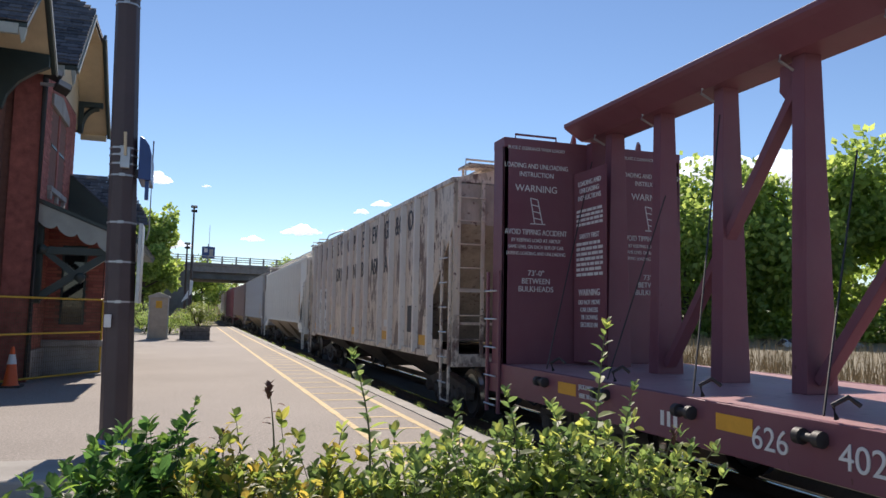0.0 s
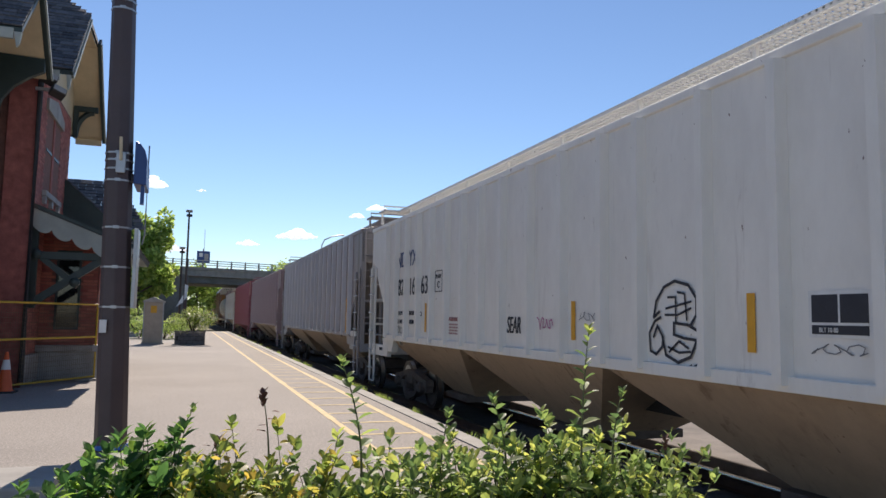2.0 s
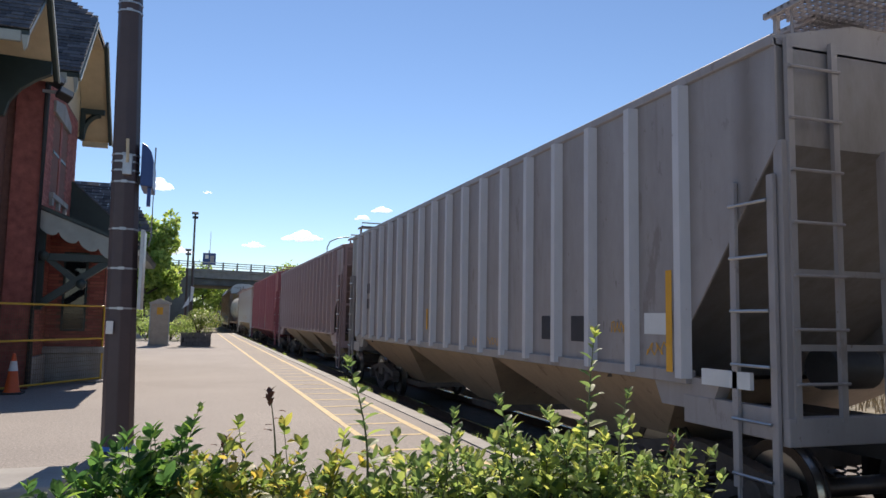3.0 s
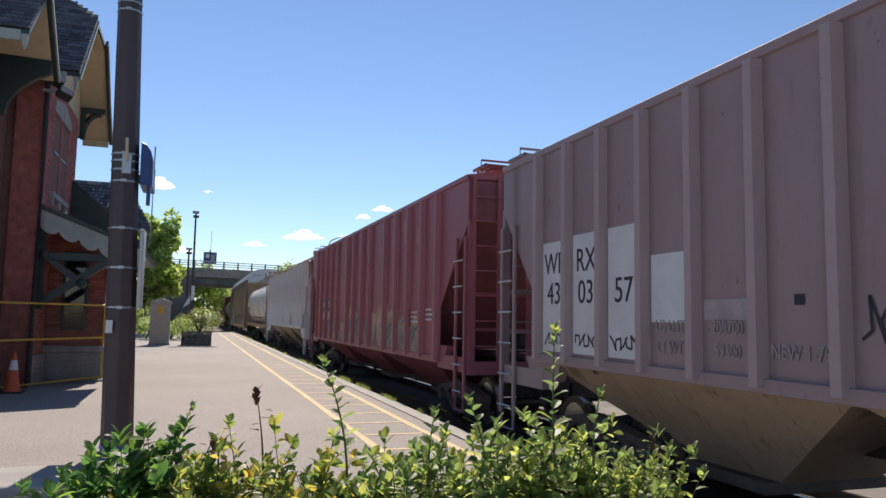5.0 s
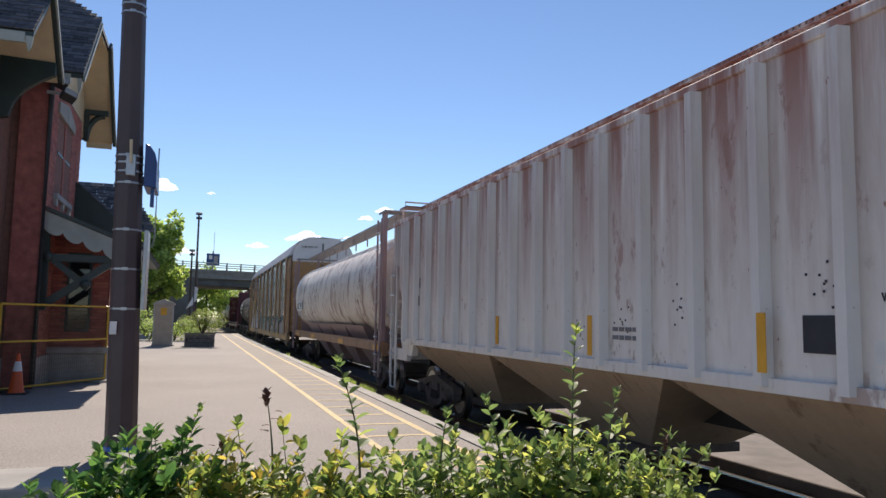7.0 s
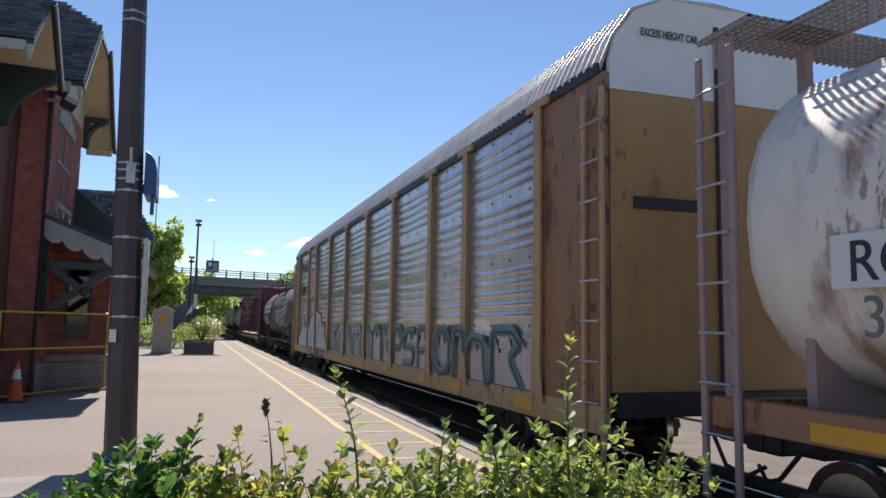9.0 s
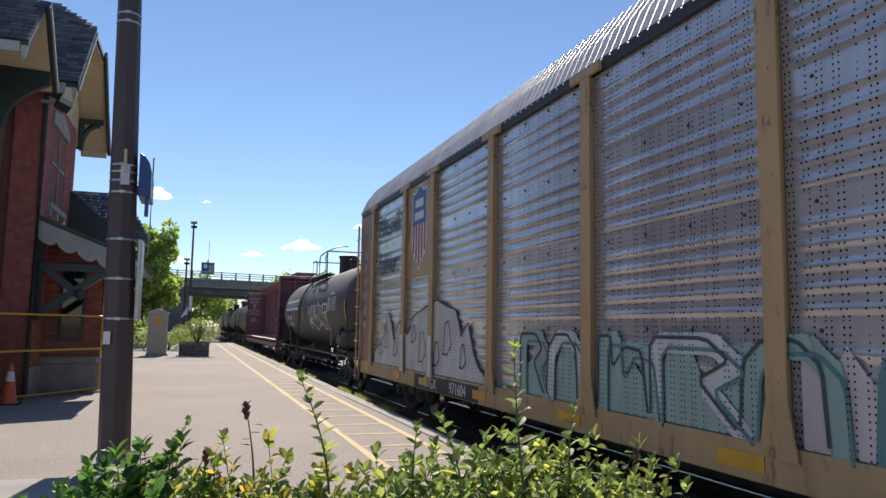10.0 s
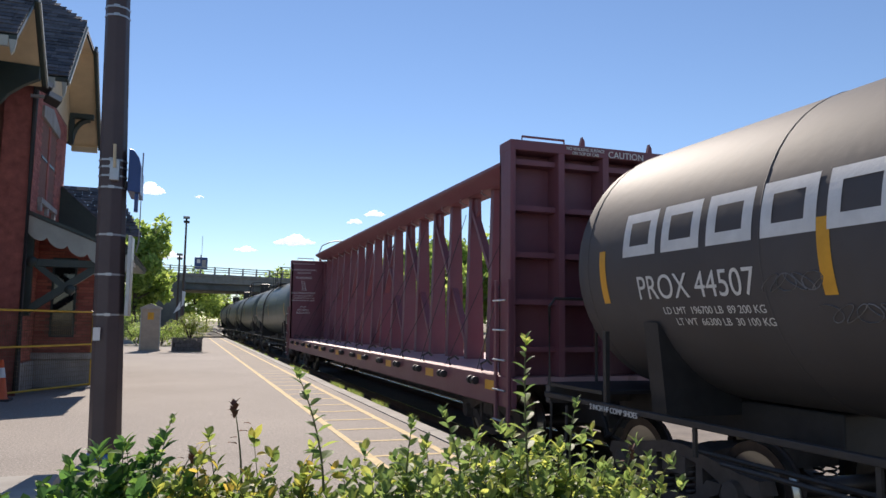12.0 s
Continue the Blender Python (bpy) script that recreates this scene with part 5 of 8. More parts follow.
        for k in range(7):
            part("rung", MB().tube([(-W + .06, s * h + s * .09, 1.5 + .42 * k), (-W + .58, s * h + s * .09, 1.5 + .42 * k)], .014, 6), mat, el)
        st = part("stirrup", MB().tube([(-W - .02, s * (h - .04), .95), (-W - .03, s * (h - .06), .42), (-W - .03, s * (h - .46), .42), (-W - .02, s * (h - .48), .95)], .022, 6), mat, car)
        coupler(car, s * (h + .05), s)
    part("centre_sill", MB().box(-.3, .3, -h - .2, h + .2, .82, 1.12), BLACK_IRON, car)
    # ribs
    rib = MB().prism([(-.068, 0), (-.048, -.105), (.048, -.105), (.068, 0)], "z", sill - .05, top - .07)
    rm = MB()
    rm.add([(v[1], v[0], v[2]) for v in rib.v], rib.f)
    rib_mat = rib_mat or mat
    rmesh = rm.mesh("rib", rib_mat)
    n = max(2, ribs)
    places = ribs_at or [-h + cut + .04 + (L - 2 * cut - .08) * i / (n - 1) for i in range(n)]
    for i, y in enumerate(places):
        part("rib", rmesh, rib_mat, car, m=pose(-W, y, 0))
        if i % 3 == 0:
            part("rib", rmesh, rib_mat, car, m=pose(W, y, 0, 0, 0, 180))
    part("side_channel", MB().box(-W - .05, -W + .06, -h + cut, h - cut, sill - .10, sill + .02), mat, car, bevel=0.008)
    # discharge hoppers
    span = (L - 2 * cut - .3) / bays
    for i in range(bays):
        yc = -h + cut + .15 + span * (i + .5)
        if flat:
            part("hopper_bay", MB().add([(-W + .1, yc - span * .45, sill - .05), (W - .1, yc - span * .45, sill - .05), (W - .1, yc + span * .45, sill - .05), (-W + .1, yc + span * .45, sill - .05), (-.6, yc - .6, .5), (.6, yc - .6, .5), (.6, yc + .6, .5), (-.6, yc + .6, .5)],
                                        [(0, 1, 5, 4), (1, 2, 6, 5), (2, 3, 7, 6), (3, 0, 4, 7), (4, 5, 6, 7)]), BOGIE_IRON, car)
        else:
            hb = part("hopper_bay", MB().add([(-W + .02, yc - span * .5, sill - .08), (W - .02, yc - span * .5, sill - .08), (W - .02, yc + span * .5, sill - .08), (-W + .02, yc + span * .5, sill - .08), (-.55, yc - .55, .42), (.55, yc - .55, .42), (.55, yc + .55, .42), (-.55, yc + .55, .42)],
                                             [(0, 1, 5, 4), (1, 2, 6, 5), (2, 3, 7, 6), (3, 0, 4, 7), (4, 5, 6, 7)]), under, car, "sloping discharge hopper")
            part("outlet_gate", MB().box(-.75, .75, yc - .6, yc + .6, .34, .46), BOGIE_IRON, hb, bevel=0.01)
    for x0, x1 in ((-1.02, -.42), (.42, 1.02)):
        grating(car, x0, x1, -h + .15, h - .15, walk_z, mat)
    for s in (-1, 1):
        hr = part("roof_handrail", MB().tube([(-1.35, s * (h - .05), top), (-1.35, s * (h - .05), walk_z + .12), (1.35, s * (h - .05), walk_z + .12), (1.35, s * (h - .05), top)], .02, 6), mat, car)
        grating(car, -1.4, 1.4, s * (h - .02) - .3, s * (h - .02) + .3, walk_z, mat)
        add_bogie(car, s * (h - 1.75))
    return car


def reflector(car, x, y, z, w, h):
    part("reflector", MB().box(x - .006, x, y - w / 2, y + w / 2, z, z + h), YELLOW, car, "yellow reflective strip")


def bars(car, x, y, z, rows, height, width, mat, gap=1.7):
    """Small writing that cannot be read, as plain bars."""
    mb = MB()
    for r in range(rows):
        y0 = y + width / 2
        yy = y0
        while yy > y - width / 2 + .05:
            d = min(random.uniform(.06, .2) * width + .02, yy - (y - width / 2))
            mb.box(x - .004, x, yy - d, yy, z - r * height * gap, z - r * height * gap + height)
            yy -= d + .25 * height + .015
    tagged(part("small_writing", mb, mat, car), kind="stuff")


def blob(car, x, y, z, w, h, mat, seed, k=28, drip=False, name="graffiti"):
    """A flat sprayed shape with an uneven outline."""
    r = random.Random(seed)
    pts = []
    ph = [r.uniform(0, 6.28) for _ in range(5)]
    for i in range(k):
        a = i / k * math.tau
        q = 1 + .18 * math.sin(3 * a + ph[0]) + .16 * math.sin(5 * a + ph[1]) + .10 * math.sin(9 * a + ph[2])
        pts.append((y + math.copysign(abs(math.cos(a)) ** .6, math.cos(a)) * w / 2 * q, z + math.copysign(abs(math.sin(a)) ** .6, math.sin(a)) * h / 2 * q))
    return part(name, MB().prism(pts, "x", x - .003, x), mat, car)


def stroke(car, x, pts, w, mat, name="graffiti"):
    mb = MB()
    for i, (a, b) in enumerate(zip(pts, pts[1:])):
        d = Vector((b[0] - a[0], b[1] - a[1]))
        if d.length < 1e-5:
            continue
        nrm = Vector((-d.y, d.x)).normalized() * w / 2
        e = d.normalized() * w * .3
        q = [(a[0] - e.x + nrm.x, a[1] - e.y + nrm.y), (b[0] + e.x + nrm.x, b[1] + e.y + nrm.y), (b[0] + e.x - nrm.x, b[1] + e.y - nrm.y), (a[0] - e.x - nrm.x, a[1] - e.y - nrm.y)]
        mb.add([(x - .002 - .0007 * (i % 9), *p) for p in q], [(0, 1, 2, 3)])
        disc = [(b[0] + w / 2 * math.cos(t * .7854), b[1] + w / 2 * math.sin(t * .7854)) for t in range(8)]
        mb.add([(x - .00235 - .0007 * (i % 9), *p) for p in disc], [tuple(range(8))])
    return tagged(part(name, mb, mat, car), kind="stuff")


def scribble(car, x, y, z, w, h, mat, seed, n=26, lw=.02):
    r = random.Random(seed)
    pts = []
    for i in range(n):
        f = i / (n - 1)
        pts.append((y + w / 2 - w * f + w * .12 * math.sin(f * 31 + seed), z + h / 2 * math.sin(f * 23 + seed * 2) * r.uniform(.5, 1)))
    fine = []
    for a, b, c in zip(pts, pts[1:], pts[2:]):
        for k in range(3):
            t = k / 3
            fine.append(tuple((1 - t) * ((a[j] + b[j]) / 2) + t * ((b[j] + c[j]) / 2) for j in (0, 1)))
    stroke(car, x, fine, lw, mat)


SIDE = -1.595      # outer face of a hopper side, in its car's space
RIBX = -1.705


# ribs of the broad-panelled cars, about the middle
BROAD_RIBS = [-7.0, -6.05, -5.05, -4.05, -3.04, -1.48, -.53, .53, 1.48, 3.04, 4.05, 5.05, 6.05, 7.0]


def cars():
    made = []
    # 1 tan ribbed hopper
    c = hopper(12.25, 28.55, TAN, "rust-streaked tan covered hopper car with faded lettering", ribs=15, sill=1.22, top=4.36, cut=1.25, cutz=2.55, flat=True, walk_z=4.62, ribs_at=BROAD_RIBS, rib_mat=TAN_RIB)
    h = 8.15
    for dy in (-2.60, -3.60):
        part("repaint_patch", MB().box(SIDE - .004, SIDE, h + dy - .41, h + dy + .41, 1.35, 2.72), PATCH_WHITE, c, "pale repainted panel")
    lettering("WF", .26, BLACK_PAINT, c, SIDE - .005, h - 2.66, 2.38)
    lettering("RX", .26, BLACK_PAINT, c, SIDE - .005, h - 3.42, 2.38)
    lettering("825", .26, BLACK_PAINT, c, SIDE - .005, h - 2.62, 2.0)
    lettering("669", .26, BLACK_PAINT, c, SIDE - .005, h - 3.58, 2.0)
    lettering("LD LMT", .1, BLACK_PAINT, c, SIDE - .005, h - 2.66, 1.62)
    lettering("LT WT", .1, BLACK_PAINT, c, SIDE - .005, h - 2.66, 1.46)
    lettering("200500", .1, BLACK_PAINT, c, SIDE - .005, h - 3.6, 1.62)
    lettering("62500", .1, BLACK_PAINT, c, SIDE - .005, h - 3.6, 1.46)
    scribble(c, SIDE - .005, h - 2.6, 1.85, .6, .2, BLACK_PAINT, 3, 30, .012)
    for tx, y in (("FA", 5.52), ("RM", 4.55), ("ER", 3.54), ("S", 2.72), ("CO", 1.95), ("O", 1.0), ("P", .25), ("EL", -1.0), ("EV", -2.2), ("GR", -3.54), ("&C", -4.55), ("O.", -5.5)):
        lettering(tx, .45, FADED_BLACK, c, SIDE - .005, y, 3.70, squeeze=.80)
    for tx, y, q in (("DAYK", 2.26, .86), ("IN", 1.0, .85), (".", .66, .8), ("N", .16, .85), ("E", -.36, .8), ("BR", -1.0, .85), ("ASK", -2.28, .85), ("A", -3.4, .85)):
        lettering(tx, .42, FADED_BLACK, c, SIDE - .005, y, 2.90, squeeze=q)
    for k, (y, z) in enumerate(((-6.5, 2.25), (-6.5, 1.95), (-2.1, 1.75), (6.5, 1.7))):
        scribble(c, SIDE - .004, y, z, .6, .25, BLACK_PAINT, 31 + k, 18, .014)
    part("data_panel", MB().box(SIDE - .004, SIDE, -5.72, -5.35, 1.55, 2.1), BLACK_PAINT, c, "black data panel")
    part("notice", MB().box(SIDE - .004, SIDE, -3.75, -3.35, 1.62, 1.78), WHITE_PAINT, c)
    for y in (6.5, 3.5, .0, -3.5, -6.5):
        reflector(c, SIDE - .006, y, 1.32, .55, .2)
    made.append(c)
    # 2 pale grey hopper
    c = hopper(30.0, 46.95, WHITE_CAR, "clean pale grey covered hopper car with black numbers", ribs=18, sill=1.54, top=4.10, cut=1.48, rib_mat=WHITE_CAR, ribs_at=[6.87, 6.07, 5.28, 4.46, 3.62, 2.78, 1.97, 1.18, .36, -.55, -1.46, -2.38, -3.08, -4.08, -4.95, -5.85, -6.75])
    h = 8.475
    for a, b, dy in (("ND", "82", -2.645), ("YX", "16", -3.48), (None, "63", -4.31)):
        if a:
            lettering(a, .34, BLUE_PAINT, c, SIDE - .005, h + dy, 3.02, squeeze=.85)
        lettering(b, .36, BLACK_PAINT, c, SIDE - .005, h + dy, 2.42, squeeze=.9)
    lettering("LD LMT", .09, BLACK_PAINT, c, SIDE - .005, h - 2.645, 2.0)
    lettering("LT WT", .09, BLACK_PAINT, c, SIDE - .005, h - 2.645, 1.82)
    lettering("207500", .09, BLACK_PAINT, c, SIDE - .005, h - 3.48, 2.0)
    lettering("60500", .09, BLACK_PAINT, c, SIDE - .005, h - 3.48, 1.82)
    lettering("LO", .1, BLACK_PAINT, c, SIDE - .005, h - 4.08, 1.98)
    fr = MB()
    for (y0, y1, z0, z1) in ((-5.35, -4.95, 2.43, 2.445), (-5.35, -4.95, 2.81, 2.825), (-5.35, -5.335, 2.43, 2.825), (-4.965, -4.95, 2.43, 2.825)):
        fr.box(SIDE - .004, SIDE, h + y0, h + y1, z0, z1)
    part("plate_frame", fr, BLACK_PAINT, c)
    lettering("PLATE", .075, BLACK_PAINT, c, SIDE - .005, h - 5.15, 2.68)
    lettering("C", .13, BLACK_PAINT, c, SIDE - .005, h - 5.15, 2.50)
    lettering("WARNING", .075, plain("red_lettering", (0.42, 0.20, 0.20), .6), c, SIDE - .005, h - 5.98, 1.90)
    bars(c, SIDE, h - 5.98, 1.83, 4, .03, .5, plain("red_small", (0.45, 0.28, 0.28), .6))
    for dy, z, hh in ((-1.62, 1.75, .95), (-4.42, 1.68, .55), (-10.15, 1.72, .46), (-13.07, 1.72, .48), (-15.3, 1.75, .95)):
        reflector(c, SIDE - .004, h + dy, z, .09, hh)
    lettering("PULL HERE", .07, BLACK_PAINT, c, SIDE - .12, h - 1.5, 1.2, squeeze=.6)
    scribble(c, SIDE - .004, h - 2.64, 1.68, .5, .22, BLACK_PAINT, 5, 22, .018)
    # sprayed outline of a rounded shape with crossed strokes inside
    for line, w in ((((.25, .55), (.12, .50), (.0, .35), (.02, .12), (.15, .08), (.28, .18), (.30, .30), (.18, .44), (.10, .30)), .028),
                    (((.22, .62), (.10, .55), (.15, .75), (.32, .93), (.55, 1.0), (.82, .94), (.97, .78), (.97, .58), (.86, .46)), .030),
                    (((.28, .30), (.35, .08), (.60, .0), (.85, .08), (.95, .25)), .030), (((.36, .66), (.62, .70), (.86, .74)), .022), (((.34, .58), (.6, .58), (.86, .66)), .022),
                    (((.40, .80), (.56, .80), (.56, .50)), .022), (((.60, .86), (.74, .84), (.78, .52)), .022), (((.52, .34), (.52, .48), (.80, .46), (1.02, .38), (.98, .28), (.72, .30), (.52, .34)), .028),
                    (((.42, .12), (.62, .26), (.80, .18)), .024), (((.40, .18), (.62, .12), (.84, .14)), .024), (((.78, -.06), (.86, -.02)), .02), (((.9, -.04), (1.0, .02)), .02)):
        stroke(c, SIDE - .004, [(-3.20 - .74 * u, 1.58 + .76 * v) for u, v in line], w, BLACK_PAINT)
    dp = part("data_panel", MB().box(SIDE - .004, SIDE, -5.72, -5.18, 1.86, 2.20), WHITE_PAINT, c, "white-edged black data panel")
    for y0, y1, za, zb in ((-5.44, -5.21, 1.97, 2.17), (-5.69, -5.46, 1.97, 2.17), (-5.69, -5.21, 1.885, 1.95)):
        part("panel_field", MB().box(SIDE - .007, SIDE - .004, y0, y1, za, zb), BLACK_PAINT, dp)
    lettering("BLT 10-80", .035, WHITE_PAINT, c, SIDE - .008, -5.36, 1.90, squeeze=.8)
    scribble(c, SIDE - .004, -5.45, 1.78, .5, .10, GREY_LETTER, 17, 26, .008)
    lettering("SEAR", .24, BLACK_PAINT, c, SIDE - .004, .02, 1.76, squeeze=.62, lean=.2)
    scribble(c, SIDE - .004, -.95, 1.90, .45, .30, plain("pink_marker", (0.55, 0.22, 0.36), .6), 19, 16, .018)
    scribble(c, SIDE - .004, -2.05, 2.0, .5, .16, GREY_LETTER, 23, 24, .008)
    lettering("CAUTION NO SIDE LADDER", .06, BLACK_PAINT, c, -1.05, -h - .012, 3.85, flip=0, squeeze=.7)
    made.append(c)
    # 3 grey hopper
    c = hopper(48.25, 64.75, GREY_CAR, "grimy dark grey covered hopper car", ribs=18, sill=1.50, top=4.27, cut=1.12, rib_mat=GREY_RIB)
    for y, z in ((6.65, 1.75), (-1.0, 1.75), (-3.73, 1.75), (.9, 1.75), (-6.97, 1.5)):
        reflector(c, RIBX + .008 if y < -6 else SIDE - .004, y, z, .09, .95 if y < -6 else .4)
    for y in (-4.3, -5.09):
        part("data_panel", MB().box(SIDE - .004, SIDE, y - .26, y + .2, 1.72, 2.02), BLACK_PAINT, c, "black data panel")
    part("notice", MB().box(SIDE - .004, SIDE, -6.88, -6.42, 1.84, 2.05), PATCH_WHITE, c)
    part("notice", MB().box(-1.64, -1.60, -7.95, -7.35, 1.42, 1.56), PATCH_WHITE, c)
    for k, (y, z, w) in enumerate(((-6.65, 1.70, .4), (-5.95, 1.9, .3), (-2.5, 1.63, .5), (-1.8, 1.62, .45))):
        scribble(c, SIDE - .005, y, z, w, .22, YELLOW, 61 + k, 16, .014)
    bars(c, SIDE, 6.0, 2.6, 2, .25, .9, BLACK_PAINT, 1.6)
    made.append(c)
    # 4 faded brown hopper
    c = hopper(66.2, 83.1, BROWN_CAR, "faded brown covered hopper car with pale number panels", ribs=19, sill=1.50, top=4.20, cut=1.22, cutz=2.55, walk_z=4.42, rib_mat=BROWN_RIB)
    h = 8.45
    gap = (16.9 - 2.52) / 18
    first = h - 1.26
    for k, z1 in enumerate((2.95, 2.98, 2.98)):
        y = first - gap * (k + .5)
        part("repaint_patch", MB().box(SIDE - .004, SIDE, y - gap / 2 + .09, y + gap / 2 - .09, 1.56, z1), PATCH_WHITE, c, "pale repainted panel")
        if k < 2:
            lettering(("WF", "RX")[k], .28, BLACK_PAINT, c, SIDE - .005, y, 2.54, squeeze=.9)
        lettering(("43", "03", "57")[k], .28, BLACK_PAINT, c, SIDE - .005, y, 2.16, squeeze=.95)
        scribble(c, SIDE - .005, y, 1.72, .5, .24, BLACK_PAINT, 11 + k, 18, .022)
    for k, (z0, z1, m_) in enumerate(((1.95, 2.62, PATCH_WHITE), (1.98, 2.16, GRAFF_PINK))):
        y = first - gap * (k + 3.5)
        part("repaint_patch", MB().box(SIDE - .004, SIDE, y - gap / 2 + .10, y + gap / 2 - .10, z0, z1), m_, c, "pale repainted panel")
    for k, (a_, b_) in enumerate((("LD LMT", "LT WT"), ("208700", "59300"))):
        y = first - gap * (k + 3.5)
        lettering(a_, .12, GRAFF_PINK, c, SIDE - .005, y, 1.86, squeeze=.8)
        lettering(b_, .12, GRAFF_PINK, c, SIDE - .005, y, 1.66, squeeze=.8)
    lettering("NEW 1-79", .12, GRAFF_PINK, c, SIDE - .005, first - gap * 5.5, 1.68, squeeze=.8)
    part("letter_ghost", MB().box(SIDE - .003, SIDE, first - gap * 5.5 - .05, first - gap * 5.5 + .05, 2.1, 2.18), BLACK_PAINT, c)
    for y in (first - gap * 3.95, -h + 3.2):
        reflector(c, SIDE - .006, y, 1.62, .09, .55)
    for k, y in enumerate((first - gap * 6.5, -first + gap * 2.5, -first + gap * 4.5)):
        scribble(c, SIDE - .005, y, 2.0, .5, .5, (BLACK_PAINT, YELLOW, GRAFF_PINK)[k], 71 + k, 18, .022)
    made.append(c)
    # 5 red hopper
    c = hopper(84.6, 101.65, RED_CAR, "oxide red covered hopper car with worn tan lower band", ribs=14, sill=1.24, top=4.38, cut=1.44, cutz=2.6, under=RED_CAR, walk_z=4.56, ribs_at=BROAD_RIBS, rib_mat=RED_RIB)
    h = 8.525
    # worn tan band along the foot of the panels, with faded spray shapes
    for i, (ya, yb) in enumerate(zip(BROAD_RIBS, BROAD_RIBS[1:])):
        if ya > 4.5 or i == 0:
            continue
        rw = random.Random(20 + i)
        tops, w = [], yb - ya - .16
        for q in range(25):
            f = q / 24
            z = 2.02 + .16 * math.sin(i * 1.7 + f * 3.2) + .09 * math.sin(f * 11 + i) + rw.uniform(-.05, .05)
            tops.append((ya + .08 + w * f, z - (.35 if i in (5, 8) else 0)))
        part("worn_patch", MB().prism([(ya + .08, 1.25), (yb - .08, 1.25)] + list(reversed(tops)), "x", SIDE - .003, SIDE), GRAFF_TAN, c, "bare tan band where paint has come off")
        for q in range(2):
            yy, zz = ya + .2 + w * (.2 + .5 * q), 1.62 + rw.uniform(-.1, .1)
            loop = [(yy + .20 * math.cos(k * .45 + q) * (1 + .3 * math.sin(k)), zz + .22 * math.sin(k * .45)) for k in range(rw.choice((9, 13, 15)))]
            stroke(c, SIDE - .005, loop, .085, rw.choice([FADED_TEAL, GRAFF_PINK, FADED_TEAL]))
        for q in range(3):
            yy = ya + .15 + w * rw.random()
            stroke(c, SIDE - .012, [(yy, 1.30), (yy + rw.uniform(-.1, .1), 1.30 + rw.uniform(.2, .6))], .05, rw.choice([GRAFF_PINK, RED_CAR, FADED_TEAL]))
    for a, b, dy in (("ND", "825", -3.02), ("YX", "104", -3.96)):
        part("number_patch", MB().box(SIDE - .0105, SIDE - .001, h + dy - .36, h + dy + .36, 2.15, 2.55), BLACK_PAINT, c, "black number panel")
        lettering(a, .28, WHITE_PAINT, c, SIDE - .013, h + dy, 2.22)
        lettering(b, .28, WHITE_PAINT, c, SIDE - .013, h + dy, 1.85)
    for k, tx in enumerate(("CREDIT", "UNO", "KTAK")):
        lettering(tx, .22, GRAFF_WHITE, c, SIDE - .006, 6.50, 3.05 - .31 * k, squeeze=.62, lean=.15)
    stroke(c, SIDE - .006, [(6.45 + (.03 + .011 * k) * math.cos(k * .6), 2.26 + (.03 + .008 * k) * math.sin(k * .6)) for k in range(18)], .022, GRAFF_WHITE)
    for k, y in enumerate((6.5, 3.6, 2.6, .1, -1.0, -2.4, -3.6, -4.6, -5.6)):
        zc_, hh = 3.75 + .12 * math.sin(k * 2.1), (.16, .30, .20)[k % 3]
        part("faded_spot", MB().prism([(y + .13 * math.cos(q * .5236) * (1 + .1 * math.sin(3 * q)), zc_ + hh * math.sin(q * .5236)) for q in range(12)], "x", SIDE - .003, SIDE), RED_RIB, c)
    lettering("2\" RED", .060, WHITE_PAINT, c, SIDE - .014, h - 2.2, 1.82)
    lettering("TREADGUARD", .060, WHITE_PAINT, c, SIDE - .014, h - 2.2, 1.72)
    lettering("SHOES", .060, WHITE_PAINT, c, SIDE - .014, h - 2.2, 1.60)
    lettering("PULL HERE", .07, WHITE_PAINT, c, SIDE - .006, h - .95, 1.13)
    reflector(c, SIDE - .012, h - 1.83, 1.45, .1, .95)
    reflector(c, SIDE - .012, -h + 1.62, 1.4, .09, .85)
    dp = part("data_panel", MB().box(SIDE - .014, SIDE - .001, -h + 3.4, -h + 3.8, 1.75, 2.15), BLACK_PAINT, c, "black data panel")
    part("panel_line", MB().box(SIDE - .018, SIDE - .014, -h + 3.59, -h + 3.605, 1.77, 2.13).box(SIDE - .018, SIDE - .014, -h + 3.42, -h + 3.78, 1.9, 1.915), WHITE_PAINT, dp)
    bars(c, SIDE - .012, -h + 3.05, 2.05, 3, .04, .5, WHITE_PAINT, 2.4)
    bars(c, SIDE - .012, -h + 2.05, 2.1, 3, .04, .42, WHITE_PAINT, 2.4)
    made.append(c)
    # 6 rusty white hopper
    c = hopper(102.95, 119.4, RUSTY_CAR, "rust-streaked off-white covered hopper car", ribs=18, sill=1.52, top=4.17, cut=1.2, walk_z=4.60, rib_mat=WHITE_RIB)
    h = 8.225
    for i, tx in enumerate(("AAR", "TEST", "WHEELS")):
        lettering(tx, .065, BLACK_PAINT, c, SIDE - .005, -4.9, 2.46 - .17 * i, squeeze=.8)
    for y, z, hh in ((-6.63, 1.66, .85), (-3.76, 1.58, .47), (-1.08, 1.58, .45), (1.87, 1.6, .42), (4.5, 1.6, .42)):
        reflector(c, RIBX + .008 if -4 < y < 0 else SIDE - .004, y, z, .10, hh)
    part("data_panel", MB().box(SIDE - .004, SIDE, -4.47, -4.08, 1.75, 2.03), BLACK_PAINT, c, "worn black data panel")
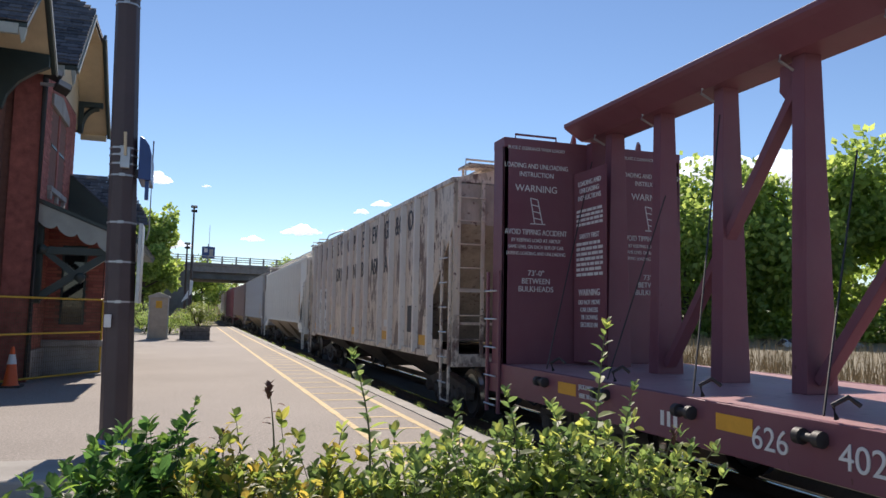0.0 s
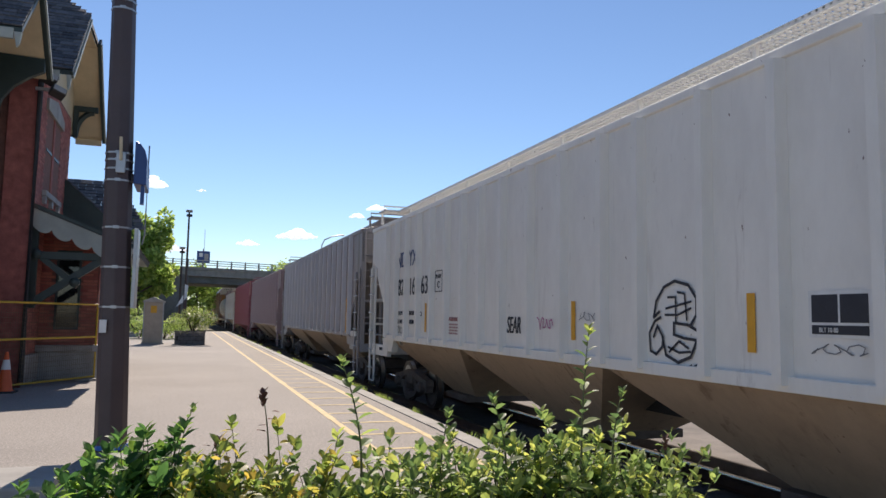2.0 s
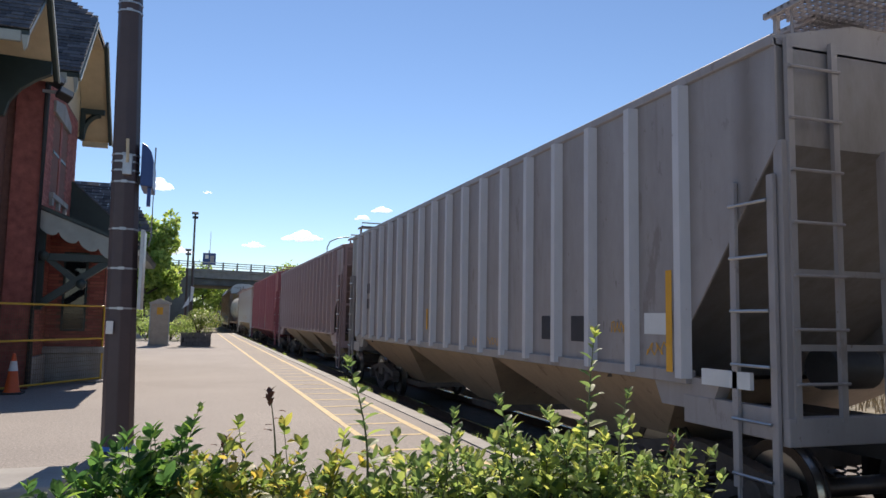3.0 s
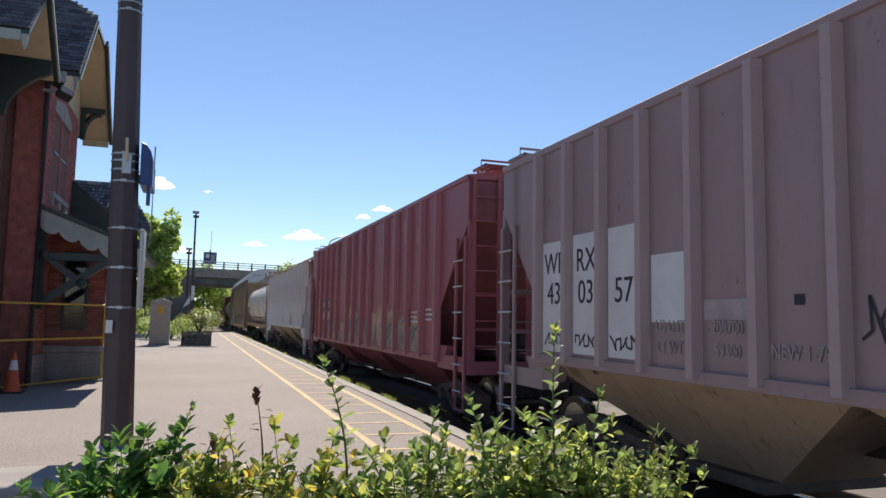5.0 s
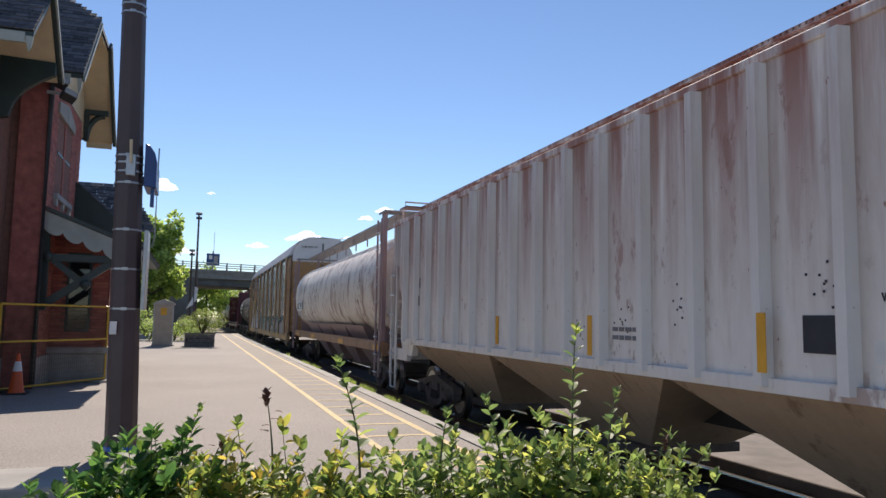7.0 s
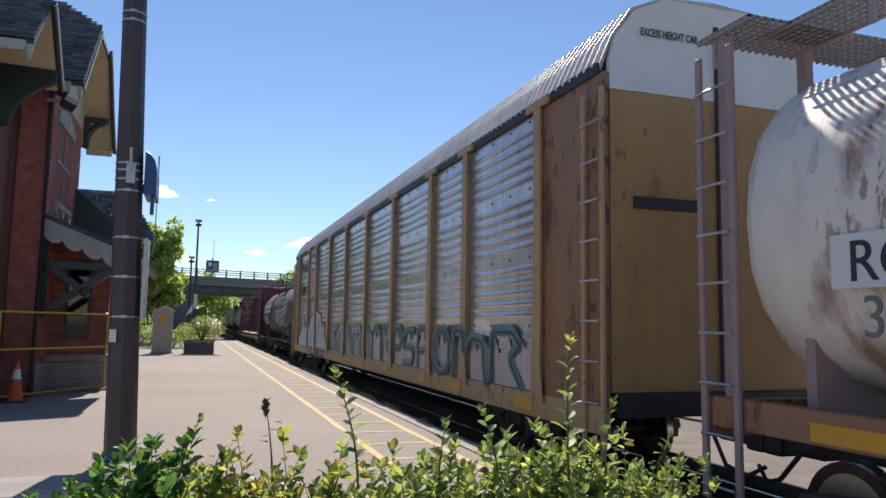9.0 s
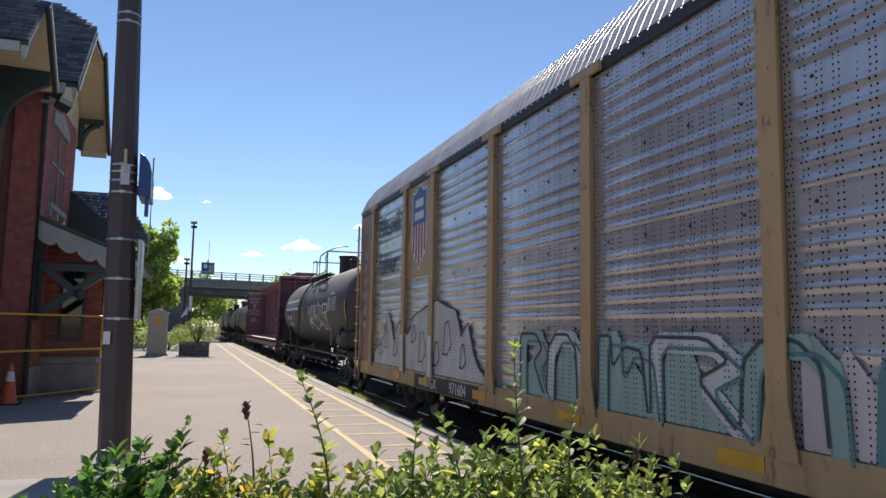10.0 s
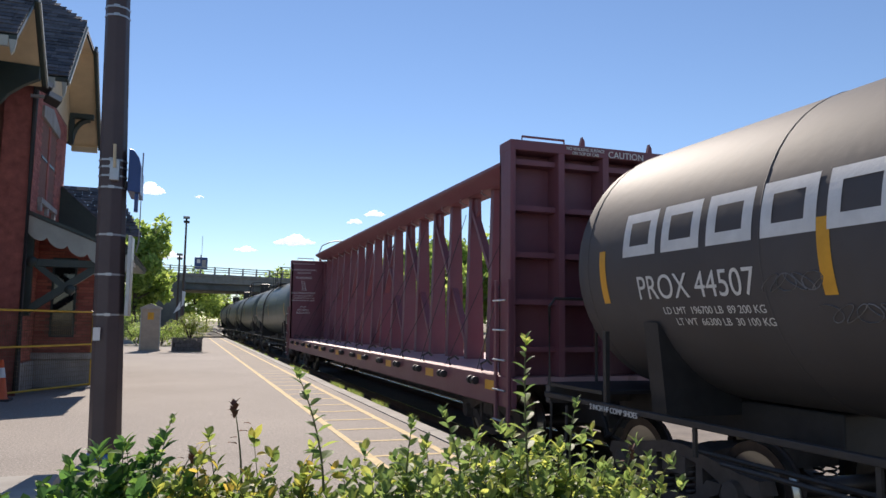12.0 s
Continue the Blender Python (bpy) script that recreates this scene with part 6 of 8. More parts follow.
    part("notice", MB().box(SIDE - .004, SIDE, -4.95, -4.7, 1.70, 1.86), WHITE_PAINT, c)
    bars(c, SIDE, -1.65, 1.86, 2, .045, .5, GREY_LETTER, 2.0)
    bars(c, SIDE, 6.2, 2.6, 2, .2, .5, BLACK_PAINT, 1.8)
    for k, y in enumerate((-4.3, -2.6, -1.6, -.7)):
        for q in range(9):
            a_ = q * 2.4 + k
            part("paint_chip", MB().box(SIDE - .003, SIDE, y + .2 * math.cos(a_) * (q / 9), y + .2 * math.cos(a_) * (q / 9) + .02, 2.25 - .15 * k + .25 * math.sin(a_) * (q / 9), 2.27 - .15 * k + .25 * math.sin(a_) * (q / 9)), BLACK_PAINT, c)
    made.append(c)
    made.append(round_hopper(120.75, 138.2))
    made.append(autorack(139.75, 167.5))
    made.append(tank(169.3, 186.3, TANK_BLACK, "dusty black tank car with white markings", True))
    made.append(centre_beam(187.3, 210.65, "dark maroon centre-beam lumber flat car, empty"))
    made.insert(0, centre_beam(-12.9, 10.45, "dark maroon centre-beam lumber flat car, empty", numbered=True))
    for k in range(4):
        made.append(tank(212.2 + 17.6 * k, 228.6 + 17.6 * k, TANK_GREEN, "dusty dark green tank car", False))
    return made


def round_hopper(s0, s1):
    """A covered hopper with rounded, barrel-shaped sides."""
    L = s1 - s0
    h = L / 2
    mat = CREAM_CAR
    car = thing("hopper_car", pose(TRACK_X, (s0 + s1) / 2, RAIL_Z), "rusted cream barrel-sided covered hopper car", "railway car", "train")
    sec = []
    for i in range(25):
        a = -math.pi * .5 + math.pi * 2 * i / 24
        sec.append((1.58 * math.copysign(abs(math.cos(a)) ** .75, math.cos(a)), 2.85 + 1.42 * math.copysign(abs(math.sin(a)) ** .85, math.sin(a))))
    sec = sec[:-1]
    n = len(sec)
    prof = [(-h + .45, .55, .9), (-h + .52, .93, .35), (-h + .70, .99, .12), (-h + 1.1, 1, 0), (h - 1.1, 1, 0), (h - .70, .99, .12), (h - .52, .93, .35), (h - .45, .55, .9)]
    mb = MB()
    for (y, s, lift) in prof:
        mb.v.extend((x * s, y, 2.95 + (z - 2.95) * s + lift * .12) for x, z in sec)
    for i in range(len(prof) - 1):
        for k in range(n):
            mb.f.append((i * n + k, i * n + (k + 1) % n, (i + 1) * n + (k + 1) % n, (i + 1) * n + k))
    mb.f.append(tuple(range(n)))
    mb.f.append(tuple((len(prof) - 1) * n + k for k in range(n)))
    part("body", mb, mat, car, smooth=True)
    for y in (-h / 3, 0, h / 3):
        part("seam", MB().add([(x * 1.004, y + d, 2.85 + (z - 2.85) * 1.004) for d in (-.03, .03) for x, z in sec], [(k, (k + 1) % n, n + (k + 1) % n, n + k) for k in range(n)]), mat, car)
    for i in range(4):
        yc = -h + 3.0 + (L - 6.0) * (i + .5) / 4
        sp = (L - 6.0) / 8
        part("hopper_bay", MB().add([(-1.35, yc - sp, 1.75), (1.35, yc - sp, 1.75), (1.35, yc + sp, 1.75), (-1.35, yc + sp, 1.75), (-.5, yc - .5, .42), (.5, yc - .5, .42), (.5, yc + .5, .42), (-.5, yc + .5, .42)],
                                    [(0, 1, 5, 4), (1, 2, 6, 5), (2, 3, 7, 6), (3, 0, 4, 7), (4, 5, 6, 7)]), BROWN_CAR, car)
    part("side_sill", MB().box(-1.52, -1.38, -h, h, 1.12, 1.38), RACK_END, car, bevel=0.01)
    part("side_sill", MB().box(1.38, 1.52, -h, h, 1.12, 1.38), mat, car, bevel=0.01)
    part("centre_sill", MB().box(-.3, .3, -h - .2, h + .2, .82, 1.12), BLACK_IRON, car)
    part("hatch_trough", MB().box(-.3, .3, -h + 1.4, h - 1.4, 4.25, 4.42), mat, car, bevel=0.04)
    grating(car, -1.05, -.42, -h + .3, h - .3, 4.72, GREY_CAR)
    grating(car, .42, 1.05, -h + .3, h - .3, 4.72, GREY_CAR)
    for s in (-1, 1):
        grating(car, -1.5, 1.5, s * (h - .3) - .35, s * (h - .3) + .35, 4.72, GREY_CAR)
        part("end_frame", MB().box(-1.5, 1.5, s * h - .08, s * h + .08, 1.02, 1.34), RACK_END, car, bevel=0.01)
        for x in (-1.42, -.5, .5, 1.42):
            part("end_post", MB().box(x - .05, x + .05, s * (h - .25) - .05, s * (h - .25) + .05, 1.2, 4.66), BROWN_CAR, car)
        ladder(car, BROWN_CAR, -1.56, s * (h - .04), s * (h - .46), .5, 4.5, .44)
        part("end_slope", MB().box(-1.3, 1.3, s * (h - 1.0) - .05, s * (h - 1.0) + .05, 1.3, 2.6), BROWN_CAR, car)
        coupler(car, s * (h + .05), s)
        add_bogie(car, s * (h - 1.8))
    part("repaint_patch", MB().box(-1.586, -1.58, h - 3.1, h - 1.50, 2.27, 2.66), PATCH_WHITE, car, "pale repainted panel")
    lettering("RC", .3, BLACK_PAINT, car, -1.59, h - 1.92, 2.32)
    lettering("PE", .3, BLACK_PAINT, car, -1.59, h - 2.68, 2.32)
    lettering("31", .3, GREY_LETTER, car, -1.588, h - 1.95, 1.93)
    lettering("515", .3, GREY_LETTER, car, -1.588, h - 2.72, 1.93)
    lettering("LD LMT", .09, GREY_LETTER, car, -1.575, h - 2.3, 1.74)
    for dy in (-1.6, -6, -12, -17):
        reflector(car, -1.524, h + dy, 1.15, .8, .14)
    return car


def autorack(s0, s1):
    L = s1 - s0
    h = L / 2
    W = 1.58
    car = thing("autorack_car", pose(TRACK_X, (s0 + s1) / 2, RAIL_Z), "grey perforated auto-rack car with yellow posts and graffiti", "railway car", "train")
    z0, z1 = 1.10, 4.95
    part("floor_frame", MB().box(-1.45, 1.45, -h, h, .98, 1.25), BLACK_IRON, car)
    part("side_sill", MB().box(-W - .03, -W + .08, -h + .1, h - .1, .78, z0), RACK_YELLOW, car, bevel=0.01)
    part("side_sill", MB().box(W - .08, W + .03, -h + .1, h - .1, .78, z0), RACK_YELLOW, car, bevel=0.01)
    part("far_side", MB().box(W - .05, W, -h + .3, h - .3, z0, z1), RACK_SHEET, car)
    part("top_rail", MB().box(-W - .03, -W + .1, -h + .2, h - .2, z1, z1 + .14), BLACK_IRON, car)
    edges = [-12.15, -9.3, -7.3, -4.35, -1.45, 1.45, 4.35, 7.3, 9.25, 12.2]
    nb = len(edges) - 1
    y0, y1 = edges[0], edges[-1]
    rows = 4
    rh = (z1 - z0) / rows

    def sheet_mesh(pw):
        """One corrugated sheet with pressed horizontal beads."""
        prof = []
        for i in range(57):
            z = rh * i / 56
            k = (z / rh * 6.0) % 1.0
            lift = 0.0 if (z < .05 * rh or z > .84 * rh) else .022 * max(0.0, math.sin(k * math.pi)) ** 5
            prof.append((-lift, z))
        sheet = MB()
        for (x, z) in prof:
            sheet.v.extend([(x, -pw / 2, z), (x * .1, -pw / 2 - .05, z), (x, pw / 2, z), (x * .1, pw / 2 + .05, z)])
        for i in range(56):
            a, b = i * 4, i * 4 + 4
            sheet.f += [(a, a + 2, b + 2, b), (a + 1, a, b, b + 1), (a + 2, a + 3, b + 3, b + 2)]
        return sheet.mesh("side_panel", RACK_SHEET, True)
    bolt = MB().lathe([(-.02, 0), (-.015, .013), (0, .018), (.004, .018)], "x", 6).mesh("bolt", BLACK_IRON)
    sheets = {}
    for b in range(nb):
        yc, wd = (edges[b] + edges[b + 1]) / 2, edges[b + 1] - edges[b]
        pw = wd - .26
        key = round(wd, 2)
        if key not in sheets:
            sheets[key] = sheet_mesh(pw)
        for r in range(rows):
            if b == nb - 2 and r >= 2:
                continue
            sp = part("side_panel", sheets[key], RACK_SHEET, car, m=pose(-W + .022, yc, z0 + rh * r))
            for q in range(4):
                part("bolt", bolt, BLACK_IRON, sp, m=pose(0, -pw / 2 + .25 + (pw - .5) * q / 3, rh * .92))
    part("backing", MB().box(-W + .045, -W + .06, y0, y1, z0, z1), BLACK_IRON, car)
    pm = MB().box(-W - .055, -W + .05, -.065, .065, z0 - .05, z1 + .02).box(-W - .065, -W - .05, -.11, .11, z0 + .8, z1 + .02).mesh("post", RACK_YELLOW)
    lowm = MB().prism([(-.11, z0 + .8), (.11, z0 + .8), (.11, z0 + .35), (.20, z0 - .1), (-.20, z0 - .1), (-.11, z0 + .35)], "x", -W - .068, -W - .05).mesh("post_foot", RACK_YELLOW)
    capm = MB().box(-W - .075, -W + .02, -.34, .34, z1 + .0, z1 + .10).mesh("post_cap", RACK_YELLOW)
    for y in edges:
        po = part("post", pm, RACK_YELLOW, car, m=pose(0, y, 0))
        part("post_foot", lowm, RACK_YELLOW, po)
        part("post_cap", capm, RACK_YELLOW, po)
        reflector(car, -W - .035, y + .45, .86, .55, .14)
    # end bays
    for s in (-1, 1):
        a, b = (-h, edges[0] + .06) if s < 0 else (edges[-1] - .06, h)
        part("end_panel", MB().box(-W + .0, -W + .06, a + .08, b - .06, z0, z1), RACK_END, car, "rusty orange-brown end panel")
        ladder(car, RACK_YELLOW, -W - .06, s * (h - .03), s * (h - .45), .55, 4.75, .46)
        part("end_door", MB().prism([(-1.5, 1.25), (1.5, 1.25), (1.5, 4.75), (-1.5, 4.75)], "y", s * (h - .12) - .04, s * (h - .12) + .04), RACK_DOOR, car, bevel=0.01)
        dr = part("door_top", MB().prism([(-1.5, 4.75 + .004), (1.5, 4.75 + .004), (1.5, 5.1), (1.42, 5.4), (1.15, 5.76), (.72, 5.96), (-.72, 5.96), (-1.15, 5.76), (-1.42, 5.4), (-1.5, 5.1)], "y", s * (h - .12) - .04, s * (h - .12) + .04), PATCH_WHITE, car, "white upper end door", bevel=0.01)
        part("door_gap", MB().box(-.03, .03, s * (h - .07) - .02, s * (h - .07) + .02, 1.3, 5.7), BLACK_IRON, dr)
        part("slot", MB().box(-1.2, -.25, s * (h - .07) - .015, s * (h - .07) + .015, 3.36, 3.36 + .14), BLACK_IRON, dr)
        add_bogie(car, s * (h - 3.6))
        coupler(car, s * h, s)
    lettering("EXCESS HEIGHT CAR", .10, BLACK_PAINT, car, -.68, -h + .06, 5.45, flip=0, squeeze=.62)
    # ribbed roof
    arc = [(-W - .04, 5.06), (-1.46, 5.42), (-1.2, 5.78), (-.75, 5.98), (0, 6.03), (.75, 5.98), (1.2, 5.78), (1.46, 5.42), (W + .04, 5.06)]
    nrib = 150
    rf = MB()
    for i in range(nrib * 4 + 1):
        y = -h + .1 + (L - .2) * (i // 2 * 2 + (.35 if i % 2 else 0)) / (nrib * 4)
        e = .075 if (i // 2) % 2 else 0
        rf.v.extend((x * (1 - e * .5), y, z - e) for x, z in arc)
    m = len(arc)
    for i in range(nrib * 4):
        for k in range(m - 1):
            rf.f.append((i * m + k, i * m + k + 1, (i + 1) * m + k + 1, (i + 1) * m + k))
    part("roof", rf, RACK_ROOF, car, "ribbed galvanised roof")
    for q in range(3):
        blob(car, -W - .004, h - .75, 2.2 + .75 * q, .38, .6, GRAFF_PINK, 400 + q, 14)
        scribble(car, -W - .008, h - .75, 2.2 + .75 * q, .4, .5, GRAFF_DARK, 21 + q, 10, .03)
    # emblem panel and slogan
    yb = (edges[-3] + edges[-2]) / 2
    pw = edges[-2] - edges[-3] - .12
    ep = part("emblem_panel", MB().box(-W - .004, -W + .02, yb - pw / 2, yb + pw / 2, z0 + rh * 2, z1), RACK_YELLOW, car, "yellow panel with a blue, red and white shield")

    def shield(sc, cz):
        return [(yb + sc * a, cz + sc * b) for a, b in ((0, .86), (.30, .70), (.50, .74), (.46, .40), (.50, -.05), (.50, -.35), (.38, -.62), (.12, -.76), (0, -.92), (-.12, -.76), (-.38, -.62), (-.50, -.35), (-.50, -.05), (-.46, .40), (-.50, .74), (-.30, .70))]
    cz = (z0 + rh * 2 + z1) / 2 + .08
    part("shield", MB().prism(shield(1.02, cz), "x", -W - .010, -W - .004), WHITE_PAINT, ep)
    part("shield_top", MB().prism([(yb, cz + .82), (yb + .28, cz + .67), (yb + .46, cz + .70), (yb + .43, cz + .40), (yb + .46, cz + .02), (yb - .46, cz + .02), (yb - .43, cz + .40), (yb - .46, cz + .70), (yb - .28, cz + .67)], "x", -W - .015, -W - .010), plain("emblem_blue", (0.03, 0.07, 0.30), .5), ep)
    red = plain("emblem_red", (0.42, 0.035, 0.05), .5)
    for k in range(5):
        yy = yb - .38 + .19 * k
        part("stripe", MB().box(-W - .015, -W - .010, yy - .047, yy + .047, cz - (.84 if k == 2 else .70 if k in (1, 3) else .55), cz + .015), red, ep)
    for k, w in ((0, .55), (1, .62)):
        part("name_bar", MB().box(-W - .019, -W - .015, yb - w / 2, yb + w / 2, cz + .38 - .26 * k, cz + .54 - .26 * k), WHITE_PAINT, ep, "plain white bar in place of the name")
    yw = (edges[-2] + edges[-1]) / 2
    lettering("We will", .52, BLACK_PAINT, car, -W - .024, yw - .02, z1 - .80, squeeze=.88)
    lettering("deliver.", .52, BLACK_PAINT, car, -W - .024, yw + .0, z1 - 1.72, squeeze=.88)
    part("sill_patch", MB().box(-W - .036, -W - .03, 4.85, 8.3, .80, 1.06), BLACK_PAINT, car, "black number band")
    lettering("TTGX", .2, WHITE_PAINT, car, -W - .038, 7.3, .84)
    lettering("971604", .2, WHITE_PAINT, car, -W - .038, 5.80, .84)
    # sprayed letters along the lower panels
    def soft(pts):
        out = []
        for a_, b_ in zip(pts, pts[1:]):
            out += [(a_[0] + (b_[0] - a_[0]) * f, a_[1] + (b_[1] - a_[1]) * f) for f in (.12, .5, .88)]
        return [pts[0]] + out + [pts[-1]]

    def spray_area(top, zb, mat_, x):
        """A filled area under an uneven upper edge, split at each step so that it stays flat."""
        mb = MB()
        for (ya, za), (yb_, zb_) in zip(top, top[1:]):
            mb.add([(x, ya, zb), (x, yb_, zb), (x, yb_, zb_), (x, ya, za)], [(0, 1, 2, 3)])
        return part("graffiti", mb, mat_, car, "patchy spray paint")
    r = random.Random(4)
    forms = dict(A=[(0, 0), (.05, .75), (.3, 1), (.7, 1), (.95, .75), (1, 0)], P=[(0, 0), (0, 1), (.7, 1), (1, .75), (.7, .45), (.1, .42)], R=[(0, 0), (0, 1), (.7, 1), (.95, .75), (.6, .5), (1, 0)],
                 E=[(.95, .9), (.35, .95), (.05, .7), (.1, .5), (.75, .5), (.95, .35), (.8, .08), (.05, .05)], O=[(.5, 0), (.08, .2), (.05, .75), (.4, 1), (.75, .95), (.98, .7), (.95, .2), (.5, 0)],
                 N=[(0, 0), (.02, 1), (.3, 1), (.35, .55), (.6, .85), (.95, .8), (1.05, 0)])
    # first word: teal outlines over an ash-coloured lower band
    for ya, yb_ in ((-11.9, -9.55), (-9.1, -7.5), (-7.1, -4.6), (-4.15, -1.65)):
        top = [(yb_ + (ya - yb_) * k / 24, 1.72 + .12 * math.sin(k * 1.3 + ya) + r.uniform(-.06, .06)) for k in range(25)]
        spray_area(top, z0 + .01, SPRAY_ASH, -W - .006)
    for q, (ch, ya, wd) in enumerate((("A", -2.35, .95), ("R", -3.45, .75), ("P", -4.6, .7), ("E", -5.4, .85), ("P", -6.5, .7), ("O", -7.65, 1.0), ("N", -8.85, 1.45), ("R", -10.5, 1.1))):
        pts = soft([(ya - px * wd, z0 + .02 + pz * .80) for px, pz in forms[ch]])
        stroke(car, -W - .070 if ch in "ON" else -W - .014 - .004 * (q % 2), pts, .17, SPRAY_TEAL)
        inner = [(y_ - .02, z_ - .03) for y_, z_ in pts]
        stroke(car, -W - .078 if ch in "ON" else -W - .022 - .004 * (q % 2), inner, .045, GRAFF_DARK)
    # second word: mint and white letters
    for ya, yb_ in ((-1.25, 1.25), (1.65, 3.35)):
        top = [(yb_ + (ya - yb_) * k / 20, 1.70 + .20 * math.sin(k * .8 + ya) + r.uniform(-.05, .05)) for k in range(21)]
        spray_area(top, z0 + .01, SPRAY_MINT, -W - .006)
    for q, (ch, ya, wd) in enumerate((("R", 3.2, .7), ("A", 2.4, .8), ("N", 1.15, .9), ("R", .15, 1.2), ("A", -1.1, .9))):
        pts = soft([(ya - px * wd, z0 + .02 + pz * .74) for px, pz in forms[ch]])
        stroke(car, -W - .014 - .004 * (q % 2), pts, .20, SPRAY_WHITE if q % 2 else SPRAY_MINT)
        stroke(car, -W - .024 - .004 * (q % 2), [(y_ + .10, z_ + .05) for y_, z_ in pts], .035, GRAFF_DARK)
        stroke(car, -W - .024 - .004 * (q % 2), [(y_ - .10, z_ - .05) for y_, z_ in pts], .035, SPRAY_TEAL)
    # third word: one broad white shape with dark drawn edges
    crest = [(11.9, 1.38), (11.4, 1.55), (11.0, 1.75), (10.6, 2.36), (10.35, 2.1), (10.1, 1.72), (9.6, 2.12), (9.3, 2.05), (8.95, 1.8), (8.6, 2.16), (7.7, 2.40), (7.0, 2.47), (6.0, 2.32), (5.7, 1.86), (5.35, 2.06), (5.1, 1.55), (4.7, 1.25), (4.5, 1.20)]
    fine = []
    for (ya, za), (yb_, zb_) in zip(crest, crest[1:]):
        fine += [(ya + (yb_ - ya) * k / 4, za + (zb_ - za) * k / 4 + .025 * math.sin(ya * 3 + k)) for k in range(4)]
    spray_area(fine, z0 + .01, SPRAY_WHITE, -W - .007)
    stroke(car, -W - .016, fine, .035, GRAFF_DARK)
    for y_, z_, ww, hh in ((10.7, 1.75, .3, .5), (9.9, 1.55, .35, .4), (8.5, 1.85, .3, .35), (7.9, 1.6, .5, .6), (6.4, 1.8, .45, .6), (5.6, 1.5, .3, .4), (11.2, 1.45, .35, .25), (7.0, 1.5, .35, .45)):
        stroke(car, -W - .018, [(y_ + ww / 2, z_ - hh / 2), (y_ + ww * .3, z_ + hh * .4), (y_ - ww * .1, z_ + hh / 2), (y_ - ww / 2, z_ - hh * .2), (y_, z_ - hh / 2), (y_ + ww / 2, z_ - hh / 2)], .028, GRAFF_DARK)
    for y_ in (9.25, 7.3):
        part("graffiti", MB().box(-W - .072, -W - .066, y_ - .10, y_ + .10, z0 - .05, z0 + .72), GRAFF_WHITE, car)
    return car


def tank(s0, s1, mat, label, detailed):
    L = s1 - s0
    h = L / 2
    R, cz = 1.47, 2.66
    car = thing("tank_car", pose(TRACK_X, (s0 + s1) / 2, RAIL_Z), label, "railway car", "train")
    e = h + .10
    prof = [(-e + 1.05 - 1.05 * math.cos(i / 8 * math.pi / 2), R * math.sin(i / 8 * math.pi / 2) if i else 0.001) for i in range(9)]
    full = prof + [(y, R) for y in (-e * .5, 0, e * .5)] + [(-y, r) for y, r in reversed(prof)]
    part("shell", MB().lathe(full, "y", 56, (0, 0, cz)), mat, car, smooth=True)
    for y in (-e + 1.06, -e * .45, e * .12, e * .56, e - 1.06):
        part("weld_seam", MB().lathe([(y - .012, R + .001), (y, R + .006), (y + .012, R + .001)], "y", 56, (0, 0, cz)), mat, car)
    for s in (-1, 1):
        part("saddle", MB().prism([(-1.25, 1.05), (1.25, 1.05), (1.35, 2.0), (.9, 1.5), (0, 1.25), (-.9, 1.5), (-1.35, 2.0)], "y", s * (h - 2.0) - .12, s * (h - 2.0) + .12), BLACK_IRON, car)
        part("stub_sill", MB().box(-.32, .32, min(s * (h - 3.4), s * (h + .2)), max(s * (h - 3.4), s * (h + .2)), .8, 1.2), BLACK_IRON, car, bevel=0.02)
        part("end_sill", MB().box(-1.5, 1.5, s * h - .06, s * h + .06, .98, 1.2), mat, car, bevel=0.01)
        part("end_deck", MB().box(-1.5, 1.5, min(s * h, s * (h - 1.3)), max(s * h, s * (h - 1.3)), 1.2, 1.24), BLACK_IRON, car)
        part("handrail", MB().tube([(-1.5, s * (h - .05), 1.2), (-1.5, s * (h - .05), 2.2), (-1.42, s * (h - .05), 2.3), (-.9, s * (h - .05), 2.3), (-.82, s * (h - .05), 2.2), (-.82, s * (h - .05), 1.2)], .02, 8), BLACK_IRON, car, smooth=True)
        part("side_post", MB().box(-1.50, -1.45, s * (h - 1.35) - .03, s * (h - 1.35) + .03, .98, 1.9), BLACK_IRON, car)
        part("stirrup", MB().tube([(-1.5, s * (h - .1), 1.0), (-1.52, s * (h - .1), .42), (-1.52, s * (h - .5), .42), (-1.5, s * (h - .5), 1.0)], .02, 6), BLACK_IRON, car)
        coupler(car, s * h, s)
        add_bogie(car, s * (h - 2.0))
    for s in (-1, 1):
        part("side_rail", MB().box(min(s * 1.48, s * 1.55), max(s * 1.48, s * 1.55), -h, h, 1.06, 1.12), BLACK_IRON, car, bevel=0.008)
        part("side_rail", MB().tube([(s * 1.52, -h * .62, .80), (s * 1.52, h * .62, .80)], .022, 6), BLACK_IRON, car)
    part("lower_pipe", MB().tube([(-1.2, -h * .7, .78), (-1.2, h * .7, .78)], .025, 6), BLACK_IRON, car)
    for k in range(7):
        y = -h * .66 + h * 1.32 * k / 6
        part("hanger", MB().box(-1.535, -1.505, y - .02, y + .02, .80, 1.06), BLACK_IRON, car)
    part("bottom_valve", MB().lathe([(.6, .16), (.8, .2), (1.15, .2)], "z", 14), BLACK_IRON, car, smooth=True)
    # top platform and fittings
    yd = -0.95
